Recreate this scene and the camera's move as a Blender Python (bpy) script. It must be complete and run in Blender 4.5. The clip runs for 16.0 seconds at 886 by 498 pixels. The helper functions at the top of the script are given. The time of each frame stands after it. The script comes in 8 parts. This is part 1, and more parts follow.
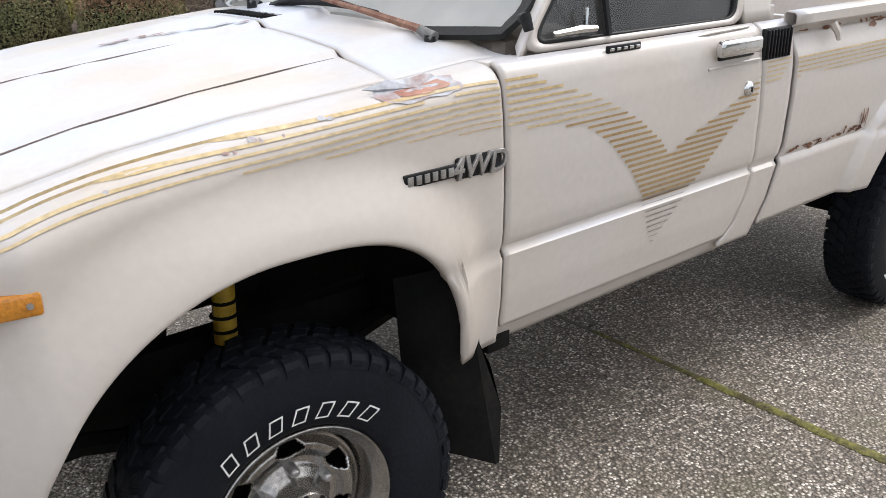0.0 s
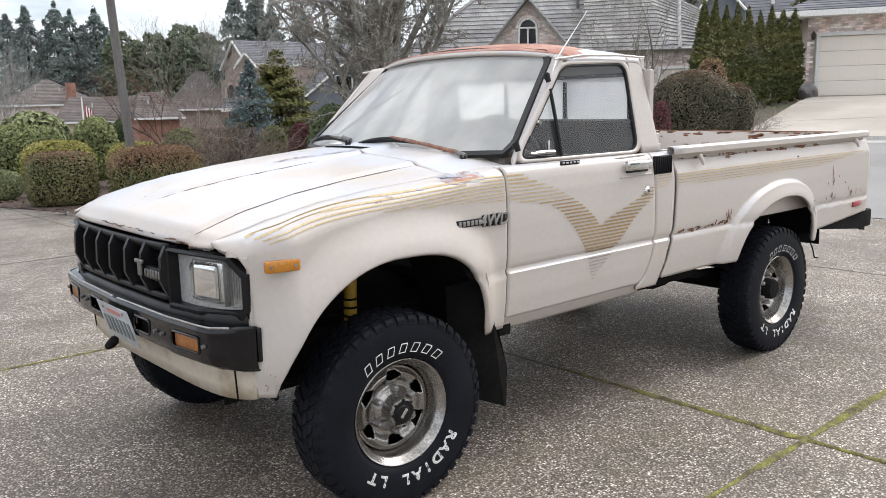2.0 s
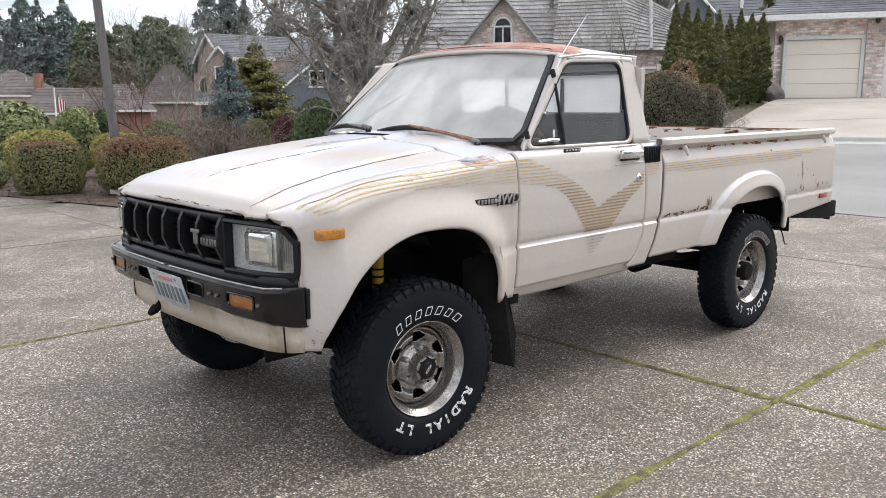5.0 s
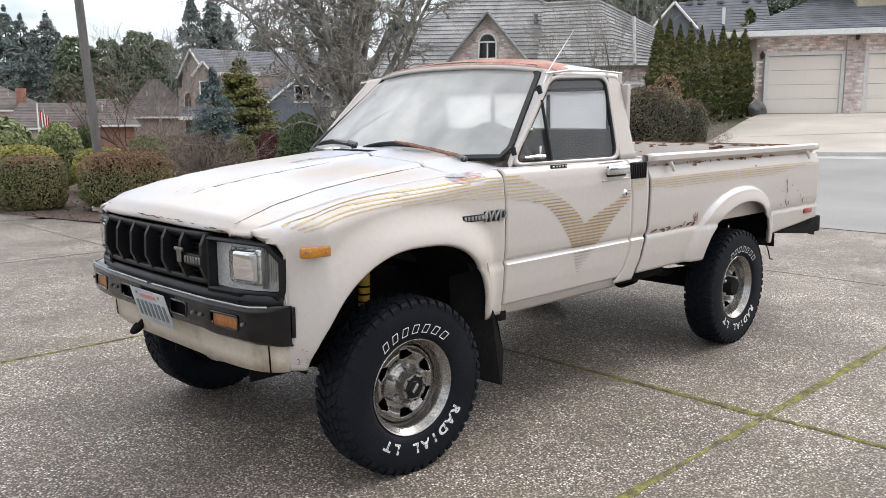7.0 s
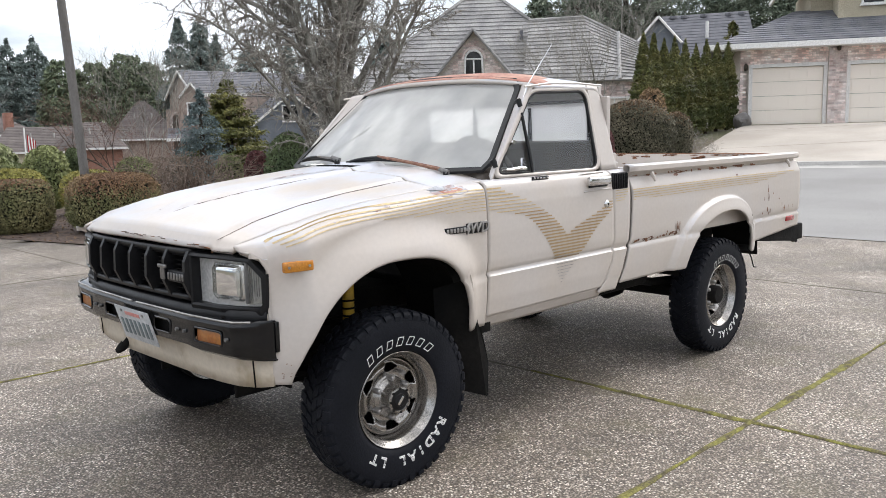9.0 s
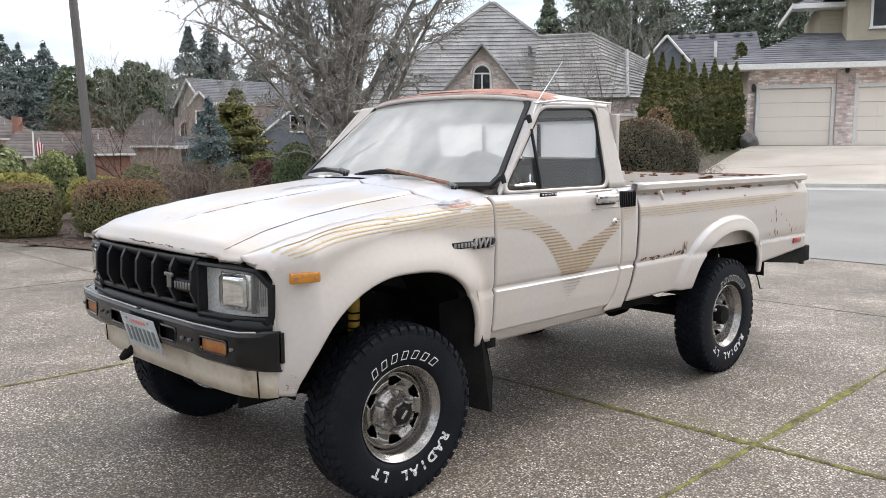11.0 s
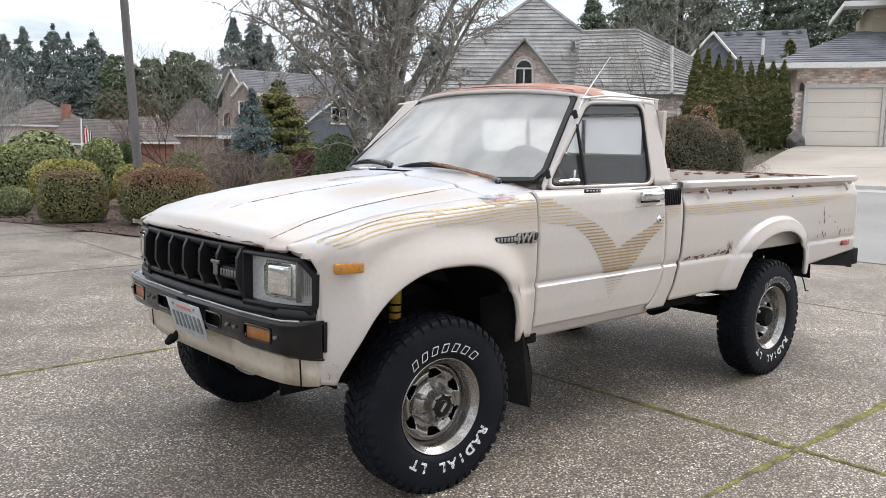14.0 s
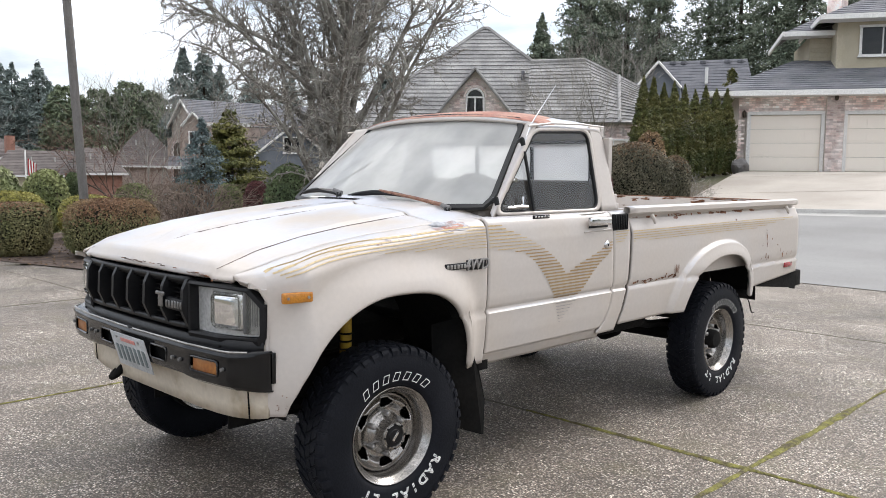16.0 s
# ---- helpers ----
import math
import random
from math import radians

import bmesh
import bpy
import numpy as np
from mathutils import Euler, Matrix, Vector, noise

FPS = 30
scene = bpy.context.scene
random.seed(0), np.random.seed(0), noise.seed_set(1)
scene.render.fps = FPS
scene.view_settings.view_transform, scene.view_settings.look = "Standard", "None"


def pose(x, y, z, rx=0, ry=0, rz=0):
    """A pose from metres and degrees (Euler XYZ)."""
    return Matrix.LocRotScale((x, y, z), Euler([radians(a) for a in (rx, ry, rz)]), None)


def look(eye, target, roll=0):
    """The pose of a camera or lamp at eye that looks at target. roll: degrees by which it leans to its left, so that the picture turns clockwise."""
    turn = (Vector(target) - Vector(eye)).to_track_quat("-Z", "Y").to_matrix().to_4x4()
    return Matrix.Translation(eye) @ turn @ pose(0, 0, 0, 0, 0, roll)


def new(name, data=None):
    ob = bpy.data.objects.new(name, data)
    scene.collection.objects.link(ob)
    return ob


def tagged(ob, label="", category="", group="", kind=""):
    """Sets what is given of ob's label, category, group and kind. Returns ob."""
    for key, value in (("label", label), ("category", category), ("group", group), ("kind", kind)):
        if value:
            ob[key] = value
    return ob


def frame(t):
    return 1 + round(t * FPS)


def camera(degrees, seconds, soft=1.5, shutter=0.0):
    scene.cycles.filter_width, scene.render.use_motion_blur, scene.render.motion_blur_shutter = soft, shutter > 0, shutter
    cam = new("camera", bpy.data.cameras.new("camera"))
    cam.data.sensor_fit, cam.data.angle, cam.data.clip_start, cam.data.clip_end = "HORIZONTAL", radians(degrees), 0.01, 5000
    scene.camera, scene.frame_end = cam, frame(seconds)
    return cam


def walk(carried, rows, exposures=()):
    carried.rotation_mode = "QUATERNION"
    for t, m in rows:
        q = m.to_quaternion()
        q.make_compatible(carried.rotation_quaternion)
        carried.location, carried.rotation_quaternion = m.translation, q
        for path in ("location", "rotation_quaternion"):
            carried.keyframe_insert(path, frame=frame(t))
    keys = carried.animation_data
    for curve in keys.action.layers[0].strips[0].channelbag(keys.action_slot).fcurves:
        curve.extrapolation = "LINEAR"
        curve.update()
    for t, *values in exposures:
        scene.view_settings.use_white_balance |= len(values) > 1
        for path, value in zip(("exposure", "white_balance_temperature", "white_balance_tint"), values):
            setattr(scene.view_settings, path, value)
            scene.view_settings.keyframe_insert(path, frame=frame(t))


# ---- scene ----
cam = camera(56.4, 16.0, 0.9)
PATH = [
    (0, (-0.581, -1.961, 1.37), (0.591, -0.506, 0.655), -1.3),
    (0.5, (-0.862, -2.289, 1.353), (0.29, -0.732, 0.851), 0.6),
    (1, (-1.183, -2.516, 1.342), (0.019, -0.964, 0.957), 0.1),
    (1.5, (-1.479, -2.705, 1.37), (-0.225, -1.187, 1.015), -0.9),
    (2, (-1.627, -2.881, 1.358), (-0.326, -1.401, 1.015), -1.2),
    (2.5, (-1.76, -3.042, 1.355), (-0.425, -1.596, 1.001), -1.0),
    (3, (-1.892, -3.052, 1.345), (-0.544, -1.621, 0.98), -1.1),
    (5.3, (-2.011, -3.018, 1.335), (-0.651, -1.593, 0.99), -0.1),
    (5.5, (-2.006, -3.018, 1.334), (-0.638, -1.598, 1.0), -0.1),
    (6, (-2.01, -3.022, 1.332), (-0.624, -1.613, 1.021), -0.0),
    (6.5, (-2.012, -3.016, 1.335), (-0.621, -1.613, 1.029), -0.1),
    (7, (-1.997, -2.997, 1.342), (-0.613, -1.588, 1.026), -0.3),
    (7.5, (-1.992, -3.007, 1.33), (-0.616, -1.591, 1.013), -0.8),
    (8, (-1.986, -3.016, 1.325), (-0.607, -1.601, 1.012), -1.2),
    (8.5, (-1.988, -3.03, 1.328), (-0.598, -1.623, 1.03), -1.4),
    (9, (-1.993, -3.037, 1.328), (-0.589, -1.64, 1.052), -1.3),
    (11.5, (-1.999, -3.019, 1.333), (-0.604, -1.607, 1.092), 0.2),
    (12, (-2.003, -3.013, 1.33), (-0.614, -1.595, 1.083), 0.4),
    (12.5, (-2.01, -3.01, 1.33), (-0.632, -1.584, 1.073), 0.6),
    (13, (-2.008, -3.013, 1.329), (-0.645, -1.573, 1.066), 0.8),
    (13.5, (-2.003, -3.017, 1.331), (-0.656, -1.564, 1.066), 1.0),
    (14, (-2.016, -3.012, 1.33), (-0.682, -1.545, 1.071), 1.0),
    (14.5, (-2.018, -3.006, 1.331), (-0.685, -1.536, 1.083), 0.8),
    (15, (-2.01, -3.014, 1.326), (-0.662, -1.554, 1.1), 0.5),
    (15.5, (-1.997, -3.016, 1.321), (-0.619, -1.581, 1.121), 0.3),
    (16, (-2.001, -3.023, 1.327), (-0.583, -1.626, 1.137), 0.5),
]
walk(cam, [(t, look(eye, target, roll)) for t, eye, target, roll in PATH], exposures=[(0.0, 0.16), (0.9, 0.20), (2.5, 0.20), (16.0, 0.18)])
# ---- world and light: bright, thinly clouded sky ----
SUN_AZ, SUN_EL = -12.0, 42.0
world = bpy.data.worlds.new("sky")
scene.world = world
world.use_nodes = True
wn, wl = world.node_tree.nodes, world.node_tree.links
wn.clear()
w_out, w_bg, w_sky = wn.new("ShaderNodeOutputWorld"), wn.new("ShaderNodeBackground"), wn.new("ShaderNodeTexSky")
w_sky.sky_type, w_sky.sun_disc = "NISHITA", False
w_sky.sun_elevation, w_sky.sun_rotation = radians(SUN_EL), radians(90 - SUN_AZ)
w_sky.dust_density, w_sky.ozone_density = 2.0, 1.0
w_geo, w_map, w_noise, w_ramp, w_mix = (wn.new("ShaderNodeTexCoord"), wn.new("ShaderNodeMapping"), wn.new("ShaderNodeTexNoise"),
                                        wn.new("ShaderNodeValToRGB"), wn.new("ShaderNodeMix"))
w_map.inputs["Scale"].default_value = (1.6, 1.6, 6.0)
w_noise.inputs["Scale"].default_value, w_noise.inputs["Detail"].default_value = 2.2, 7.0
w_noise.inputs["Roughness"].default_value = 0.55
w_ramp.color_ramp.elements[0].position, w_ramp.color_ramp.elements[0].color = 0.40, (0.30, 0.30, 0.30, 1)
w_ramp.color_ramp.elements[1].position, w_ramp.color_ramp.elements[1].color = 0.58, (1, 1, 1, 1)
w_mix.data_type = "RGBA"
w_sep, w_up, w_cloud = wn.new("ShaderNodeSeparateXYZ"), wn.new("ShaderNodeMapRange"), wn.new("ShaderNodeMix")
w_cloud.data_type = "RGBA"
w_cloud.inputs[6].default_value, w_cloud.inputs[7].default_value = (7.5, 7.9, 8.7, 1), (16.2, 16.3, 16.7, 1)
w_up.inputs["From Min"].default_value, w_up.inputs["From Max"].default_value = 0.05, 0.9
wl.new(w_geo.outputs["Generated"], w_sep.inputs[0])
wl.new(w_sep.outputs["Z"], w_up.inputs["Value"])
wl.new(w_up.outputs["Result"], w_cloud.inputs[0])
wl.new(w_cloud.outputs[2], w_mix.inputs[7])
wl.new(w_geo.outputs["Generated"], w_map.inputs["Vector"])
wl.new(w_map.outputs["Vector"], w_noise.inputs["Vector"])
wl.new(w_noise.outputs["Fac"], w_ramp.inputs["Fac"])
wl.new(w_ramp.outputs["Color"], w_mix.inputs[0])
wl.new(w_sky.outputs["Color"], w_mix.inputs[6])
wl.new(w_mix.outputs[2], w_bg.inputs["Color"])
wl.new(w_bg.outputs["Background"], w_out.inputs["Surface"])
w_bg.inputs["Strength"].default_value = 0.135
sun = new("sun", bpy.data.lights.new("sun", "SUN"))
sun.data.energy, sun.data.angle, sun.data.color = 1.7, radians(28), (1.0, 0.965, 0.93)
_d = Vector((math.cos(radians(SUN_AZ)) * math.cos(radians(SUN_EL)), math.sin(radians(SUN_AZ)) * math.cos(radians(SUN_EL)), math.sin(radians(SUN_EL))))
sun.matrix_world = look(_d * 50, (0, 0, 0))
# ---- materials ----
def nodes_of(name):
    m = bpy.data.materials.new(name)
    m.use_nodes = True
    return m, m.node_tree.nodes, m.node_tree.links, m.node_tree.nodes["Principled BSDF"]


def rgb(c):
    return (c[0], c[1], c[2], 1.0)


def surface(name, base, other=None, scale=6.0, fine=60.0, rough=0.6, metal=0.0, bump=0.1, bump_scale=None, random_value=0.0, spec=0.5,
            ramp=(0.35, 0.65), island=0.0, coat=0.0, stretch=(1, 1, 1), fine_amount=0.25):
    """Two-scale procedural surface: patches of base and other, fine grain, bump."""
    m, n, l, b = nodes_of(name)
    co, mp = n.new("ShaderNodeTexCoord"), n.new("ShaderNodeMapping")
    mp.inputs["Scale"].default_value = stretch
    l.new(co.outputs["Object"], mp.inputs["Vector"])
    big, small = n.new("ShaderNodeTexNoise"), n.new("ShaderNodeTexNoise")
    big.inputs["Scale"].default_value, big.inputs["Detail"].default_value = scale, 5
    small.inputs["Scale"].default_value, small.inputs["Detail"].default_value = fine, 3
    for t in (big, small):
        l.new(mp.outputs["Vector"], t.inputs["Vector"])
    rp = n.new("ShaderNodeValToRGB")
    rp.color_ramp.elements[0].position, rp.color_ramp.elements[1].position = ramp
    rp.color_ramp.elements[0].color = rgb(base)
    rp.color_ramp.elements[1].color = rgb(other or tuple(c * 1.25 for c in base))
    l.new(big.outputs["Fac"], rp.inputs["Fac"])
    hsv = n.new("ShaderNodeHueSaturation")
    l.new(rp.outputs["Color"], hsv.inputs["Color"])
    mr = n.new("ShaderNodeMapRange")
    mr.inputs["To Min"].default_value, mr.inputs["To Max"].default_value = 1 - fine_amount, 1 + fine_amount
    mr.inputs["From Min"].default_value, mr.inputs["From Max"].default_value = 0.25, 0.75
    l.new(small.outputs["Fac"], mr.inputs["Value"])
    last = mr.outputs["Result"]
    for amount, node, out in ((random_value, "ShaderNodeObjectInfo", "Random"), (island, "ShaderNodeNewGeometry", "Random Per Island")):
        if amount:
            oi, m2, mu = n.new(node), n.new("ShaderNodeMapRange"), n.new("ShaderNodeMath")
            m2.inputs["To Min"].default_value, m2.inputs["To Max"].default_value = 1 - amount, 1 + amount
            l.new(oi.outputs[out], m2.inputs["Value"])
            mu.operation = "MULTIPLY"
            l.new(last, mu.inputs[0])
            l.new(m2.outputs["Result"], mu.inputs[1])
            last = mu.outputs["Value"]
    l.new(last, hsv.inputs["Value"])
    l.new(hsv.outputs["Color"], b.inputs["Base Color"])
    b.inputs["Roughness"].default_value, b.inputs["Metallic"].default_value = rough, metal
    b.inputs["Specular IOR Level"].default_value, b.inputs["Coat Weight"].default_value = spec, coat
    if bump:
        bn = n.new("ShaderNodeBump")
        bn.inputs["Strength"].default_value, bn.inputs["Distance"].default_value = min(1.0, bump), 0.01
        tex = small
        if bump_scale:
            tex = n.new("ShaderNodeTexNoise")
            tex.inputs["Scale"].default_value, tex.inputs["Detail"].default_value = bump_scale, 4
            l.new(mp.outputs["Vector"], tex.inputs["Vector"])
        l.new(tex.outputs["Fac"], bn.inputs["Height"])
        l.new(bn.outputs["Normal"], b.inputs["Normal"])
    return m


def aggregate(name, dark, light, tint, size=95.0):
    """Exposed-aggregate concrete: pebbles of several greys in a darker paste, with broad stains."""
    m, n, l, b = nodes_of(name)
    co = n.new("ShaderNodeTexCoord")
    vor, noi, big, moss = n.new("ShaderNodeTexVoronoi"), n.new("ShaderNodeTexNoise"), n.new("ShaderNodeTexNoise"), n.new("ShaderNodeTexNoise")
    vor.inputs["Scale"].default_value = size
    noi.inputs["Scale"].default_value, noi.inputs["Detail"].default_value = size * 0.35, 6
    noi.inputs["Roughness"].default_value = 0.75
    big.inputs["Scale"].default_value, big.inputs["Detail"].default_value = 0.75, 6
    big.inputs["Roughness"].default_value = 0.62
    moss.inputs["Scale"].default_value, moss.inputs["Detail"].default_value = 3.3, 6
    patch = n.new("ShaderNodeTexNoise")
    patch.inputs["Scale"].default_value, patch.inputs["Detail"].default_value, patch.inputs["Roughness"].default_value = 2.1, 8, 0.68
    for t in (vor, noi, big, moss, patch):
        l.new(co.outputs["Object"], t.inputs["Vector"])
    stone = n.new("ShaderNodeValToRGB")
    e = stone.color_ramp.elements
    e[0].position, e[0].color = 0.0, rgb(dark)
    e[1].position, e[1].color = 1.0, rgb(light)
    for p, c in ((0.40, tuple(d * 1.5 for d in dark)), (0.70, tint), (0.86, tuple(1.25 * x for x in tint)), (0.94, tuple(0.72 * x for x in light))):
        k = e.new(p)
        k.color = rgb(c)
    sep = n.new("ShaderNodeSeparateColor")
    l.new(vor.outputs["Color"], sep.inputs["Color"])
    worn, lift = n.new("ShaderNodeMapRange"), n.new("ShaderNodeMath")
    worn.inputs["From Min"].default_value, worn.inputs["From Max"].default_value = 0.32, 0.70
    worn.inputs["To Min"].default_value, worn.inputs["To Max"].default_value = -0.16, 0.20
    l.new(patch.outputs["Fac"], worn.inputs["Value"])
    lift.use_clamp = True
    l.new(sep.outputs["Red"], lift.inputs[0])
    l.new(worn.outputs["Result"], lift.inputs[1])
    l.new(lift.outputs["Value"], stone.inputs["Fac"])
    paste = n.new("ShaderNodeMix")
    paste.data_type = "RGBA"
    gap = n.new("ShaderNodeMapRange")
    gap.inputs["From Min"].default_value, gap.inputs["From Max"].default_value = 0.38, 0.62
    l.new(vor.outputs["Distance"], gap.inputs["Value"])
    l.new(gap.outputs["Result"], paste.inputs[0])
    l.new(stone.outputs["Color"], paste.inputs[6])
    paste.inputs[7].default_value = rgb(tuple(0.62 * d for d in dark))
    stain = n.new("ShaderNodeMapRange")
    stain.inputs["From Min"].default_value, stain.inputs["From Max"].default_value = 0.3, 0.72
    stain.inputs["To Min"].default_value, stain.inputs["To Max"].default_value = 0.55, 1.60
    l.new(big.outputs["Fac"], stain.inputs["Value"])
    clump = n.new("ShaderNodeMapRange")
    clump.inputs["From Min"].default_value, clump.inputs["From Max"].default_value = 0.3, 0.7
    clump.inputs["To Min"].default_value, clump.inputs["To Max"].default_value = 0.55, 1.45
    l.new(noi.outputs["Fac"], clump.inputs["Value"])
    mu = n.new("ShaderNodeMath")
    mu.operation = "MULTIPLY"
    l.new(stain.outputs["Result"], mu.inputs[0])
    l.new(clump.outputs["Result"], mu.inputs[1])
    hsv = n.new("ShaderNodeHueSaturation")
    l.new(mu.outputs["Value"], hsv.inputs["Value"])
    l.new(paste.outputs[2], hsv.inputs["Color"])
    mix = n.new("ShaderNodeMix")
    mix.data_type = "RGBA"
    mm = n.new("ShaderNodeMapRange")
    mm.inputs["From Min"].default_value, mm.inputs["From Max"].default_value = 0.52, 0.75
    mm.inputs["To Max"].default_value = 0.42
    l.new(moss.outputs["Fac"], mm.inputs["Value"])
    l.new(mm.outputs["Result"], mix.inputs[0])
    l.new(hsv.outputs["Color"], mix.inputs[6])
    mix.inputs[7].default_value = (0.125, 0.110, 0.055, 1)
    l.new(mix.outputs[2], b.inputs["Base Color"])
    b.inputs["Roughness"].default_value = 0.62
    bn = n.new("ShaderNodeBump")
    bn.inputs["Strength"].default_value, bn.inputs["Distance"].default_value = 0.9, 0.006
    bn.invert = True
    l.new(vor.outputs["Distance"], bn.inputs["Height"])
    l.new(bn.outputs["Normal"], b.inputs["Normal"])
    return m


def glass(name, tint, haze, haze_col=(0.8, 0.82, 0.82), rough=0.0, back_lit=0.35):
    """Pane: clear part, a thin film of condensation or dust, and a Fresnel gloss."""
    m, n, l, b = nodes_of(name)
    out = n["Material Output"]
    n.remove(b)
    tr, di, tl, gl, fr = (n.new("ShaderNodeBsdfTransparent"), n.new("ShaderNodeBsdfDiffuse"), n.new("ShaderNodeBsdfTranslucent"),
                          n.new("ShaderNodeBsdfGlossy"), n.new("ShaderNodeFresnel"))
    tr.inputs["Color"].default_value = rgb(tint)
    di.inputs["Color"].default_value = tl.inputs["Color"].default_value = rgb(haze_col)
    gl.inputs["Roughness"].default_value = rough
    fr.inputs["IOR"].default_value = 1.52
    co, no, mr = n.new("ShaderNodeTexCoord"), n.new("ShaderNodeTexNoise"), n.new("ShaderNodeMapRange")
    no.inputs["Scale"].default_value, no.inputs["Detail"].default_value = 3.0, 4
    l.new(co.outputs["Object"], no.inputs["Vector"])
    l.new(no.outputs["Fac"], mr.inputs["Value"])
    mr.inputs["From Min"].default_value, mr.inputs["From Max"].default_value = 0.3, 0.7
    mr.inputs["To Min"].default_value, mr.inputs["To Max"].default_value = haze * 0.75, min(1.0, haze * 1.2)
    a, h, g = n.new("ShaderNodeMixShader"), n.new("ShaderNodeMixShader"), n.new("ShaderNodeMixShader")
    h.inputs[0].default_value = back_lit
    l.new(di.outputs[0], h.inputs[1])
    l.new(tl.outputs[0], h.inputs[2])
    l.new(mr.outputs["Result"], a.inputs[0])
    l.new(tr.outputs[0], a.inputs[1])
    l.new(h.outputs[0], a.inputs[2])
    l.new(fr.outputs[0], g.inputs[0])
    l.new(a.outputs[0], g.inputs[1])
    l.new(gl.outputs[0], g.inputs[2])
    l.new(g.outputs[0], out.inputs["Surface"])
    return m


def truck_paint(name, cream, chalk_sky, rust_level, chalk_sky_top=True):
    """Sun-faded cream enamel: chalky bloom with reflected sky blue mixed in on upward faces, dull scuffs, specks of
    rust.
    """
    m, n, l, b = nodes_of(name)
    co, geo = n.new("ShaderNodeTexCoord"), n.new("ShaderNodeNewGeometry")
    big, mid, fine = n.new("ShaderNodeTexNoise"), n.new("ShaderNodeTexNoise"), n.new("ShaderNodeTexNoise")
    for t, s, d in ((big, 2.2, 5), (mid, 9.0, 8), (fine, 55.0, 4)):
        t.inputs["Scale"].default_value, t.inputs["Detail"].default_value = s, d
        l.new(co.outputs["Object"], t.inputs["Vector"])
    mid.inputs["Roughness"].default_value = 0.7
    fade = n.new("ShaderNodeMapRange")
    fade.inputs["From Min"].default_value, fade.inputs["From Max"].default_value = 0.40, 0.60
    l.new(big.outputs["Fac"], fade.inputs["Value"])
    # Upward faces turn chalky, with the sky's blue reflection painted into the tint.
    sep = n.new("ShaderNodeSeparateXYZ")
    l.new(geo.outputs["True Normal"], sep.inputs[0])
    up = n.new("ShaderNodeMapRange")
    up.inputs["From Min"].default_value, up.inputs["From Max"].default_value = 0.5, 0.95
    up.inputs["To Min"].default_value, up.inputs["To Max"].default_value = (0.12, 0.95) if chalk_sky_top else (0.1, 0.1)
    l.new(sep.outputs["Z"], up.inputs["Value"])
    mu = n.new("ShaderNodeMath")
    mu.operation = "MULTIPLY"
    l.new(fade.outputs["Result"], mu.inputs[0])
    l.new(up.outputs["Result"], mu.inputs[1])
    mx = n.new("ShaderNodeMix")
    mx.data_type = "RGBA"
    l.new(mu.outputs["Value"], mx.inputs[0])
    mx.inputs[6].default_value, mx.inputs[7].default_value = rgb(cream), rgb(chalk_sky)
    spots = n.new("ShaderNodeMapRange")
    spots.inputs["From Min"].default_value, spots.inputs["From Max"].default_value = rust_level, rust_level + 0.03
    l.new(mid.outputs["Fac"], spots.inputs["Value"])
    mr = n.new("ShaderNodeMix")
    mr.data_type = "RGBA"
    l.new(spots.outputs["Result"], mr.inputs[0])
    l.new(mx.outputs[2], mr.inputs[6])
    mr.inputs[7].default_value = (0.16, 0.085, 0.05, 1)
    dirt = n.new("ShaderNodeHueSaturation")
    dm = n.new("ShaderNodeMapRange")
    dm.inputs["From Min"].default_value, dm.inputs["From Max"].default_value = 0.3, 0.7
    dm.inputs["To Min"].default_value, dm.inputs["To Max"].default_value = 0.97, 1.03
    l.new(fine.outputs["Fac"], dm.inputs["Value"])
    l.new(dm.outputs["Result"], dirt.inputs["Value"])
    l.new(mr.outputs[2], dirt.inputs["Color"])
    l.new(dirt.outputs["Color"], b.inputs["Base Color"])
    rr = n.new("ShaderNodeMapRange")
    rr.inputs["To Min"].default_value, rr.inputs["To Max"].default_value = 0.28, 0.5
    l.new(big.outputs["Fac"], rr.inputs["Value"])
    l.new(rr.outputs["Result"], b.inputs["Roughness"])
    b.inputs["Coat Weight"].default_value, b.inputs["Coat Roughness"].default_value = 0.25, 0.16
    bn = n.new("ShaderNodeBump")
    bn.inputs["Strength"].default_value, bn.inputs["Distance"].default_value = 0.05, 0.004
    l.new(mid.outputs["Fac"], bn.inputs["Height"])
    l.new(bn.outputs["Normal"], b.inputs["Normal"])
    return m


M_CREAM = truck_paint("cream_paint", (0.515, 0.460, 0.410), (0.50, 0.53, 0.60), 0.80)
M_ROOF = surface("oxidised_roof_paint", (0.30, 0.12, 0.085), (0.42, 0.24, 0.18), 5, 40, 0.7, bump=0.1)
M_RUST = surface("rust", (0.11, 0.045, 0.022), (0.26, 0.12, 0.06), 22, 90, 0.9, bump=0.5)
M_PRIMER = surface("worn_grey_primer", (0.42, 0.43, 0.46), (0.30, 0.19, 0.17), 14, 80, 0.75, bump=0.2, ramp=(0.45, 0.62))
M_GOLD = surface("faded_gold_vinyl", (0.45, 0.325, 0.15), (0.53, 0.42, 0.25), 5, 70, 0.55, bump=0.05)
M_GOLD_DARK = surface("brown_vinyl", (0.30, 0.19, 0.075), (0.39, 0.27, 0.125), 5, 70, 0.55, bump=0.05)
M_BLACK = surface("black_enamel", (0.004, 0.004, 0.005), (0.008, 0.008, 0.008), 9, 80, 0.16, bump=0.03, coat=0.2, spec=0.32)
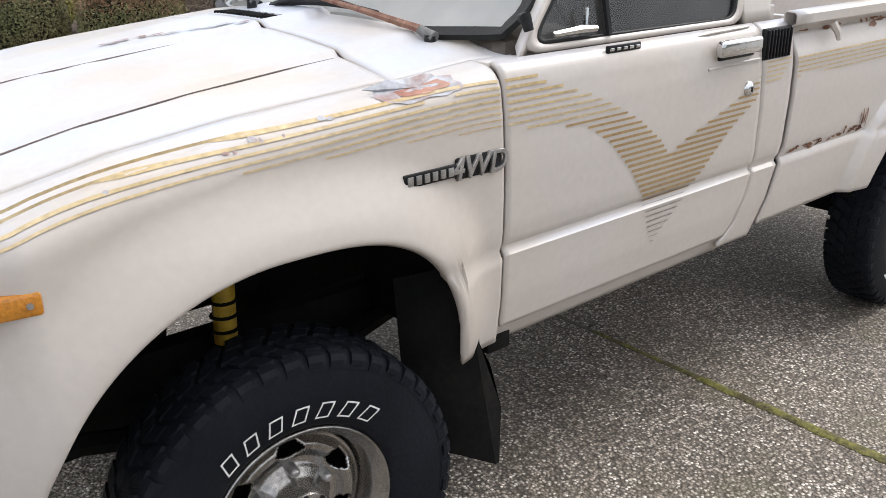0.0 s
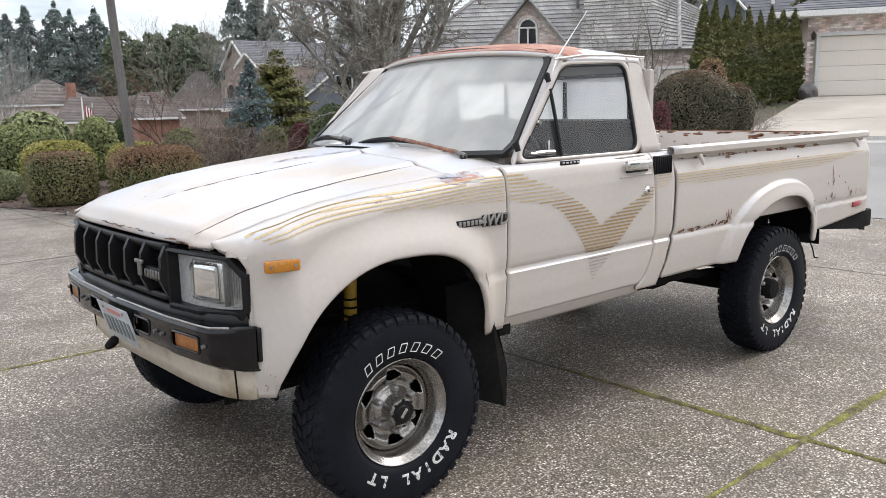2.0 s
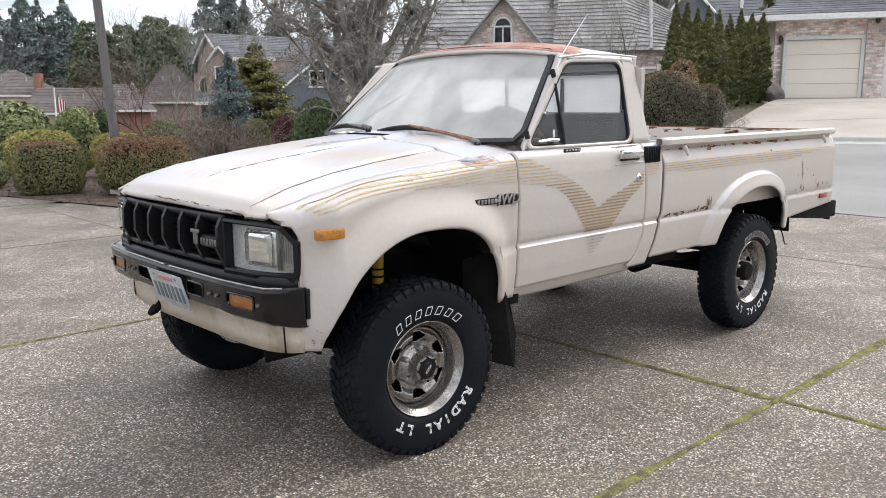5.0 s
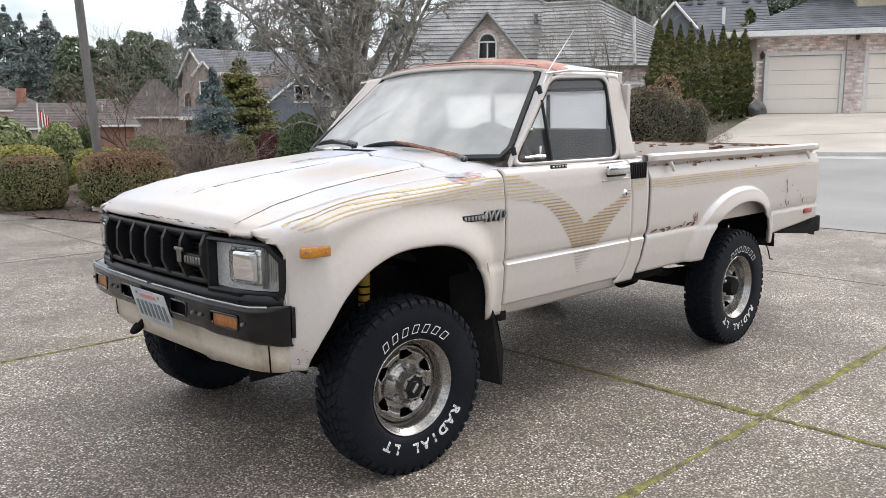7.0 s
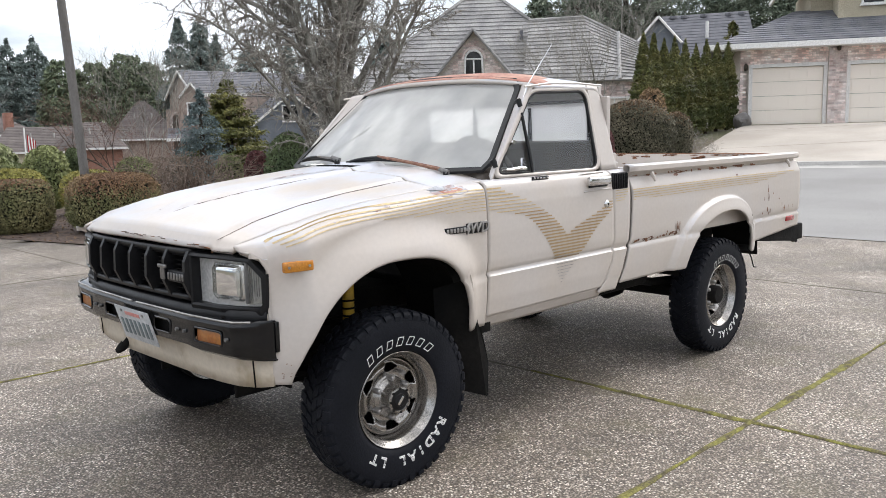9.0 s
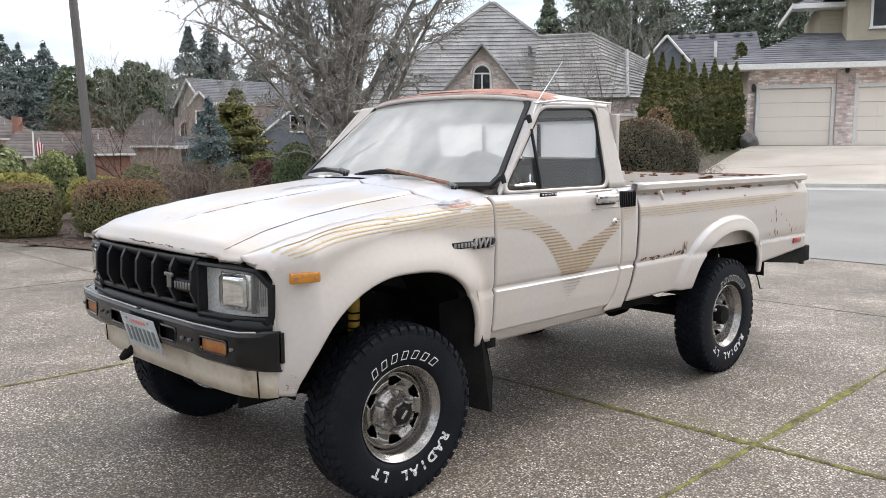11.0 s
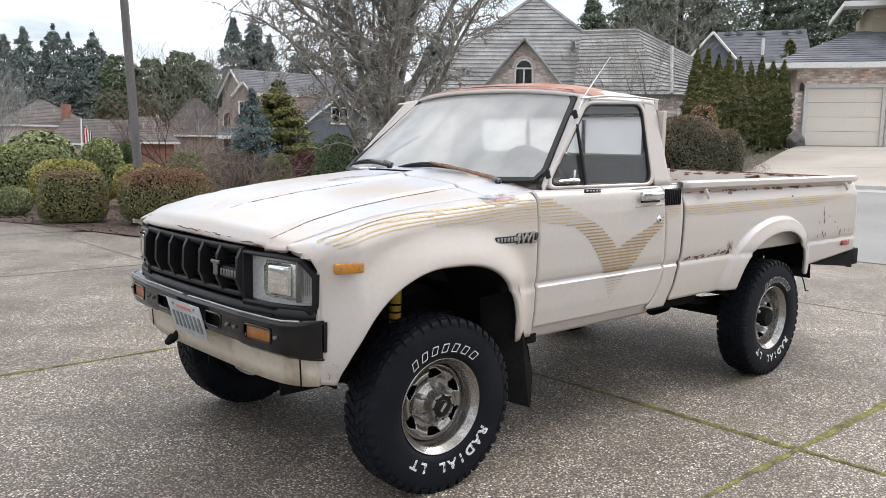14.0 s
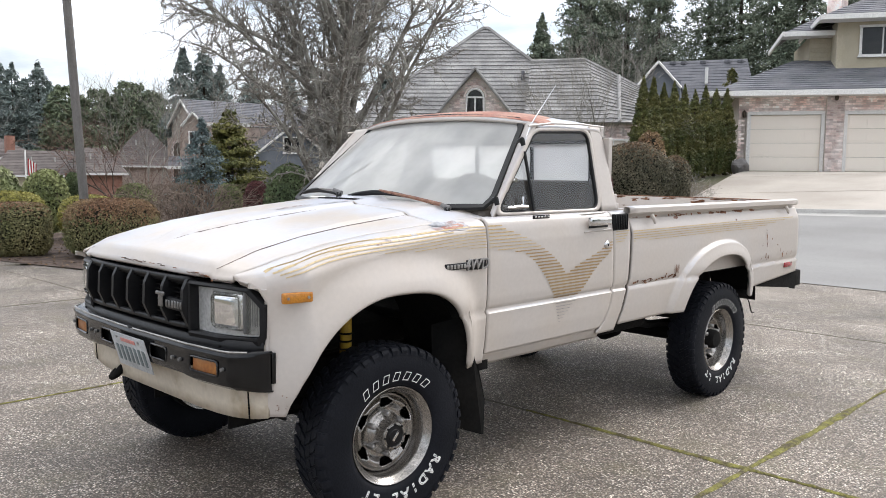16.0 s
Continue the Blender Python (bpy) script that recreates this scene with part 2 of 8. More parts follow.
M_PLASTIC = surface("black_plastic", (0.005, 0.005, 0.006), (0.010, 0.010, 0.011), 8, 90, 0.38, bump=0.08, spec=0.26)
M_TRIM = surface("rubber_seal", (0.006, 0.006, 0.007), (0.012, 0.012, 0.012), 9, 90, 0.5, bump=0.1, spec=0.3)
M_TYRE = surface("tyre_rubber", (0.005, 0.006, 0.009), (0.010, 0.011, 0.015), 6, 120, 0.62, bump=0.15, spec=0.14)
M_WHITE = surface("white_lettering", (0.66, 0.66, 0.64), (0.75, 0.75, 0.73), 20, 90, 0.6, bump=0.05)
M_STEEL = surface("bare_steel", (0.25, 0.235, 0.215), (0.41, 0.395, 0.38), 7, 120, 0.26, metal=0.95, bump=0.06)
M_CHROME = surface("chrome", (0.62, 0.61, 0.60), (0.72, 0.72, 0.72), 10, 60, 0.12, metal=1.0, bump=0.02, fine_amount=0.05)
M_DULL = surface("dull_chrome", (0.30, 0.29, 0.28), (0.42, 0.41, 0.40), 20, 90, 0.35, metal=0.8, bump=0.1)
# Black of the underside; also stands in for shade behind panel gaps.
M_UNDER = surface("undercoat_and_gap_shade", (0.006, 0.006, 0.006), (0.012, 0.011, 0.010), 8, 60, 0.9, bump=0.3, spec=0.15)
M_AMBER = surface("amber_lens", (0.40, 0.14, 0.010), (0.50, 0.20, 0.02), 14, 160, 0.24, bump=0.15, coat=0.4)
M_AMBER_DULL = surface("faded_amber_lens", (0.25, 0.085, 0.018), (0.32, 0.13, 0.03), 14, 90, 0.35, bump=0.15)
M_RED = surface("red_lens", (0.26, 0.015, 0.02), (0.34, 0.03, 0.03), 14, 90, 0.25, bump=0.1, coat=0.4)
M_BEZEL = surface("grey_bezel", (0.11, 0.11, 0.11), (0.16, 0.155, 0.15), 8, 80, 0.45, metal=0.2, bump=0.08)
M_LAMP_GREY = surface("dull_silver_plastic", (0.40, 0.40, 0.40), (0.50, 0.50, 0.49), 12, 80, 0.4, metal=0.35, bump=0.1)
M_SILVER = surface("lamp_reflector", (0.55, 0.55, 0.54), (0.66, 0.66, 0.64), 12, 60, 0.25, metal=0.85, bump=0.3)
M_YELLOW = surface("yellow_shock", (0.42, 0.25, 0.015), (0.5, 0.32, 0.03), 10, 60, 0.6)
# Truck vinyl; its dark colour also paints shade in house openings.
M_VINYL_AND_SHADE = surface("vinyl_and_recess_shade", (0.045, 0.037, 0.030), (0.095, 0.078, 0.062), 5, 60, 0.6)
M_HEADLINER = surface("headliner", (0.55, 0.52, 0.46), None, 5, 60, 0.9)
M_PLATE = surface("plate_paint", (0.34, 0.35, 0.36), (0.45, 0.46, 0.47), 9, 90, 0.5, bump=0.05)
M_PLATE_BAR = surface("plate_ink", (0.10, 0.125, 0.13), None, 9, 90, 0.5, bump=0)
M_PLATE_RED = surface("plate_red_ink", (0.45, 0.18, 0.16), None, 9, 90, 0.5, bump=0)
M_COPPER = surface("rusted_wiper_arm", (0.17, 0.07, 0.045), (0.27, 0.14, 0.09), 30, 90, 0.6, bump=0.2)
M_WINDSHIELD = glass("fogged_windshield", (0.95, 0.97, 0.95), 0.52, (0.98, 0.98, 0.95))
M_SIDE_GLASS = glass("side_glass", (0.84, 0.87, 0.89), 0.03, (0.55, 0.57, 0.58))
M_LENS = glass("clear_lens", (0.94, 0.94, 0.92), 0.14, (0.72, 0.72, 0.68), 0.06)
M_PANE = glass("house_pane", (0.25, 0.28, 0.3), 0.05, (0.3, 0.3, 0.3))
M_AGG = aggregate("exposed_aggregate", (0.135, 0.112, 0.090), (0.75, 0.69, 0.61), (0.355, 0.305, 0.255), 108.0)
M_ROAD = surface("pale_asphalt", (0.20, 0.195, 0.19), (0.25, 0.245, 0.238), 0.5, 45, 0.85, bump=0.3, fine_amount=0.18)
M_DRIVE = surface("poured_concrete", (0.33, 0.295, 0.255), (0.43, 0.39, 0.345), 0.45, 30, 0.85, bump=0.15, fine_amount=0.12)
M_KERB = surface("kerb_concrete", (0.34, 0.33, 0.31), (0.42, 0.41, 0.39), 2, 40, 0.85)
M_SOIL = surface("bark_mulch", (0.050, 0.034, 0.026), (0.11, 0.075, 0.058), 6, 45, 0.95, bump=0.9, fine_amount=0.6)
M_GROUND = surface("winter_ground", (0.075, 0.075, 0.035), (0.11, 0.085, 0.055), 0.4, 8, 0.95, bump=0.4)
M_MOSS = surface("moss", (0.085, 0.070, 0.038), (0.20, 0.19, 0.045), 16, 90, 0.95, bump=0.6, fine_amount=0.5)
M_JOINT = surface("joint_dirt", (0.085, 0.075, 0.058), (0.15, 0.135, 0.105), 7, 60, 0.95, bump=0.4)
M_BARK = surface("lichened_bark", (0.14, 0.125, 0.11), (0.28, 0.275, 0.24), 4, 25, 0.9, bump=0.7, ramp=(0.4, 0.6))
M_TWIG = surface("grey_twig", (0.18, 0.16, 0.14), (0.31, 0.30, 0.265), 5, 40, 0.9, island=0.3)
M_TWIG_RED = surface("russet_twig", (0.11, 0.06, 0.045), (0.17, 0.11, 0.085), 5, 40, 0.9, island=0.3)
M_TRUNK = surface("dark_trunk", (0.045, 0.033, 0.024), (0.07, 0.055, 0.04), 5, 30, 0.95, bump=0.5)
M_STONE = surface("garden_stone", (0.16, 0.15, 0.145), (0.24, 0.23, 0.22), 3, 20, 0.9, bump=0.6, random_value=0.25)
M_SIDING_GREY = surface("grey_siding", (0.13, 0.145, 0.17), (0.155, 0.17, 0.195), 2, 30, 0.7)
M_SIDING_BEIGE = surface("beige_siding", (0.42, 0.37, 0.27), (0.46, 0.41, 0.31), 2, 30, 0.7, random_value=0.05)
M_TRIM_WHITE = surface("white_trim", (0.70, 0.69, 0.67), (0.75, 0.74, 0.72), 2, 30, 0.6)
M_GARAGE = surface("almond_garage_door", (0.82, 0.755, 0.67), (0.85, 0.785, 0.70), 0.4, 30, 0.6, random_value=0.02, fine_amount=0.03, bump=0.03)
M_ROOF_TILE = surface("weathered_roof_tile", (0.23, 0.225, 0.222), (0.36, 0.35, 0.34), 1.2, 12, 0.9, bump=0.3, random_value=0.12)
M_ROOF_DARK = surface("dark_shingle", (0.12, 0.122, 0.135), (0.17, 0.17, 0.185), 1.5, 25, 0.95, bump=0.4, random_value=0.15)
M_ROOF_BROWN = surface("brown_shingle", (0.105, 0.090, 0.085), (0.145, 0.125, 0.118), 1.5, 25, 0.95, bump=0.4, random_value=0.15)
M_BRICK = surface("tumbled_brick", (0.54, 0.40, 0.36), (0.76, 0.69, 0.66), 3, 25, 0.9, bump=0.3, random_value=0.3, island=0.35)
M_BRICK_TAN = surface("tan_brick", (0.25, 0.195, 0.165), (0.36, 0.29, 0.25), 4, 25, 0.9, bump=0.3)
M_MORTAR = surface("mortar", (0.52, 0.47, 0.42), None, 3, 40, 0.95)
M_BRICK_RED = surface("red_brick", (0.24, 0.115, 0.085), (0.32, 0.17, 0.13), 3, 25, 0.9)
M_POLE = surface("weathered_pole", (0.14, 0.13, 0.12), (0.19, 0.18, 0.17), 3, 40, 0.8, bump=0.2, stretch=(4, 4, 0.6))
M_BRONZE = surface("lantern_bronze", (0.05, 0.04, 0.03), None, 9, 60, 0.4, metal=0.6)


def leaf_mat(name, a, b2, rough=0.6):
    return surface(name, a, b2, 1.6, 30, rough, bump=0, island=0.45, fine_amount=0.2, ramp=(0.38, 0.62), spec=0.3)


L_CONIFER = leaf_mat("conifer_needles", (0.115, 0.145, 0.105), (0.19, 0.22, 0.155))
# Far needles are paler and bluer: distance haze mixed into their colour.
L_CONIFER_HAZE = leaf_mat("hazed_conifer_needles", (0.13, 0.165, 0.155), (0.20, 0.24, 0.22))
L_ARBOR = leaf_mat("arborvitae_leaf", (0.075, 0.092, 0.030), (0.16, 0.15, 0.05))
L_BOX = leaf_mat("box_leaf", (0.14, 0.145, 0.062), (0.25, 0.225, 0.11))
L_BRONZE_TIP = leaf_mat("bronzed_leaf", (0.20, 0.115, 0.065), (0.24, 0.165, 0.085))
L_DARK = leaf_mat("dark_leaf", (0.06, 0.080, 0.038), (0.11, 0.135, 0.062))
L_YELLOW = leaf_mat("gold_leaf", (0.27, 0.25, 0.065), (0.38, 0.35, 0.11))
L_GREEN = leaf_mat("mid_leaf", (0.15, 0.175, 0.07), (0.27, 0.29, 0.125))
L_BLUE = leaf_mat("blue_spruce_needles", (0.10, 0.14, 0.14), (0.16, 0.20, 0.20))
L_RED = leaf_mat("maroon_leaf", (0.12, 0.045, 0.045), (0.18, 0.075, 0.07))
L_BROWN = leaf_mat("dry_leaf", (0.12, 0.075, 0.04), (0.17, 0.11, 0.06))
L_GOLD_CYPRESS = leaf_mat("gold_cypress_spray", (0.085, 0.095, 0.028), (0.165, 0.155, 0.045))
# Near-black core colour paints the shade between a shrub's leaves.
L_CORE_SHADE = surface("shrub_inner_shade", (0.010, 0.012, 0.006), (0.02, 0.018, 0.01), 6, 40, 1.0)
L_CYPRESS = leaf_mat("cypress_spray", (0.10, 0.130, 0.080), (0.165, 0.195, 0.115))
L_DULL = leaf_mat("dull_hedge_leaf", (0.085, 0.080, 0.050), (0.155, 0.135, 0.090))
L_PALE = leaf_mat("rhododendron_leaf", (0.15, 0.18, 0.08), (0.27, 0.29, 0.15))
L_GREEN_DEEP = leaf_mat("deep_green_leaf", (0.075, 0.105, 0.05), (0.135, 0.17, 0.08))
M_TWIG_PALE = surface("pale_twig", (0.26, 0.245, 0.23), (0.36, 0.34, 0.32), 5, 40, 0.9, island=0.3)
# Dark brown for the bonnet's drawn crease shade and for lip chips.
M_CREASE = surface("crease_shade_and_chips", (0.07, 0.055, 0.05), (0.16, 0.12, 0.10), 9, 60, 0.8, bump=0)
M_FOGGED = glass("fogged_rear_window", (0.88, 0.91, 0.94), 0.5, (0.94, 0.96, 0.98), 0.0, 0.75)
M_APRON = surface("stained_cream_paint", (0.36, 0.29, 0.20), (0.54, 0.475, 0.385), 7, 50, 0.55, bump=0.05, ramp=(0.28, 0.45), fine_amount=0.08)
M_BADGE = surface("dark_chrome", (0.16, 0.155, 0.15), (0.24, 0.235, 0.23), 20, 90, 0.3, metal=0.8, bump=0.05)
M_TWIG_BROWN = surface("brown_twig", (0.15, 0.11, 0.085), (0.26, 0.205, 0.165), 5, 40, 0.9, island=0.35)
# ---- mesh helpers ----
def mesh_object(name, verts, faces, material, parent=None, smooth=False, label="", kind=""):
    me = bpy.data.meshes.new(name)
    me.from_pydata([tuple(v) for v in verts], [], faces)
    me.materials.append(material)
    if smooth:
        me.polygons.foreach_set("use_smooth", [True] * len(me.polygons))
    me.update()
    ob = new(name, me)
    ob.parent = parent
    return tagged(ob, label, kind=kind)


def part(name, bm, material, parent, label="", smooth=False):
    me = bpy.data.meshes.new(name)
    bmesh.ops.recalc_face_normals(bm, faces=bm.faces)
    bm.to_mesh(me)
    bm.free()
    me.materials.append(material)
    if smooth:
        me.polygons.foreach_set("use_smooth", [True] * len(me.polygons))
    ob = new(name, me)
    ob.parent = parent
    return tagged(ob, label)


def thing(name, label, category, group="", kind="", at=(0, 0, 0), turn=0.0):
    ob = new(name)
    ob.empty_display_size = 0.2
    ob.matrix_world = pose(*at, 0, 0, turn)
    return tagged(ob, label, category, group, kind)


def sharp(ob, angle=35):
    """Smooth faces, with edges past the angle kept hard."""
    me = ob.data
    me.polygons.foreach_set("use_smooth", [True] * len(me.polygons))
    me.set_sharp_from_angle(angle=radians(angle))
    return ob


def add_box(bm, c, s, bevel=0.0, m=None, seg=2):
    r = bmesh.ops.create_cube(bm, size=1)
    vs = r["verts"]
    bmesh.ops.scale(bm, vec=s, verts=vs)
    if bevel:
        es = list({e for v in vs for e in v.link_edges})
        r2 = bmesh.ops.bevel(bm, geom=es, offset=bevel, segments=seg, affect="EDGES", profile=0.5)
        vs = list({v for f in r2["faces"] for v in f.verts} | {v for v in vs if v.is_valid})
        seen, stack = set(vs), list(vs)
        while stack:
            v = stack.pop()
            for e in v.link_edges:
                o = e.other_vert(v)
                if o not in seen:
                    seen.add(o)
                    stack.append(o)
        vs = list(seen)
    if m is not None:
        bmesh.ops.transform(bm, matrix=m, verts=vs)
    bmesh.ops.translate(bm, vec=c, verts=vs)
    return vs


def box_part(name, c, s, material, parent, bevel=0.004, label="", m=None, seg=2):
    bm = bmesh.new()
    add_box(bm, c, s, bevel, m, seg)
    return sharp(part(name, bm, material, parent, label), 40)


def tube_data(points, radii, sides=8, caps=True):
    pts = [Vector(p) for p in points]
    if isinstance(radii, (int, float)):
        radii = [radii] * len(pts)
    verts, faces, ref = [], [], None
    for i, p in enumerate(pts):
        d = (pts[min(i + 1, len(pts) - 1)] - pts[max(i - 1, 0)]).normalized()
        if ref is None:
            ref = d.orthogonal().normalized()
        ref = (ref - d * ref.dot(d)).normalized()
        o = d.cross(ref)
        for k in range(sides):
            a = 2 * math.pi * k / sides
            verts.append(p + (ref * math.cos(a) + o * math.sin(a)) * radii[i])
    n = len(pts)
    for i in range(n - 1):
        for k in range(sides):
            k2 = (k + 1) % sides
            faces.append((i * sides + k, i * sides + k2, (i + 1) * sides + k2, (i + 1) * sides + k))
    if caps:
        faces.append(tuple(range(sides - 1, -1, -1)))
        faces.append(tuple((n - 1) * sides + k for k in range(sides)))
    return verts, faces


def tube(name, points, radii, material, parent, sides=8, label=""):
    v, f = tube_data(points, radii, sides)
    return sharp(mesh_object(name, v, f, material, parent, label=label), 50)


def grid_data(nu, nv, f):
    """f(u, v) with u, v in 0..1."""
    verts = [f(i / nu, j / nv) for i in range(nu + 1) for j in range(nv + 1)]
    faces = [(i * (nv + 1) + j, (i + 1) * (nv + 1) + j, (i + 1) * (nv + 1) + j + 1, i * (nv + 1) + j + 1) for i in range(nu) for j in range(nv)]
    return verts, faces


def lathe_data(profile, segs, centre=(0, 0, 0)):
    """Turned about the y axis: profile of (radius, y)."""
    verts, faces, n = [], [], len(profile)
    for k in range(segs):
        a = 2 * math.pi * k / segs
        for r, y in profile:
            verts.append((centre[0] + r * math.cos(a), centre[1] + y, centre[2] + r * math.sin(a)))
    for k in range(segs):
        k2 = (k + 1) % segs
        for i in range(n - 1):
            faces.append((k * n + i, k2 * n + i, k2 * n + i + 1, k * n + i + 1))
    return verts, faces


def prism_data(outline, y0, y1):
    """Outline of (x, z) pushed out from y0 to y1."""
    n = len(outline)
    verts = [(x, y0, z) for x, z in outline] + [(x, y1, z) for x, z in outline]
    faces = [tuple(range(n)), tuple(range(2 * n - 1, n - 1, -1))] + [(i, i + n, (i + 1) % n + n, (i + 1) % n) for i in range(n)]
    return verts, faces


def smooth01(v):
    v = max(0.0, min(1.0, v))
    return v * v * (3 - 2 * v)


def polyline(points, v):
    """Value at v by straight runs between a few (position, value) pairs."""
    return float(np.interp(v, [p[0] for p in points], [p[1] for p in points]))


E0 = (-1.98, -3.04)


def bearing(deg, dist):
    """Plan position at a compass bearing (degrees from +x) and distance from the viewing spot on the drive."""
    return (E0[0] + dist * math.cos(radians(deg)), E0[1] + dist * math.sin(radians(deg)))


def land(x, y):
    """Height of the ground: level drive, street and plots climbing behind the garage, hillside dropping behind the planting bed."""
    dx, dy = x - E0[0], y - E0[1]
    d, a = math.hypot(dx, dy), math.degrees(math.atan2(dy, dx))
    street = 0.40 * smooth01((x - 9.0) / 11.0) + 0.90 * smooth01((x - 17.5) / 10.5) + 2.0 * smooth01((x - 32) / 40)
    down = -4.2 * smooth01((d - 17) / 30) - 10 * smooth01((d - 60) / 150)
    w = smooth01((a - 44) / 12) * smooth01((d - 9) / 8)
    if y < -20:
        w = 0.0
    return street * (1 - w) + down * w
# ---- ground, drive, street ----
def draped(name, outline_f, nu, nv, lift, material, label, category):
    """A sheet over the land; outline_f(u, v) gives plan positions."""
    def f(u, v):
        x, y = outline_f(u, v)
        return (x, y, land(x, y) + lift)
    v, fa = grid_data(nu, nv, f)
    ob = mesh_object(name, v, fa, material, smooth=True)
    return tagged(ob, label, category, kind="structure")


def ground_plan(u, v):
    r = 0.5 + 900 * u ** 3.2
    return (E0[0] + 4 + r * math.cos(2 * math.pi * v), E0[1] + 4 + r * math.sin(2 * math.pi * v))


draped("ground", ground_plan, 90, 120, -0.06, M_GROUND, "dull winter grass and earth reaching to the horizon", "ground")

# the drive: square exposed-aggregate slabs with mossy joints between them
DRIVE_EDGE = 8.15
X_JOINTS = [-12.4, -8.92, -5.43, -1.95, 1.54, 5.02, DRIVE_EDGE]
Y_JOINTS = [-12.0, -8.45, -4.96, -1.47, 1.92, 5.4, 8.9]


def bed_edge(x):
    """Far edge of the drive, where the mulch begins."""
    return polyline([(-13, 15.5), (0.3, 11.6), (1.1, 11.0), (1.5, 10.8), (1.9, 9.4), (2.2, 7.9), (2.6, 7.2), (4.0, 6.9), (DRIVE_EDGE + 2, 6.7)], x)


drive = thing("driveway", "exposed-aggregate concrete drive with mossy joints", "driveway", kind="structure")
JW = 0.007
for i in range(len(X_JOINTS) - 1):
    for j in range(len(Y_JOINTS)):
        xa, xb = X_JOINTS[i] + JW, X_JOINTS[i + 1] - JW
        ya = Y_JOINTS[j] + JW
        last = j == len(Y_JOINTS) - 1
        yb = 99 if last else Y_JOINTS[j + 1] - JW
        nx = 14

        def slab(u, v):
            x = xa + (xb - xa) * u
            top = min(yb, bed_edge(x))
            y = ya + max(0.0, top - ya) * v
            e = 0.004 if min(u, 1 - u, v, 1 - v) < 0.001 else 0.0
            return (x, y, land(x, y) + 0.0 - e)
        if ya > max(bed_edge(xa), bed_edge(xb)):
            continue
        v, fa = grid_data(nx, 14, slab)
        fa = [f for f in fa if (Vector(v[f[0]]) - Vector(v[f[2]])).length > 0.02 and abs(v[f[0]][1] - v[f[2]][1]) > 1e-4]
        if fa:
            mesh_object("slab", v, fa, M_AGG, drive, smooth=True)


def joint_line(name, along_x, at, a, b, moss, seed):
    """Dirt in a joint and, on top, a broken ragged ridge of moss, each edge uneven by itself."""
    v, f = [], []
    n = int((b - a) / 0.012)
    for i in range(n + 1):
        s = a + (b - a) * i / n
        g = noise.noise((s * 1.7, seed * 3.1, 0)) * 0.5 + 0.5
        o = 0.006 * noise.noise((s * 5, seed, 5))
        sides = []
        for sd in (0, 1):
            mid = noise.noise((s * 9, seed * 5.7 + sd * 17, 2)) * 0.5 + 0.5
            fine = noise.noise((s * 41, seed * 2.3 + sd * 9, 7)) * 0.5 + 0.5
            sides.append(JW * 0.95 + moss * max(0.0, g - 0.30) * (0.1 + 1.0 * mid + 0.6 * fine))
        h = -0.003 + 0.011 * min(1.0, moss * 30) * (noise.noise((s * 23, seed, 4)) * 0.5 + 0.5)
        for w, hh in ((-sides[0], -0.004), (-sides[0] * 0.4, h), (sides[1] * 0.4, h * 0.8), (sides[1], -0.004)):
            p = (s, at + o + w) if along_x else (at + o + w, s)
            v.append((p[0], p[1], land(*p) + hh + 0.002))
    for i in range(n):
        for k in range(3):
            f.append((i * 4 + k, i * 4 + k + 1, i * 4 + k + 5, i * 4 + k + 4))
    mesh_object(name, v, f, M_MOSS if moss > 0.012 else M_JOINT, drive, smooth=True)


joint_line("mossy_joint", True, -1.47, -0.4, DRIVE_EDGE, 0.058, 1)
joint_line("dirt_joint", True, -1.47, -12, -0.4, 0.008, 2)
joint_line("mossy_joint", False, 1.54, -6.0, -1.5, 0.042, 3)
joint_line("mossy_joint", False, 1.54, -1.5, -0.2, 0.034, 4)
joint_line("dirt_joint", False, 1.54, -0.2, 8.5, 0.008, 5)
joint_line("mossy_joint", True, 1.92, -4.0, 2.5, 0.022, 6)
joint_line("dirt_joint", True, 1.92, 2.5, DRIVE_EDGE, 0.008, 7)
for k, xx in enumerate((-8.92, -5.43, -1.95, 5.02)):
    joint_line("dirt_joint", False, xx, -9, 8.4, 0.010, 10 + k)
for k, yy in enumerate((-8.45, -4.96, 5.4, 8.9)):
    joint_line("dirt_joint", True, yy, -9, 1.9 if yy > 8 else (DRIVE_EDGE if yy < 8 else 1.9), 0.010, 20 + k)

# street with its kerb and the neighbour's drive

def kerb_x(y):
    return polyline([(-60, 24), (-10, 20.4), (0, 19.0), (3.6, 18.2), (6.5, 17.4), (12, 15.8), (30, 10.5), (60, 3)], y)


def street_near(y):
    return DRIVE_EDGE + (0.0 if y < 9 else -(y - 9) * 0.32)


draped("road", lambda u, v: ((street_near(-60 + 105 * v)) * (1 - u) + kerb_x(-60 + 105 * v) * u, -60 + 105 * v), 16, 60, 0.002, M_ROAD,
       "pale worn asphalt street", "road")
v, f = [], []
rows = [(-60 + 105 * i / 70) for i in range(71)]
for y in rows:
    x = kerb_x(y)
    for dx, dz in ((-0.42, 0.005), (-0.05, 0.012), (0.0, 0.03), (0.05, 0.11), (0.17, 0.115), (0.17, -0.1)):
        v.append((x + dx, y, land(x + dx, y) + dz))
for i in range(len(rows) - 1):
    for k in range(5):
        f.append((i * 6 + k, i * 6 + k + 1, i * 6 + k + 7, i * 6 + k + 6))
tagged(mesh_object("kerb", v, f, M_KERB, smooth=False), "pale concrete kerb and gutter along the street", "kerb", kind="structure")

# neighbour's drive up to the garage doors
GA, GB = bearing(25.2, 34.0), bearing(7.0, 36.5)
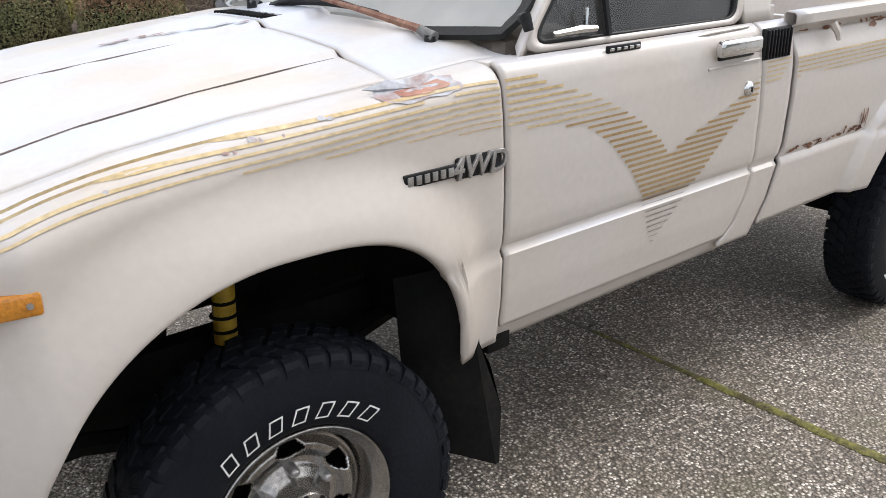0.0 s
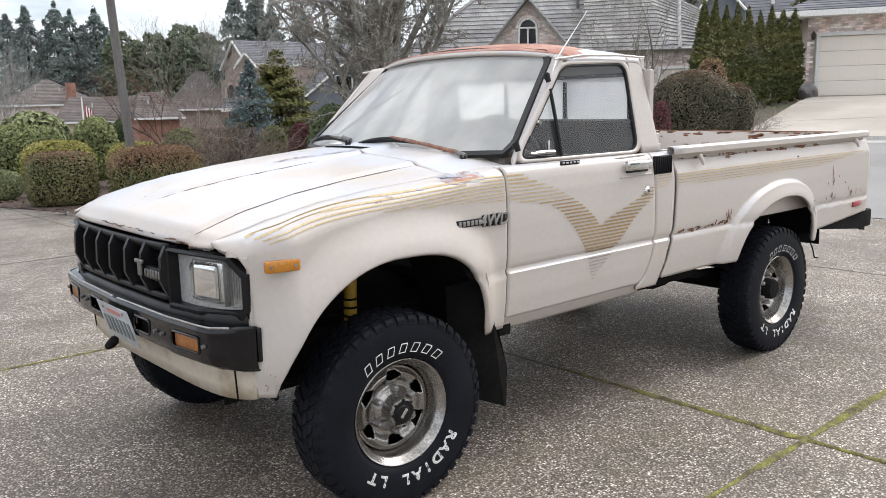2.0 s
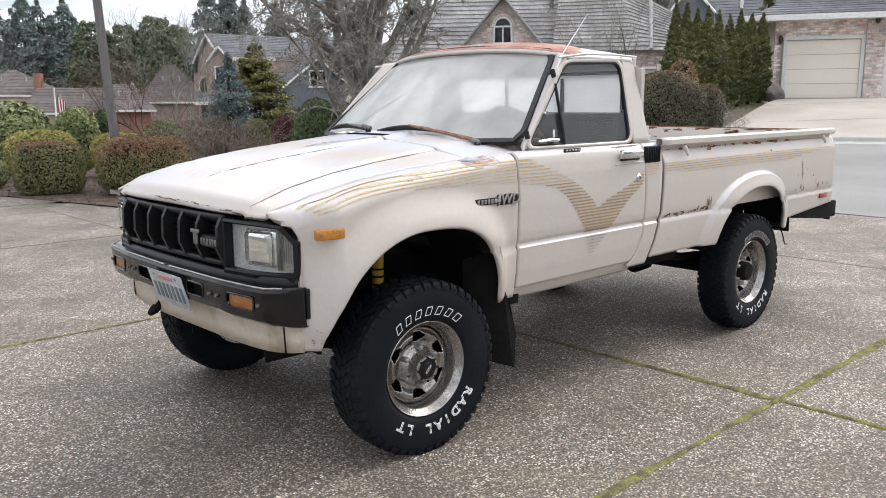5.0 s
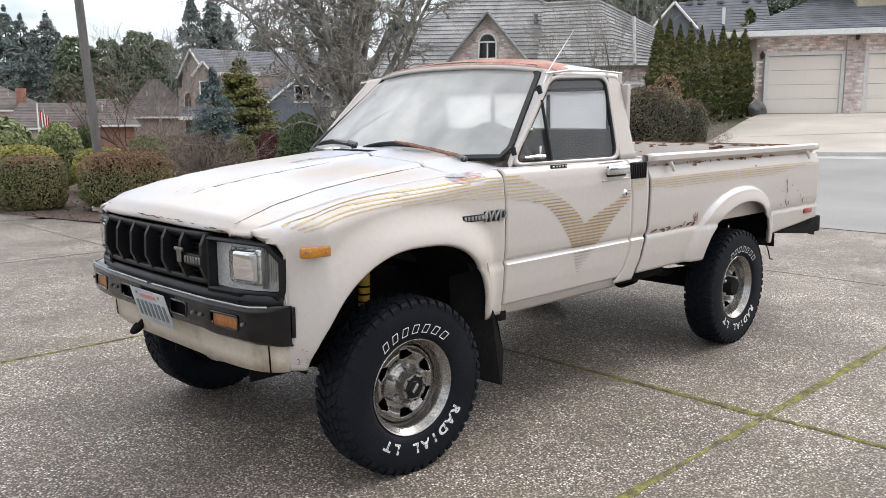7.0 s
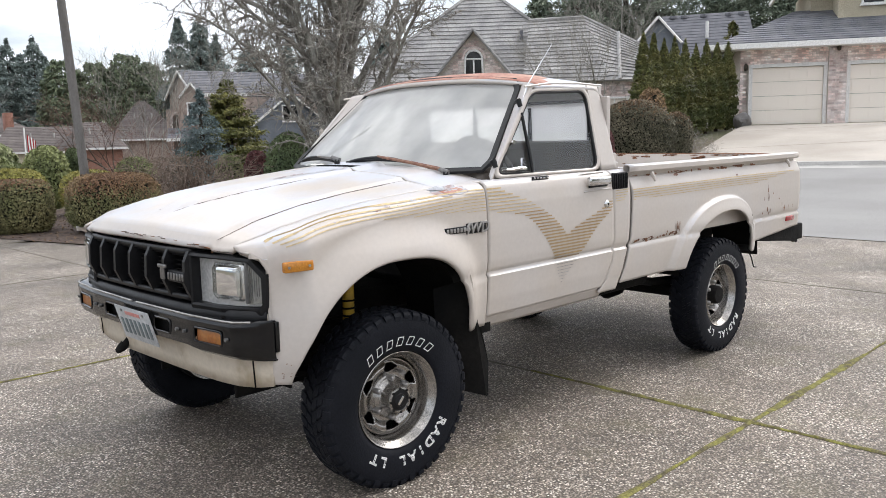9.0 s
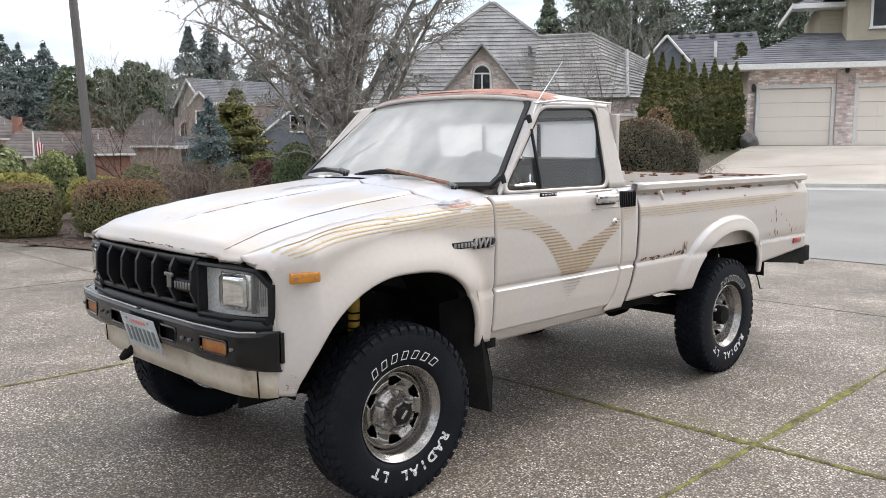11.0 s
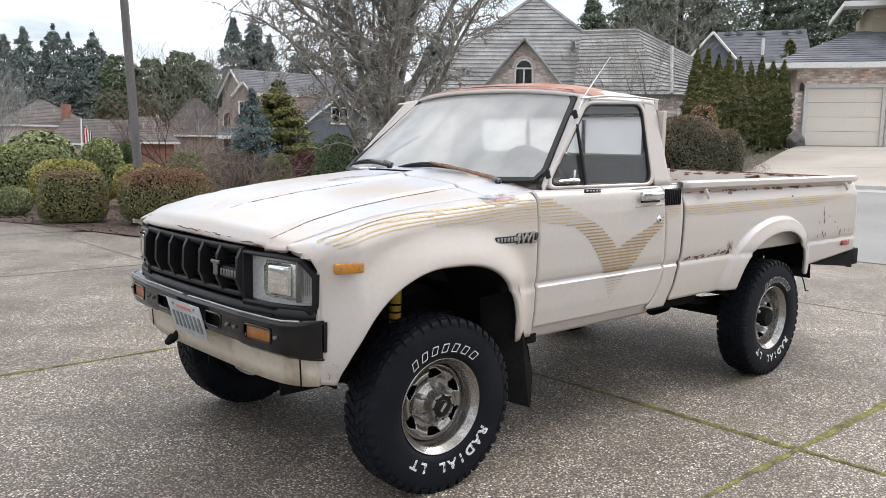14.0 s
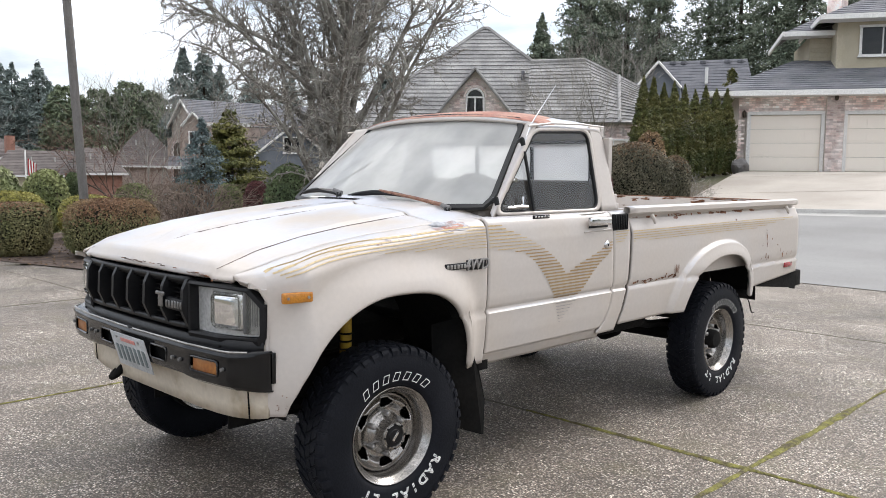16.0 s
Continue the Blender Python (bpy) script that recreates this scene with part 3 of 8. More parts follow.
g_dir = (Vector((*GB, 0)) - Vector((*GA, 0))).normalized()
g_out = Vector((g_dir.y, -g_dir.x, 0))
if g_out.dot(Vector((E0[0] - GA[0], E0[1] - GA[1], 0))) < 0:
    g_out = -g_out


def neighbour_plan(u, v):
    near_y = 7.9 - 15.0 * v
    near = (kerb_x(near_y) + 0.18, near_y)
    far = (GA[0] + g_dir.x * (0.6 + 15 * v), GA[1] + g_dir.y * (0.6 + 15 * v))
    return (near[0] * (1 - u) + far[0] * u, near[1] * (1 - u) + far[1] * u)


draped("neighbour_driveway", neighbour_plan, 24, 24, 0.085, M_DRIVE, "light poured concrete drive sloping up to the garage", "driveway")
for name, fixed, along in (("u", 0.30, "v"), ("u", 0.62, "v"), ("v", 0.36, "u"), ("v", 0.68, "u")):
    v, f = [], []
    for i in range(61):
        t = i / 60
        a = neighbour_plan(fixed, t) if along == "v" else neighbour_plan(t, fixed)
        b = neighbour_plan(fixed + 0.0025, t) if along == "v" else neighbour_plan(t, fixed + 0.0025)
        v += [(a[0], a[1], land(*a) + 0.092), (b[0], b[1], land(*b) + 0.092)]
        if i:
            f.append((2 * i - 2, 2 * i, 2 * i + 1, 2 * i - 1))
    tagged(mesh_object("drive_joint", v, f, M_JOINT), "thin dirt-filled joint across the concrete drive", "joint", kind="structure")
draped("planting_bed", lambda u, v: ((lambda x: (x, bed_edge(x) - 0.02 + (7.5 if x < 5 else 4.0) * v))(-12 + (DRIVE_EDGE + 11.9) * u)), 60, 14, 0.008, M_SOIL,
       "dark bark mulch planting bed with scattered leaves", "planting bed")


# ---- vegetation ----
def leaf_cloud(points, normals, size, rng, aspect=0.55, jitter=0.5):
    """Small two-triangle leaves, one at each point, turned about at random round the normal."""
    n = len(points)
    nr = normals + rng.normal(0, jitter, (n, 3))
    nr /= np.linalg.norm(nr, axis=1)[:, None] + 1e-9
    t = np.cross(nr, rng.normal(0, 1, (n, 3)))
    t /= np.linalg.norm(t, axis=1)[:, None] + 1e-9
    b = np.cross(nr, t)
    s = size * rng.uniform(0.6, 1.4, (n, 1))
    fold = nr * s * 0.18
    q = np.stack([points - t * s, points - b * s * aspect + fold, points + t * s, points + b * s * aspect + fold], 1).reshape(-1, 3)
    idx = np.arange(n * 4).reshape(-1, 4)
    faces = np.concatenate([idx[:, [0, 1, 2]], idx[:, [0, 2, 3]]])
    return q, faces.tolist()


def lumpy(rng, count, shape, lumps, power):
    """Points over an uneven rounded box (power high) or ball (power 2) of the given half-sizes, with their normals."""
    d = rng.normal(0, 1, (count, 3))
    d /= np.linalg.norm(d, axis=1)[:, None]
    r = 1.0 / (np.sum(np.abs(d) ** power, 1) ** (1 / power))
    dirs = rng.normal(0, 1, (lumps, 3))
    dirs /= np.linalg.norm(dirs, axis=1)[:, None]
    bump = np.max(np.clip((d @ dirs.T - 0.75) / 0.25, 0, 1), 1)
    r = r * (0.90 + 0.10 * bump) * rng.uniform(0.90, 1.02, count)
    p = d * r[:, None] * np.array(shape)
    nn = d / np.array(shape)
    nn /= np.linalg.norm(nn, axis=1)[:, None]
    return p, nn


def shrub(name, label, at, half, leaf_m, count, leaf, seed, power=2.4, tip=None, tip_share=0.0, lumps=40, turn=0.0, base=None, group="", category="shrub"):
    """A dense shrub: short stems, a near-black core painted as inner shade, thousands of leaves; tip: other leaves on
    its top.
    """
    rng = np.random.default_rng(seed)
    z = land(*at) if base is None else base
    top = thing(name, label, category, group, at=(at[0], at[1], z), turn=turn)
    p, nn = lumpy(rng, count, half, lumps, power)
    p[:, 2] += half[2] * 0.98
    keep = p[:, 2] > 0.02
    p, nn = p[keep], nn[keep]
    inner = rng.uniform(0.82, 1.0, len(p))
    p[:, :2] *= inner[:, None]
    if tip is not None:
        height = p[:, 2] / (2 * half[2]) + rng.normal(0, 0.09, len(p))
        is_tip = height > 1 - tip_share
        q, f = leaf_cloud(p[is_tip], nn[is_tip], leaf, rng)
        mesh_object("tip_leaves", q, f, tip, top)
        p, nn = p[~is_tip], nn[~is_tip]
    q, f = leaf_cloud(p, nn, leaf, rng)
    mesh_object("leaves", q, f, leaf_m, top)

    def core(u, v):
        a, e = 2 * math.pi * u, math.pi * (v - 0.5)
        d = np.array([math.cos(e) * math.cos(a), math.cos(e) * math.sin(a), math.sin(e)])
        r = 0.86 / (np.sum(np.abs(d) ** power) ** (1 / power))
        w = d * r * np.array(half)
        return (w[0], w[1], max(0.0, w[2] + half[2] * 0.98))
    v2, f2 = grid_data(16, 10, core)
    mesh_object("inside", v2, f2, L_CORE_SHADE, top, smooth=True)
    for k in range(4):
        a = k * 1.57 + 0.4
        tube("stem", [(0.1 * math.cos(a), 0.1 * math.sin(a), -0.05), (half[0] * 0.4 * math.cos(a), half[1] * 0.4 * math.sin(a), half[2] * 0.8)], [0.02, 0.01], M_TRUNK, top, 5)
    return top


def conifer(name, label, at, height, radius, leaf_m, seed, count=2600, base=None, droop=0.25, sparse=0.0, leaf=None, bare=0.06, column=False, group="", trunk_m=None, shape=0.55, blade=0.30):
    """Tapered trunk and tiers of drooping sprays made of small leaf blades."""
    rng = np.random.default_rng(seed)
    z = (land(*at) if base is None else base) - 0.1
    top = thing(name, label, "tree", group, at=(at[0], at[1], z))
    tube("trunk", [(0, 0, -0.3), (0.02, 0, height * 0.5), (0, 0, height * 0.97)], [radius * 0.09 + 0.05, radius * 0.05 + 0.02, 0.01], trunk_m or M_TRUNK, top, 7)
    leaf = leaf or height * 0.022
    tiers = int(height / (leaf * 2.6)) + 6
    pts, nrm = [], []
    per = max(3, count // tiers)
    for t in range(tiers):
        s = bare + (1 - bare) * (t + rng.uniform(0, 1)) / tiers
        if column:
            rr = radius * (min(1.0, (1 - s) * 1.9) ** shape) * (0.78 + 0.22 * min(1.0, s * 6)) * rng.uniform(0.88, 1.08)
        else:
            rr = radius * ((1 - s) ** shape) * rng.uniform(0.66, 1.12) * min(1.0, 0.55 + s * 3)
        arms = rng.integers(6, 10)
        ang = rng.uniform(0, 2 * math.pi, arms)
        n = int(per * (0.30 + 1.4 * (1 - s) ** 0.6))
        k = rng.integers(0, arms, n)
        u = rng.uniform(0.15 if not column else 0.6, 1.0, n) ** 0.7
        a = ang[k] + rng.normal(0, 0.24 if not column else 0.5, n)
        reach = rr * u * rng.uniform(0.85, 1.1, n)
        zz = s * height - droop * reach * u + rng.normal(0, leaf * 0.8, n)
        pts.append(np.stack([reach * np.cos(a), reach * np.sin(a), zz], 1))
        nrm.append(np.stack([np.cos(a) * 0.6, np.sin(a) * 0.6, np.full(n, 0.8)], 1))
    p, nn = np.concatenate(pts), np.concatenate(nrm)
    if sparse:
        keep = rng.uniform(0, 1, len(p)) > sparse
        p, nn = p[keep], nn[keep]
    q, f = leaf_cloud(p, nn, leaf, rng, blade, 0.55)
    mesh_object("crown", q, f, leaf_m, top)
    return top


def grow(rng, start, direction, length, radius, depth, out, spread, up, steps=5, split=3, taper=0.62, wiggle=0.16):
    """Branches as (points, radii), grown limb by limb."""
    p, d = Vector(start), Vector(direction).normalized()
    pts, rad = [p.copy()], [radius]
    for i in range(steps):
        d = (d + Vector((rng.gauss(0, wiggle), rng.gauss(0, wiggle), rng.gauss(0, wiggle) + up))).normalized()
        p = p + d * (length / steps)
        pts.append(p.copy())
        rad.append(max(0.0028, radius * (1 - (1 - taper) * (i + 1) / steps)))
    out.append((pts, rad, depth))
    if depth <= 0:
        return
    for k in range(split + (1 if rng.random() < 0.4 else 0)):
        i = rng.randint(2, steps) if k else steps
        base, bd = pts[i], (pts[i] - pts[i - 1]).normalized()
        a = rng.uniform(0, 2 * math.pi)
        side = bd.orthogonal().normalized()
        side = (side * math.cos(a) + bd.cross(side) * math.sin(a))
        lean = rng.uniform(0.5, 1.0) * spread if k else 0.25 * spread
        grow(rng, base, bd + side * lean, length * rng.uniform(0.6, 0.85), rad[i] * (0.62 if k else 0.85), depth - 1, out, spread, up, steps, split, taper, wiggle)


def join_branches(branches, min_sides=3):
    verts, faces = [], []
    for pts, rad, depth in branches:
        v, f = tube_data(pts, rad, 8 if rad[0] > 0.05 else (5 if rad[0] > 0.015 else min_sides), caps=False)
        o = len(verts)
        verts.extend(v)
        faces.extend([tuple(i + o for i in q) for q in f])
    return verts, faces


def bare_tree(name, label, at, stems, height, radius, spread, seed, depth=5, material=None, twig=None, up=0.03, base=None, split=3, lean=0.35, steps=5, low=0, spurs=0, wiggle=0.16, main=None):
    """Leafless tree: stems that fork limb by limb, low side limbs, and short lichened spurs on the twigs."""
    rnd = random.Random(seed)
    z = land(*at) if base is None else base
    top = thing(name, label, "tree", at=(at[0], at[1], z))
    limbs = []
    if main:
        grow(rnd, (0, 0, -0.15), main[1], height * 0.62, main[0], depth, limbs, spread, 0.03, 8, split + 1, 0.5, 0.06)
    for k in range(stems):
        a = 2 * math.pi * k / stems + rnd.uniform(-0.4, 0.4)
        ln = lean * rnd.uniform(0.4, 1.2) if stems > 1 else 0.0
        grow(rnd, (0.12 * math.cos(a) * (stems > 1), 0.12 * math.sin(a) * (stems > 1), -0.15), (ln * math.cos(a), ln * math.sin(a), 1), height * 0.42 * rnd.uniform(0.8, 1.1),
             radius * rnd.uniform(0.75, 1.0), depth, limbs, spread, up, steps, split, 0.62, wiggle)
    for k in range(low):
        a = 2 * math.pi * k / max(1, low) + rnd.uniform(-0.5, 0.5)
        h = rnd.uniform(0.17, 0.40) * height
        grow(rnd, (0.15 * math.cos(a), 0.15 * math.sin(a), h), (math.cos(a), math.sin(a), rnd.uniform(-0.1, 0.6)), height * rnd.uniform(0.09, 0.17), radius * 0.30, depth - 1, limbs, spread * 1.1, 0.02, steps, split, 0.6, wiggle * 1.3)
    thick = [b for b in limbs if b[2] >= 3]
    thin = [b for b in limbs if b[2] < 3]
    v, f = join_branches(thick)
    mesh_object("trunk", v, f, material or M_BARK, top, smooth=True)
    for k in range(spurs):
        pts, rad, dep = thin[rnd.randrange(len(thin))]
        i = rnd.randrange(len(pts) - 1)
        p = pts[i].lerp(pts[i + 1], rnd.random())
        d = Vector((rnd.gauss(0, 1), rnd.gauss(0, 1), rnd.gauss(0.4, 1))).normalized() * rnd.uniform(0.03, 0.13)
        thin.append(([p, p + d * 0.5, p + d], [0.008, 0.009, 0.005], 0)) if k % 3 else thin.append(([p - d * 0.12, p + d * 0.1, p + d * 0.3], [0.008, 0.012, 0.005], 0))
    v, f = join_branches(thin)
    mesh_object("crown", v, f, twig or M_TWIG, top)
    return top
# ---- street-side planting ----
def at_b(b, d):
    return bearing(b, d)


def up_to(d, el):
    """Height of a sight line at a slope of el degrees, d metres from the viewing spot."""
    return 1.335 + d * math.tan(radians(el))


def bush(name, label, b0, b1, d, top_el, leaf_m, count, leaf, seed, power=2.4, tip=None, tip_share=0.0, lumps=40, deep=0.75, group=""):
    """Shrub filling the bearings b0 to b1 at distance d."""
    at = at_b((b0 + b1) / 2, d)
    w = radians(abs(b0 - b1)) * d / 2
    h = (up_to(d, top_el) - land(*at)) / 2
    return shrub(name, label, at, (w, w * deep, h), leaf_m, count, leaf, seed, power, tip, tip_share, lumps, (b0 + b1) / 2 - 90, group=group)


hedges = "clipped bushes at the edge of the drive"
bush("clipped_bush", "boxy clipped bush with bronzed tips, green below", 74.2, 70.0, 13.9, -2.2, L_BOX, 26000, 0.017, 11, 4.5, L_BRONZE_TIP, 0.10, 90, 0.9, hedges)
bush("clipped_bush", "wide clipped bush with russet tips", 69.5, 63.6, 13.2, -2.0, L_BOX, 34000, 0.017, 12, 3.6, L_BRONZE_TIP, 0.34, 90, 0.7, hedges)
bush("golden_bush", "low golden-yellow cushion bush", 74.6, 70.2, 16.4, -1.5, L_YELLOW, 16000, 0.022, 13, 2.8, None, 0, 60)
bush("golden_bush", "small golden-yellow cushion bush", 69.8, 65.9, 16.6, -1.75, L_YELLOW, 12000, 0.022, 14, 2.6, None, 0, 60)
bush("green_mound", "broad soft green mound", 77.6, 71.8, 18.2, -0.55, L_GREEN, 24000, 0.030, 15, 2.6, None, 0, 70)
bush("pale_tussock", "pale yellow-green grassy tuft", 76.6, 74.3, 15.2, -3.2, L_PALE, 9000, 0.022, 16, 2.2)
bush("rhododendron", "large rhododendron with long pale green leaves", 76.0, 71.6, 20.5, 0.2, L_PALE, 3600, 0.085, 17, 2.3)
bush("thread_cypress", "feathery golden-green cypress shrub", 71.8, 68.8, 18.8, -0.15, L_GREEN, 12000, 0.035, 18, 2.1)
bush("round_evergreen", "dark rounded evergreen shrub", 69.5, 68.0, 19.4, -0.35, L_DARK, 9000, 0.030, 19, 2.2)
bush("green_mound", "low green shrub beside the pole", 66.6, 63.6, 18.6, -1.0, L_GREEN, 8000, 0.03, 26, 2.2)
bush("maroon_bush", "dull maroon leafy bush", 82.6, 79.6, 14.6, -1.2, L_RED, 9000, 0.026, 20, 2.4)
bush("weeping_evergreen", "dark spreading evergreen shrub", 85.0, 79.8, 19.5, 0.2, L_DARK, 12000, 0.04, 21, 2.1)
bush("green_mound", "small dark green clipped mound", 60.2, 58.2, 16.4, -1.0, L_GREEN, 9000, 0.022, 22, 2.6)
bush("maroon_bush", "low maroon leafy bush", 58.4, 56.4, 15.8, -0.8, L_RED, 10000, 0.020, 23, 2.3)
bush("dwarf_cypress", "dark green feathery dwarf cypress", 57.0, 53.4, 14.6, 0.35, L_GREEN_DEEP, 16000, 0.028, 24, 2.2)
bush("dwarf_cypress", "small dark green cypress", 54.2, 52.4, 16.0, 0.1, L_DARK, 7000, 0.03, 25, 2.2)
BD = 26.0
conifer("blue_spruce", "small blue-grey spruce tree", at_b(60.85, BD - 1.6), up_to(BD - 1.6, 3.5) - land(*at_b(60.85, BD - 1.6)), 1.5, L_BLUE, 31, 7000, droop=0.05, leaf=0.06, shape=0.8)
conifer("golden_cypress", "gold and green conical cypress", at_b(59.1, BD), up_to(BD, 4.0) - land(*at_b(59.1, BD)), 2.1, L_GOLD_CYPRESS, 32, 30000, droop=-0.1, leaf=0.05, shape=0.7, blade=0.5)


def twig_mound(name, label, at, radius, height, seed, count=26, material=None, thick=0.022, depth=3, up=-0.05):
    rnd = random.Random(seed)
    top = thing(name, label, "shrub", at=(at[0], at[1], land(*at)))
    limbs = []
    for k in range(count):
        a = rnd.uniform(0, 2 * math.pi)
        grow(rnd, (0.1 * math.cos(a), 0.1 * math.sin(a), 0), (math.cos(a) * rnd.uniform(0.3, 1.2), math.sin(a) * rnd.uniform(0.3, 1.2), rnd.uniform(0.5, 1.0)), radius * rnd.uniform(0.4, 0.75), thick * rnd.uniform(0.6, 1),
             depth, limbs, 0.9, up, 4, 2, 0.6, 0.32)
    v, f = join_branches(limbs)
    v = [(x, y, max(0.01, min(z, height))) for x, y, z in v]
    mesh_object("crown", v, f, material or M_TWIG, top)
    return top


twig_mound("weeping_maple", "leafless weeping maple with tangled grey-brown twigs", at_b(62.0, 14.9), 1.25, 1.05, 41, 150, M_TWIG_BROWN, 0.026)
twig_mound("leafless_shrub", "leafless reddish twiggy shrub", at_b(65.6, 16.4), 0.75, 1.35, 42, 30, M_TWIG_RED, 0.014, 3, 0.06)
bare_tree("small_bare_tree", "small leafless tree with a dense russet dome of twigs", at_b(65.5, 21.0), 1, 2.9, 0.05, 1.0, 43, 5, M_TRUNK, M_TWIG_RED, 0.0)
bare_tree("birch", "slender leafless pale birch tree", at_b(62.6, 27.0), 2, 5.2, 0.05, 0.6, 44, 5, M_TWIG, M_TWIG, 0.06, lean=0.2)
def spreading_tree(name, label, at, height, reach, seed):
    """Leafless tree with one stout trunk and many long limbs that rise and spread, set with crooked laterals, twigs and lichened spurs."""
    rnd = random.Random(seed)
    top = thing(name, label, "tree", at=(at[0], at[1], land(*at)))

    def limb(start, d, length, r0, r1, steps, wiggle, up):
        p, d = Vector(start), Vector(d).normalized()
        pts, rad = [p.copy()], [r0]
        for i in range(steps):
            d = (d + Vector((rnd.gauss(0, wiggle), rnd.gauss(0, wiggle), rnd.gauss(0, wiggle) + up))).normalized()
            p = p + d * (length / steps)
            pts.append(p.copy())
            rad.append(r0 + (r1 - r0) * ((i + 1) / steps) ** 0.8)
        return pts, rad

    def off(d, lean):
        a = rnd.uniform(0, 2 * math.pi)
        side = d.orthogonal().normalized()
        return d + (side * math.cos(a) + d.cross(side) * math.sin(a)) * lean

    trunk, tr = limb((0, 0, -0.15), (0.03, 0.0, 1), height, 0.19, 0.04, 14, 0.035, 0.0)
    thick, mids, twigs = [(trunk, tr, 5)], [(trunk[5:], tr[5:])], []
    for k in range(30):
        a = 2.4 * k + rnd.uniform(-0.3, 0.3)
        open_side = max(0.0, math.cos(a + 0.66))
        base = 0.35 + 3.6 * (k / 30) ** 1.15
        tilt = rnd.uniform(0.55, 1.15) if k % 3 else rnd.uniform(0.25, 0.5)
        tilt *= 1 - 0.5 * open_side
        far = reach * rnd.uniform(0.85, 1.15) * (1.25 if tilt < 0.55 else 1.0)
        i = min(13, int((base + 0.15) / height * 14))
        pts, rad = limb(trunk[i] + Vector((0, 0, base + 0.15 - i * height / 14)), (math.sin(tilt) * math.cos(a), math.sin(tilt) * math.sin(a), math.cos(tilt)), far, rnd.uniform(0.05, 0.085), 0.012, 13, 0.085, 0.018)
        thick.append((pts, rad, 4))
        mids.append((pts, rad))
    laterals = []
    for pts, rad in mids:
        for j in range(2, len(pts) - 1):
            for _ in range(3 if j > 4 else 2):
                d = (pts[j + 1] - pts[j]).normalized()
                p = pts[j].lerp(pts[j + 1], rnd.random())
                laterals.append(limb(p, off(d, rnd.uniform(0.6, 1.5)), rnd.uniform(0.35, 1.15), min(0.020, rad[j] * 0.5), 0.004, 7, 0.24, 0.02))
    for pts, rad in laterals:
        twigs.append((pts, rad, 1))
        for j in range(1, len(pts)):
            for _ in range(2):
                d = (pts[j] - pts[j - 1]).normalized()
                q, rq = limb(pts[j], off(d, rnd.uniform(0.5, 1.3)), rnd.uniform(0.12, 0.42), 0.006, 0.003, 4, 0.30, 0.02)
                twigs.append((q, rq, 0))
    for pts, rad in mids + laterals:
        for j in range(1, len(pts)):
            for _ in range(3):
                p = pts[j - 1].lerp(pts[j], rnd.random())
                d = Vector((rnd.gauss(0, 1), rnd.gauss(0, 1), rnd.gauss(0.4, 1))).normalized() * rnd.uniform(0.02, 0.07)
                twigs.append(([p - d * 0.2, p + d * 0.4, p + d], [0.009, 0.013, 0.005], 0))
    v, f = join_branches(thick)
    mesh_object("trunk", v, f, M_BARK, top, smooth=True)
    v, f = join_branches(twigs)
    mesh_object("crown", v, f, M_TWIG, top)
    return top


spreading_tree("bare_tree", "large leafless tree with spreading lichen-grey limbs and spurs", at_b(52.2, 15.2), 8.0, 4.1, 57)
bare_tree("bare_tree", "leafless grey-brown tree beside the brick house", at_b(35.0, 29.0), 4, 4.6, 0.06, 0.75, 52, 5, M_TWIG, M_TWIG, 0.03, lean=0.45)
bare_tree("bare_tree", "tall pale leafless tree behind the roofs", at_b(31.2, 60.0), 2, 10.5, 0.14, 0.6, 53, 5, M_TWIG, M_TWIG, 0.05, lean=0.2)
bare_tree("bare_tree", "pale leafless tree at the edge of the firs", at_b(76.6, 60.0), 4, 8.0, 0.08, 0.34, 54, 5, M_TWIG_PALE, M_TWIG_PALE, 0.10, lean=0.18)
bare_tree("bare_tree", "reddish leafless tree by the far roofs", at_b(64.4, 38.0), 2, 6.0, 0.07, 0.6, 55, 5, M_TWIG_RED, M_TWIG_RED, 0.05, lean=0.25)

rs0 = random.Random(8)
for k in range(16):
    b, d = 58.0 + 6.5 * rs0.random(), 13.1 + 0.9 * rs0.random()
    p = at_b(b, d)
    s = rs0.uniform(0.10, 0.24)
    bm = bmesh.new()
    bmesh.ops.create_icosphere(bm, subdivisions=2, radius=1)
    for vtx in bm.verts:
        n3 = noise.noise(vtx.co * 1.7 + Vector((k * 3.1, 0, 0)))
        vtx.co = Vector((vtx.co.x * s * (1 + 0.4 * n3), vtx.co.y * s * 0.8 * (1 + 0.4 * n3), vtx.co.z * s * 0.6 * (1 + 0.3 * n3)))
    me = bpy.data.meshes.new("garden_stone")
    bm.to_mesh(me)
    bm.free()
    me.materials.append(M_STONE)
    ob = tagged(new("garden_stone", me), "grey rounded garden stone in the mulch", "stone", "stones edging the bed")
    ob.matrix_world = pose(p[0], p[1], land(*p) + 0.008 + s * 0.22, 0, 0, rs0.uniform(0, 360))

# fallen leaves and chips over the mulch
rng0 = np.random.default_rng(4)
px0 = rng0.uniform(-6, 6, 2600)
py0 = np.array([bed_edge(x) for x in px0]) + rng0.uniform(-0.25, 4.5, 2600)
pz0 = np.array([land(x, y) for x, y in zip(px0, py0)]) + 0.014
q0, f0 = leaf_cloud(np.stack([px0, py0, pz0], 1), np.tile([0.0, 0.0, 1.0], (2600, 1)), 0.03, rng0, 0.5, 0.35)
tagged(mesh_object("fallen_leaves", q0, f0, L_BROWN), "scattered brown leaves on the mulch", "leaves", kind="stuff")

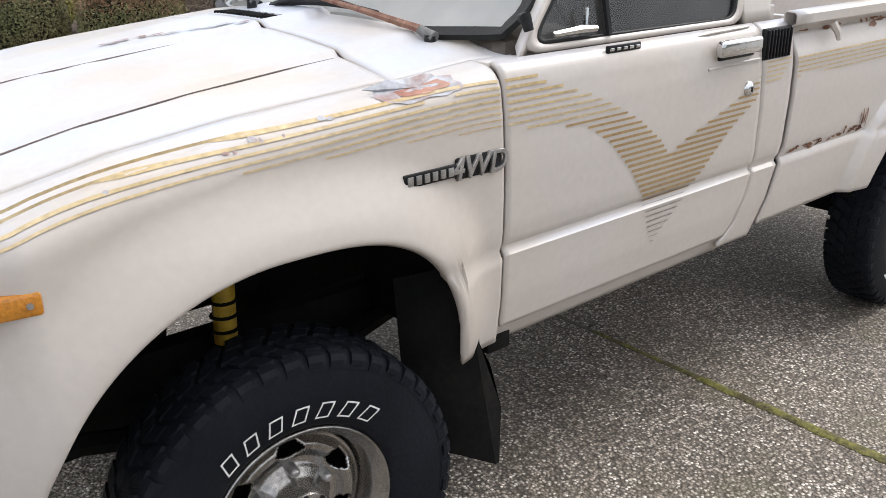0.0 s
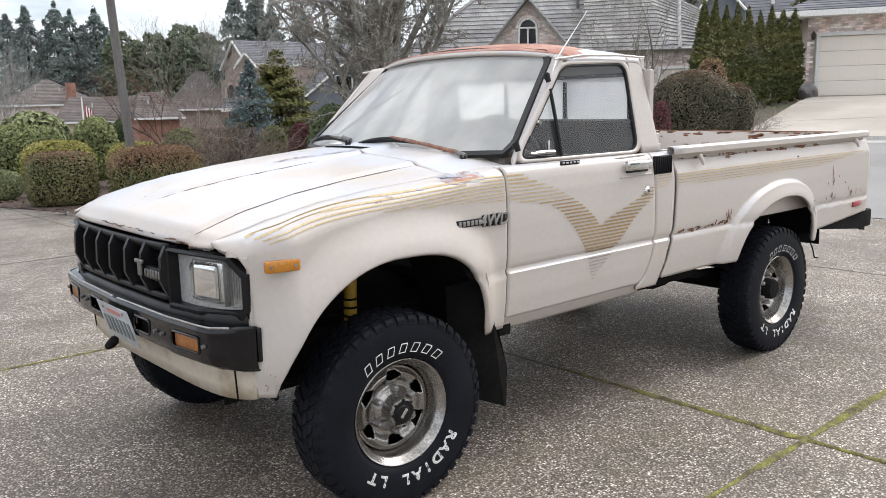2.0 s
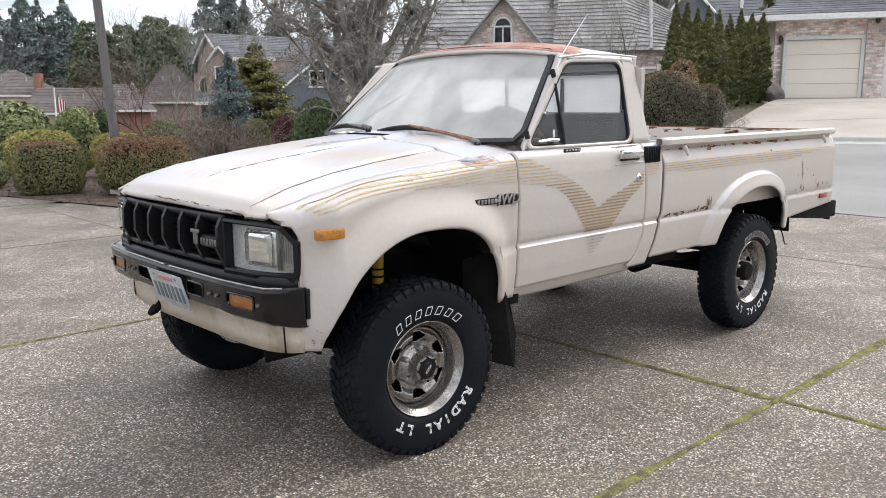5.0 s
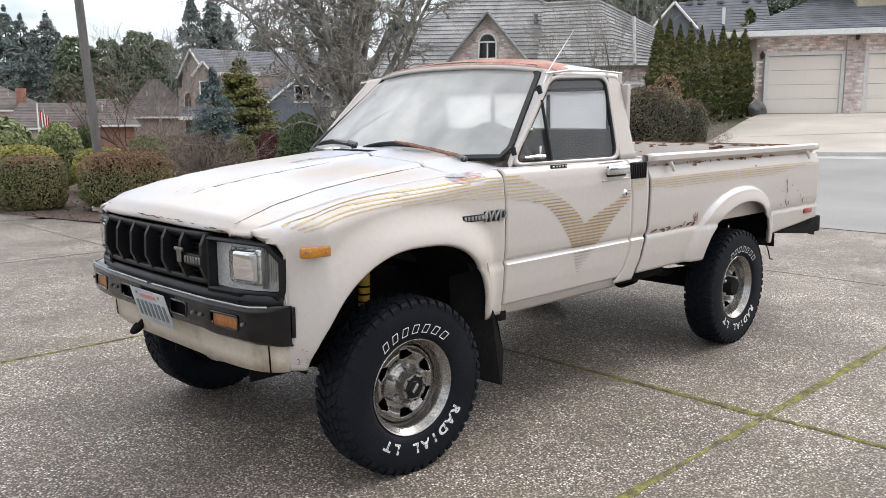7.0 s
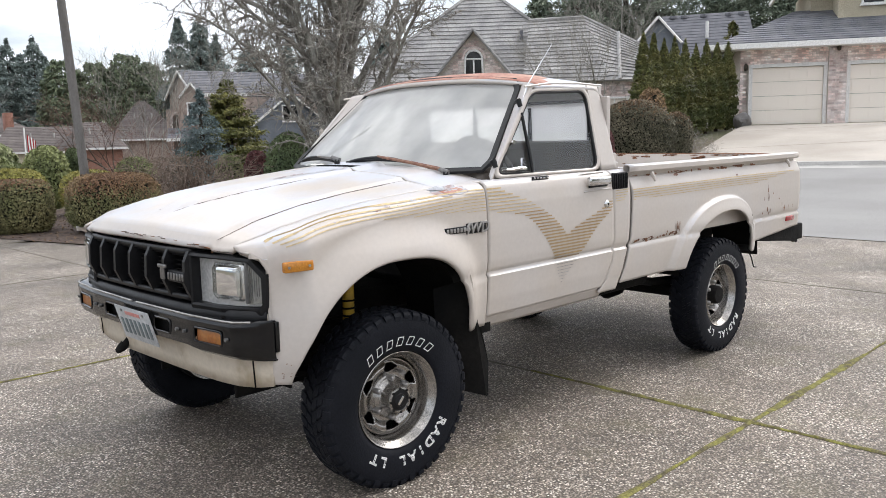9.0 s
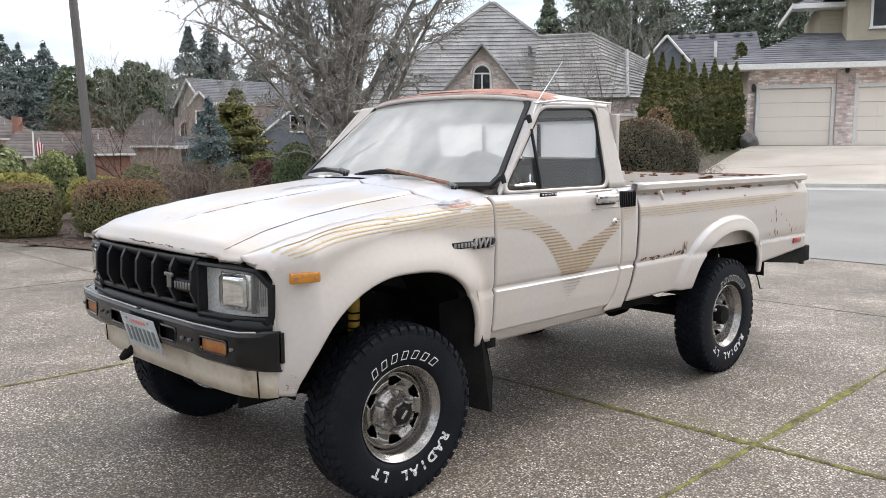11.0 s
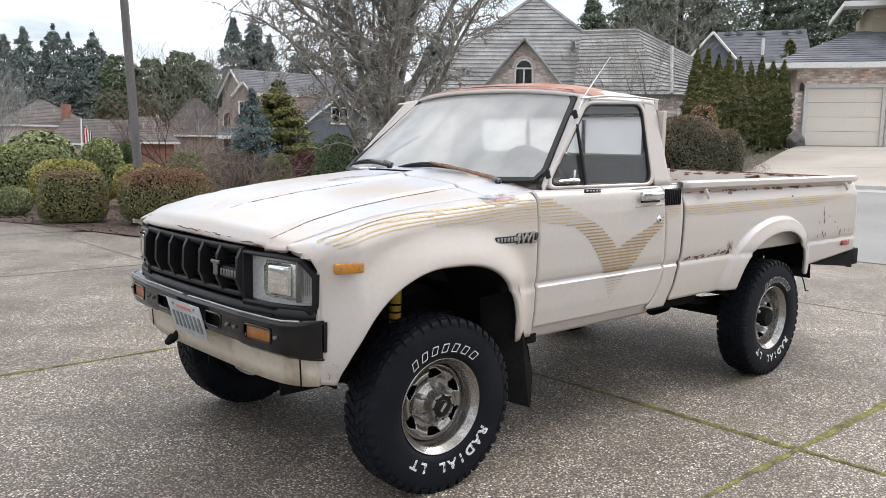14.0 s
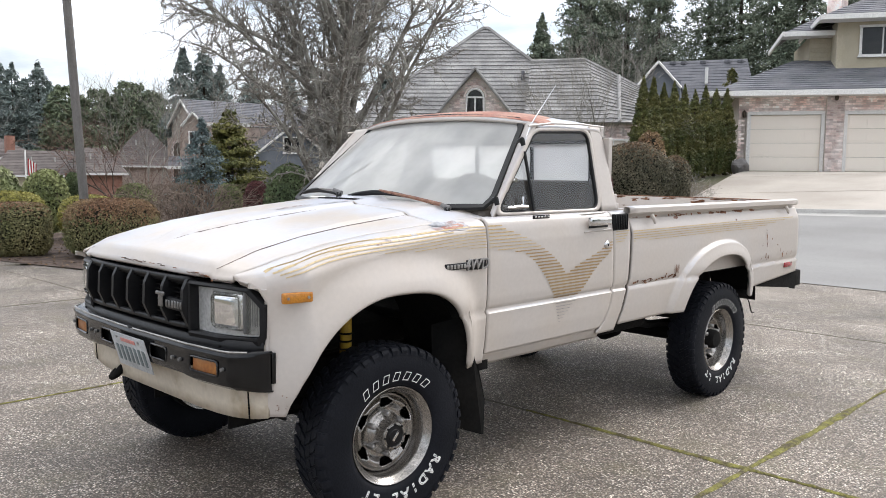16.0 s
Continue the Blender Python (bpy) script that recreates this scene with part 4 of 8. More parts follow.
# street pole
pb = at_b(67.95, 16.0)
pole = thing("street_pole", "tall weathered grey pole, leaning slightly", "pole", at=(pb[0], pb[1], land(*pb)))
lean = Vector((-math.sin(radians(68.5)), math.cos(radians(68.5)), 0)) * 0.055
tube("shaft", [(0, 0, -0.4), tuple(lean * 4 + Vector((0, 0, 4))), tuple(lean * 9.5 + Vector((0, 0, 9.5)))], [0.082, 0.072, 0.058], M_POLE, pole, 14)

# shrubs across the street
bush("dense_hedge", "broad dull evergreen hedge beside the neighbour's drive", 34.6, 28.9, 21.0, 2.0, L_DULL, 34000, 0.028, 61, 2.3, L_BROWN, 0.10, 24, 0.6)
bush("dense_hedge", "low end of the dull evergreen hedge", 30.2, 27.9, 21.8, 1.15, L_DULL, 14000, 0.028, 62, 2.2, L_BROWN, 0.12, 18, 0.9)
bush("bronze_shrub", "bronze-orange leaved garden shrub", 31.9, 29.5, 23.5, 2.75, L_BRONZE_TIP, 5000, 0.035, 63, 2.2)
twig_mound("twiggy_shrub", "pale twiggy leafless shrub", at_b(28.0, 24.0), 0.6, 1.05, 64, 34, M_TWIG, 0.010, 3, 0.05)
twig_mound("twiggy_shrub", "tall pale twiggy shrub in front of the conifers", at_b(31.8, 25.0), 1.1, 2.2, 65, 26, M_TWIG, 0.012, 3, 0.1)
bush("maroon_bush", "small maroon bush by the hedge", 34.3, 33.0, 19.6, 0.1, L_RED, 5000, 0.026, 66, 2.3)
arb = "row of tall narrow conifers"
for k in range(9):
    t = k / 8
    b, d = 31.25 - 5.3 * t, 26.0 + 7.0 * t
    p = at_b(b, d)
    h = up_to(d, 6.45 - 0.85 * min(1, t * 1.6) + 0.18 * math.sin(k * 2.3)) - land(*p)
    conifer("arborvitae", "tall narrow green-gold arborvitae", p, h, 0.40, L_ARBOR, 70 + k, 14000, droop=-0.5, leaf=0.038, column=True, bare=0.0, group=arb, shape=0.85, blade=0.5)
gd0 = at_b(25.7, 42.0)
conifer("golden_conifer", "loose gold-tipped conifer beyond the arborvitae", gd0, up_to(42, 6.8) - land(*gd0), 1.25, L_ARBOR, 90, 5000, droop=0.0, leaf=0.09, shape=0.6)

# ---- tall conifers round the neighbourhood ----
firs = "tall conifers behind the houses"
for k, (b, d, top_el, r) in enumerate(((75.4, 118, 5.9, 5.2), (74.35, 112, 6.4, 5.0), (73.3, 124, 5.6, 5.6), (72.7, 112, 6.6, 5.4), (71.9, 116, 6.15, 5.4), (70.45, 112, 6.35, 5.4), (71.2, 126, 5.4, 5.6), (77.0, 124, 5.4, 5.6), (78.6, 122, 5.2, 5.4), (69.8, 122, 5.3, 5.0),
                                       (61.9, 84, 7.7, 4.4), (60.6, 86, 7.75, 4.8), (59.6, 90, 6.7, 4.4), (57.6, 88, 6.4, 4.4), (55.0, 92, 6.2, 4.6), (52.0, 90, 6.8, 5.0), (48.5, 92, 7.2, 5.0), (45.5, 90, 7.2, 5.0))):
    p = at_b(b, d)
    g = land(*p)
    conifer("fir", "tall fir with drooping sprays, tinted blue-green for haze", p, up_to(d, top_el) - g, r, L_CONIFER_HAZE, 100 + k, 15000, base=g, droop=0.35, leaf=0.22, bare=0.05, group=firs, shape=0.62, blade=0.34)
for k, (b, d, top_el, r, sh) in enumerate(((38.05, 60, 10.35, 2.6, 0.7), (35.5, 64, 14.0, 3.9, 0.55), (34.2, 66, 13.2, 3.6, 0.55), (32.4, 70, 14.2, 4.6, 0.6), (30.4, 66, 13.6, 3.9, 0.6), (27.2, 72, 13.4, 5.4, 0.45), (25.3, 70, 13.8, 4.6, 0.5),
                                           (23.2, 66, 12.6, 4.6, 0.4), (21.6, 64, 12.9, 4.4, 0.45), (19.0, 72, 12.6, 4.5, 0.5), (16.2, 66, 12.5, 4.2, 0.5), (33.4, 84, 9.6, 4.6, 0.5))):
    p = at_b(b, d)
    g = land(*p)
    conifer("fir", "tall dark green conifer rising behind the roofs", p, up_to(d, top_el) - g, r, L_CONIFER, 160 + k, 17000, base=g, droop=0.4 if k % 3 else 0.1, leaf=0.155, bare=0.04, group=firs, shape=sh, blade=0.36)
cyps = "rounded conifers beyond the low roofs"
for k, (b, d, top_el, r) in enumerate(((69.1, 104, 5.0, 3.0), (68.2, 108, 4.4, 2.8), (67.1, 104, 4.9, 3.3), (66.3, 108, 4.5, 3.0), (65.4, 104, 5.35, 3.0), (64.75, 106, 5.25, 2.6), (64.0, 104, 4.85, 2.2), (63.4, 106, 4.6, 2.4), (62.5, 112, 3.9, 3.0))):
    p = at_b(b, d)
    g = land(*p)
    conifer("cypress", "full dark green rounded cypress", p, up_to(d, top_el) - g, r, L_CYPRESS, 140 + k, 15000, base=g, droop=-0.3, leaf=0.22, column=True, bare=0.0, group=cyps, shape=0.42, blade=0.45)

# trees past the street's near end, behind the viewing spot; unseen, added for reflections
for k in range(9):
    p = (6.0 + 3.6 * k, -19.0 - 1.3 * k + 2.0 * math.sin(k * 1.9))
    conifer("fir", "unseen conifer beyond the near end of the street, added for reflections", p, 4.6 + 1.6 * math.sin(k * 2.7) ** 2, 2.1, L_CONIFER, 230 + k, 5000, droop=0.1, leaf=0.17, bare=0.02, group="conifers along the near street", shape=0.5, blade=0.45)

# distant hazy ridge, the blue of the haze put into its colour
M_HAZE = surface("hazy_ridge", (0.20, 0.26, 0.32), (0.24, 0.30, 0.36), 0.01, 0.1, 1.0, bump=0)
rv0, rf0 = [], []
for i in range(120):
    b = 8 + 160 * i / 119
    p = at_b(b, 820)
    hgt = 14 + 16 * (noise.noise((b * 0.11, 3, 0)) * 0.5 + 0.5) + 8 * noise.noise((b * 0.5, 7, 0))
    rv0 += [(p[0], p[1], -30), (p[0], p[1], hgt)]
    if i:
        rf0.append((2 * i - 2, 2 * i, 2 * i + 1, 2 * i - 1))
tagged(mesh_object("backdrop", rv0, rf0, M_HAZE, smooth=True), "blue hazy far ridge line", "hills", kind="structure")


# ---- houses ----
def roof_slope(parent, a, b, c, d, courses, material, thick=0.03):
    """A slope from eave a-b up to c-d (c above b, d above a), laid in stepped courses, each a part."""
    a, b, c, d = (Vector(p) for p in (a, b, c, d))
    nrm = (b - a).cross(d - a if (d - a).length > 0.01 else c - a).normalized()
    if nrm.z < 0:
        nrm = -nrm
    for i in range(courses):
        t0, t1 = i / courses, min(1.0, (i + 1.25) / courses)
        p0, p1 = a.lerp(d, t0) + nrm * thick, b.lerp(c, t0) + nrm * thick
        p2, p3 = b.lerp(c, t1) + nrm * 0.004, a.lerp(d, t1) + nrm * 0.004
        p4, p5 = a.lerp(d, t0) - nrm * 0.01, b.lerp(c, t0) - nrm * 0.01
        mesh_object("roof_course", [p0, p1, p2, p3, p4, p5], [(0, 1, 2, 3), (4, 5, 1, 0)], material, parent)


def plane_frame(p, q):
    """Right and outward unit vectors of a wall from p to q (seen from outside, p on the left)."""
    r = (Vector((q[0], q[1], 0)) - Vector((p[0], p[1], 0))).normalized()
    return r, Vector((-r.y, r.x, 0)) * -1


def wall_box(name, p, q, z0, z1, thick, material, parent, openings=(), label=""):
    """Wall with real openings (s0, s1, z0, z1) cut through; p to q as seen from outside, left to right."""
    r, o = plane_frame(p, q)
    o = Vector((r.y, -r.x, 0))
    length = (Vector((q[0], q[1], 0)) - Vector((p[0], p[1], 0))).length
    ss = sorted({0.0, length, *[s for op in openings for s in op[:2]]})
    zs = sorted({z0, z1, *[z for op in openings for z in op[2:4]]})
    bm = bmesh.new()
    for i in range(len(ss) - 1):
        for j in range(len(zs) - 1):
            sm, zm = (ss[i] + ss[i + 1]) / 2, (zs[j] + zs[j + 1]) / 2
            if any(op[0] < sm < op[1] and op[2] < zm < op[3] for op in openings):
                continue
            c = Vector((p[0], p[1], 0)) + r * sm - o * (thick / 2) + Vector((0, 0, zm))
            m = Matrix((r, o, Vector((0, 0, 1)))).transposed().to_4x4()
            add_box(bm, c, (ss[i + 1] - ss[i], thick, zs[j + 1] - zs[j]), 0, m)
    bmesh.ops.remove_doubles(bm, verts=bm.verts, dist=0.002)
    return part(name, bm, material, parent, label)


def window(parent, p, q, s0, s1, z0, z1, frame_m=None, bars=1, arched=False, name="window"):
    """Window in a wall: frame, sill, mullions and a pane set back in the opening."""
    frame_m = frame_m or M_TRIM_WHITE
    r, o = plane_frame(p, q)
    o = Vector((r.y, -r.x, 0))
    m = Matrix((r, o, Vector((0, 0, 1)))).transposed().to_4x4()
    base = Vector((p[0], p[1], 0))
    sm, zm = (s0 + s1) / 2, (z0 + z1) / 2
    bm = bmesh.new()
    for c, s in (((sm, z0), (s1 - s0 + 0.14, 0.09)), ((sm, z1), (s1 - s0 + 0.14, 0.09)), ((s0, zm), (0.09, z1 - z0)), ((s1, zm), (0.09, z1 - z0))):
        add_box(bm, base + r * c[0] + o * 0.02 + Vector((0, 0, c[1])), (s[0], 0.10, s[1]), 0, m)
    for k in range(bars):
        add_box(bm, base + r * (s0 + (s1 - s0) * (k + 1) / (bars + 1)) - o * 0.02 + Vector((0, 0, zm)), (0.05, 0.05, z1 - z0), 0, m)
    wdw = part(name, bm, frame_m, parent, "white-framed window")
    pa = [base + r * s - o * 0.06 + Vector((0, 0, z)) for s, z in ((s0, z0), (s1, z0), (s1, z1), (s0, z1))]
    mesh_object("pane", pa, [(0, 1, 2, 3)], M_PANE, wdw)
    bm = bmesh.new()
    add_box(bm, base + r * sm + o * 0.06 + Vector((0, 0, z0 - 0.05)), (s1 - s0 + 0.2, 0.14, 0.04), 0, m)
    part("sill", bm, frame_m, wdw)
    # Dark sheet behind the pane stands in for the unlit room.
    back = [base + r * s - o * 0.5 + Vector((0, 0, z)) for s, z in ((s0 - 0.3, z0 - 0.3), (s1 + 0.3, z0 - 0.3), (s1 + 0.3, z1 + 0.3), (s0 - 0.3, z1 + 0.3))]
    mesh_object("dark_room", back, [(0, 1, 2, 3)], M_VINYL_AND_SHADE, wdw)
    return wdw


def bricks_on(parent, p, q, z0, z1, openings, top=None, size=(0.24, 0.085), proud=0.012, budget=2000, single=0):
    """Bricks laid on a wall face in running bond; the first few singly, the rest joined."""
    r, o = plane_frame(p, q)
    o = Vector((r.y, -r.x, 0))
    length = (Vector((q[0], q[1], 0)) - Vector((p[0], p[1], 0))).length
    base = Vector((p[0], p[1], 0))
    verts, faces, row, z, count = [], [], 0, z0, 0
    while z + size[1] <= z1 + 1e-6:
        s = -(row % 2) * size[0] / 2
        while s < length:
            a, b = max(0.0, s) + 0.006, min(length, s + size[0]) - 0.006
            zc = z + size[1] / 2
            ok = b - a > 0.04 and not any(op[0] - 0.02 < b and op[1] + 0.02 > a and op[2] < zc < op[3] for op in openings)
            if ok and top is not None:
                ok = top(a) > zc and top(b) > zc
            if ok:
                h = proud * (0.75 + 0.5 * ((count * 7919) % 13) / 13)
                k = len(verts)
                cs = [(a, z + 0.006), (b, z + 0.006), (b, z + size[1] - 0.006), (a, z + size[1] - 0.006)]
                verts += [base + r * s2 + Vector((0, 0, z2)) for s2, z2 in cs] + [base + r * s2 + o * h + Vector((0, 0, z2)) for s2, z2 in cs]
                faces += [(k + 4, k + 5, k + 6, k + 7)] + [(k + i, k + (i + 1) % 4, k + 4 + (i + 1) % 4, k + 4 + i) for i in range(4)]
                count += 1
            s += size[0]
        z += size[1]
        row += 1
    if single:
        for i in range(min(single, count)):
            mesh_object("brick", verts[i * 8:i * 8 + 8], [tuple(x - i * 8 for x in fc) for fc in faces[i * 5:i * 5 + 5]], M_BRICK, parent)
        verts2, faces2 = verts[single * 8:], [tuple(x - single * 8 for x in fc) for fc in faces[single * 5:]]
    else:
        verts2, faces2 = verts, faces
    if faces2:
        mesh_object("bricks", verts2, faces2, M_BRICK, parent, kind="stuff")


# garage house across the street
gh = thing("garage_house", "tumbled-brick two-storey house with almond garage doors and dark shingle roof", "house", at=(0, 0, 0))
GZ = 1.40
p0, p1 = GA, (GA[0] + g_dir.x * 16, GA[1] + g_dir.y * 16)
EAVE = 4.30
doors_s = [(0.45, 2.93), (3.83, 6.31), (7.35, 9.83)]
ops = [(a, b, GZ - 0.2, GZ + 2.13) for a, b in doors_s]
wall_box("wall", p0, p1, GZ - 0.4, EAVE + 0.12, 0.3, M_MORTAR, gh, ops)
bricks_on(gh, p0, p1, GZ, EAVE + 0.02, [(a - 0.12, b + 0.12, GZ - 0.2, GZ + 2.25) for a, b in doors_s], single=220)
gr = g_dir
go = Vector((gr.y, -gr.x, 0))
if go.dot(g_out) < 0:
    go = -go
gm = Matrix((gr, go, Vector((0, 0, 1)))).transposed().to_4x4()
gbase = Vector((GA[0], GA[1], 0))
# brick piers between the doors
for a, b in ((3.07, 3.69),):
    bm = bmesh.new()
    add_box(bm, gbase + gr * ((a + b) / 2) + go * 0.10 + Vector((0, 0, (GZ + EAVE) / 2)), (b - a, 0.2, EAVE - GZ), 0, gm)
    part("pier", bm, M_MORTAR, gh)
    pa = gbase + gr * a + go * 0.20
    pb2 = gbase + gr * b + go * 0.20
    bricks_on(gh, (pa.x, pa.y), (pb2.x, pb2.y), GZ, EAVE, [], single=60)
for a, b in doors_s:
    gd = thing("garage_door", "", "")
    for key in ("label", "category"):
        if key in gd:
            del gd[key]
    gd.parent = gh
    tagged(gd, "almond sectional garage door, closed")
    for k in range(4):
        z0 = GZ + 0.01 + 0.5275 * k
        bm = bmesh.new()
        add_box(bm, gbase + gr * ((a + b) / 2) - go * 0.10 + Vector((0, 0, z0 + 0.262)), (b - a, 0.05, 0.518), 0.008, gm)
        for j in range(4):
            add_box(bm, gbase + gr * (a + (b - a) * (j + 0.5) / 4) - go * 0.074 + Vector((0, 0, z0 + 0.262)), ((b - a) / 4 - 0.14, 0.012, 0.34), 0.004, gm)
        part("door_panel", bm, M_GARAGE, gd)
    bm = bmesh.new()
    for c, s in ((((a + b) / 2, GZ + 2.19), (b - a + 0.26, 0.13)), ((a - 0.065, GZ + 1.06), (0.13, 2.13)), ((b + 0.065, GZ + 1.06), (0.13, 2.13))):
        add_box(bm, gbase + gr * c[0] + go * 0.015 + Vector((0, 0, c[1])), (s[0], 0.06, s[1]), 0.004, gm)
    part("door_surround", bm, M_TRIM_WHITE, gh, "white garage door surround")
# carriage lamps
for s in (0.20, 3.38):
    c = gbase + gr * s + go * (0.12 if s < 1 else 0.30) + Vector((0, 0, GZ + (2.15 if s < 1 else 2.75)))
    lp = tube("wall_lantern", [c + Vector((0, 0, -0.14)), c + Vector((0, 0, -0.10)), c + Vector((0, 0, 0.08)), c + Vector((0, 0, 0.16))], [0.03, 0.07, 0.08, 0.01], M_BRONZE, gh, 6, "small bronze wall lantern")
# lower roof
def gp(s, off, z):
    v3 = gbase + gr * s + go * off
    return (v3.x, v3.y, z)


roof_slope(gh, gp(-1.15, 0.85, EAVE), gp(17, 0.85, EAVE), gp(17, -4.2, EAVE + 1.75), gp(2.4, -4.2, EAVE + 1.75), 16, M_ROOF_DARK)
roof_slope(gh, gp(-1.15, -9.0, EAVE), gp(-1.15, 0.85, EAVE), gp(2.4, -4.2, EAVE + 1.75), gp(2.4, -4.3, EAVE + 1.75), 16, M_ROOF_DARK)
bm = bmesh.new()
add_box(bm, gbase + gr * 7.9 + go * 0.86 + Vector((0, 0, EAVE - 0.03)), (18.1, 0.08, 0.20), 0.01, gm)
add_box(bm, gbase + gr * -1.15 + go * -4.0 + Vector((0, 0, EAVE - 0.03)), (0.08, 9.8, 0.20), 0.01, gm)
add_box(bm, gbase + gr * 7.9 + go * 0.42 + Vector((0, 0, EAVE - 0.10)), (18.0, 0.85, 0.03), 0, gm)
part("gutter", bm, M_TRIM_WHITE, gh, "white gutter and soffit")
wall_box("end_wall", gp(0, -9, 0)[:2], p0, GZ - 0.4, EAVE + 0.1, 0.3, M_MORTAR, gh)
# upper storey
UZ0, UZ1 = EAVE + 0.7, EAVE + 2.72
ua, ub, uc = gp(2.92, -4.0, 0)[:2], gp(3.95, -4.0, 0)[:2], gp(3.95, -2.6, 0)[:2]
ud = gp(16, -2.6, 0)[:2]
E2 = UZ1 + 0.38
wall_box("upper_wall", ua, ub, UZ0, UZ1, 0.2, M_SIDING_BEIGE, gh)
wall_box("upper_wall", gp(2.92, -9.0, 0)[:2], ua, UZ0 - 0.4, UZ1, 0.2, M_SIDING_BEIGE, gh)
wall_box("upper_wall", uc, ub, UZ0 - 0.4, E2, 0.2, M_SIDING_BEIGE, gh)
wall_box("upper_wall", uc, ud, UZ0 - 0.4, E2, 0.2, M_SIDING_BEIGE, gh, [(0.65, 2.25, 5.98, 7.12), (4.4, 6.0, 5.98, 7.12)])
window(gh, uc, ud, 0.65, 2.25, 5.98, 7.12, bars=1)
window(gh, uc, ud, 4.4, 6.0, 5.98, 7.12, bars=1)
for k in range(11):
    bm = bmesh.new()
    add_box(bm, gbase + gr * 3.43 + go * -3.975 + Vector((0, 0, UZ0 + 0.19 * k + 0.09)), (1.04, 0.03, 0.175), 0.004, gm @ Matrix.Rotation(radians(-4), 4, "X"))
    part("siding_board", bm, M_SIDING_BEIGE, gh)
roof_slope(gh, gp(1.79, -3.2, UZ1), gp(4.3, -3.2, UZ1), gp(4.3, -6.5, UZ1 + 1.2), gp(3.6, -6.5, UZ1 + 1.2), 9, M_ROOF_DARK)
roof_slope(gh, gp(1.79, -9.0, UZ1), gp(1.79, -3.2, UZ1), gp(3.6, -6.5, UZ1 + 1.2), gp(3.6, -6.6, UZ1 + 1.2), 9, M_ROOF_DARK)
roof_slope(gh, gp(2.99, -1.7, E2), gp(17, -1.7, E2), gp(17, -6, E2 + 1.6), gp(5.8, -6, E2 + 1.6), 11, M_ROOF_DARK)
roof_slope(gh, gp(2.99, -8.0, E2), gp(2.99, -1.7, E2), gp(5.8, -6, E2 + 1.6), gp(5.8, -6.1, E2 + 1.6), 11, M_ROOF_DARK)
bm = bmesh.new()
for s0, s1, off, z in ((1.79, 4.3, -3.18, UZ1), (2.99, 17, -1.68, E2)):
    add_box(bm, gbase + gr * ((s0 + s1) / 2) + go * off + Vector((0, 0, z - 0.02)), (s1 - s0, 0.08, 0.2), 0.01, gm)
    add_box(bm, gbase + gr * ((s0 + s1) / 2) + go * (off - 0.45) + Vector((0, 0, z - 0.09)), (s1 - s0, 0.9, 0.03), 0, gm)
add_box(bm, gbase + gr * 1.79 + go * -6 + Vector((0, 0, UZ1 - 0.02)), (0.08, 5.8, 0.2), 0.01, gm)
add_box(bm, gbase + gr * 2.99 + go * -4.8 + Vector((0, 0, E2 - 0.02)), (0.08, 6.2, 0.2), 0.01, gm)
part("upper_gutter", bm, M_TRIM_WHITE, gh)
box_part("chimney", gp(4.1, -5.2, UZ1 + 1.5), (0.75, 0.6, 1.6), M_BRICK, gh, 0.02, "brick chimney")
v, f = lathe_data([(0.0, 0.05), (0.2, 0.02), (0.33, -0.06)], 20)
dish = mesh_object("satellite_dish", v, f, M_KERB, gh, smooth=True, label="pale grey satellite dish")
dish.matrix_basis = pose(*gp(1.95, -3.6, 5.42), 25, 0, 20)
pr = at_b(24.95, 32.6)
bm = bmesh.new()
bmesh.ops.create_icosphere(bm, subdivisions=3, radius=0.5)
for vtx in bm.verts:
    vtx.co = vtx.co * (1 + 0.35 * noise.noise(vtx.co * 2.1)) * (0.60 if vtx.co.z < 0 else 0.66)
me = bpy.data.meshes.new("boulder")
bm.to_mesh(me)
bm.free()
me.materials.append(M_STONE)
ob = tagged(new("boulder", me), "grey boulder by the garage corner", "boulder")
ob.matrix_world = pose(pr[0], pr[1], land(*pr) + 0.22, 0, 0, 30)

# brick house with weathered tile roof, seen behind the truck
bh = thing("brick_house", "brick house with steep weathered tile roofs and an arched gable window", "house")
hc = Vector((*at_b(42.5, 38.0), 0))
hr = Vector((math.sin(radians(40)), -math.cos(radians(40)), 0))
ho = Vector((-math.cos(radians(40)), -math.sin(radians(40)), 0))


def hp(s, off, z):
    v3 = hc + hr * s + ho * off
    return (v3.x, v3.y, z)


HB = -1.0
gl, gr2 = hp(-1.9, 0, 0)[:2], hp(1.9, 0, 0)[:2]
tip_z, foot_z = 5.88, 3.90
wv = [hp(-1.66, 0, HB), hp(1.66, 0, HB), hp(1.66, 0, foot_z), hp(0, 0, tip_z - 0.08), hp(-1.66, 0, foot_z)]
mesh_object("gable_wall", [Vector(p) for p in wv] + [Vector(p) - ho * 0.3 for p in wv], [(0, 1, 2, 3, 4), (9, 8, 7, 6, 5)] + [(i, i + 5, (i + 1) % 5 + 5, (i + 1) % 5) for i in range(5)], M_MORTAR, bh)
bricks_on(bh, hp(-1.66, 0, 0)[:2], hp(1.66, 0, 0)[:2], 1.6, tip_z, [(1.26, 2.06, 3.88, 5.0)], top=lambda s: tip_z - 0.12 - abs(s - 1.66) * 1.17, single=120)
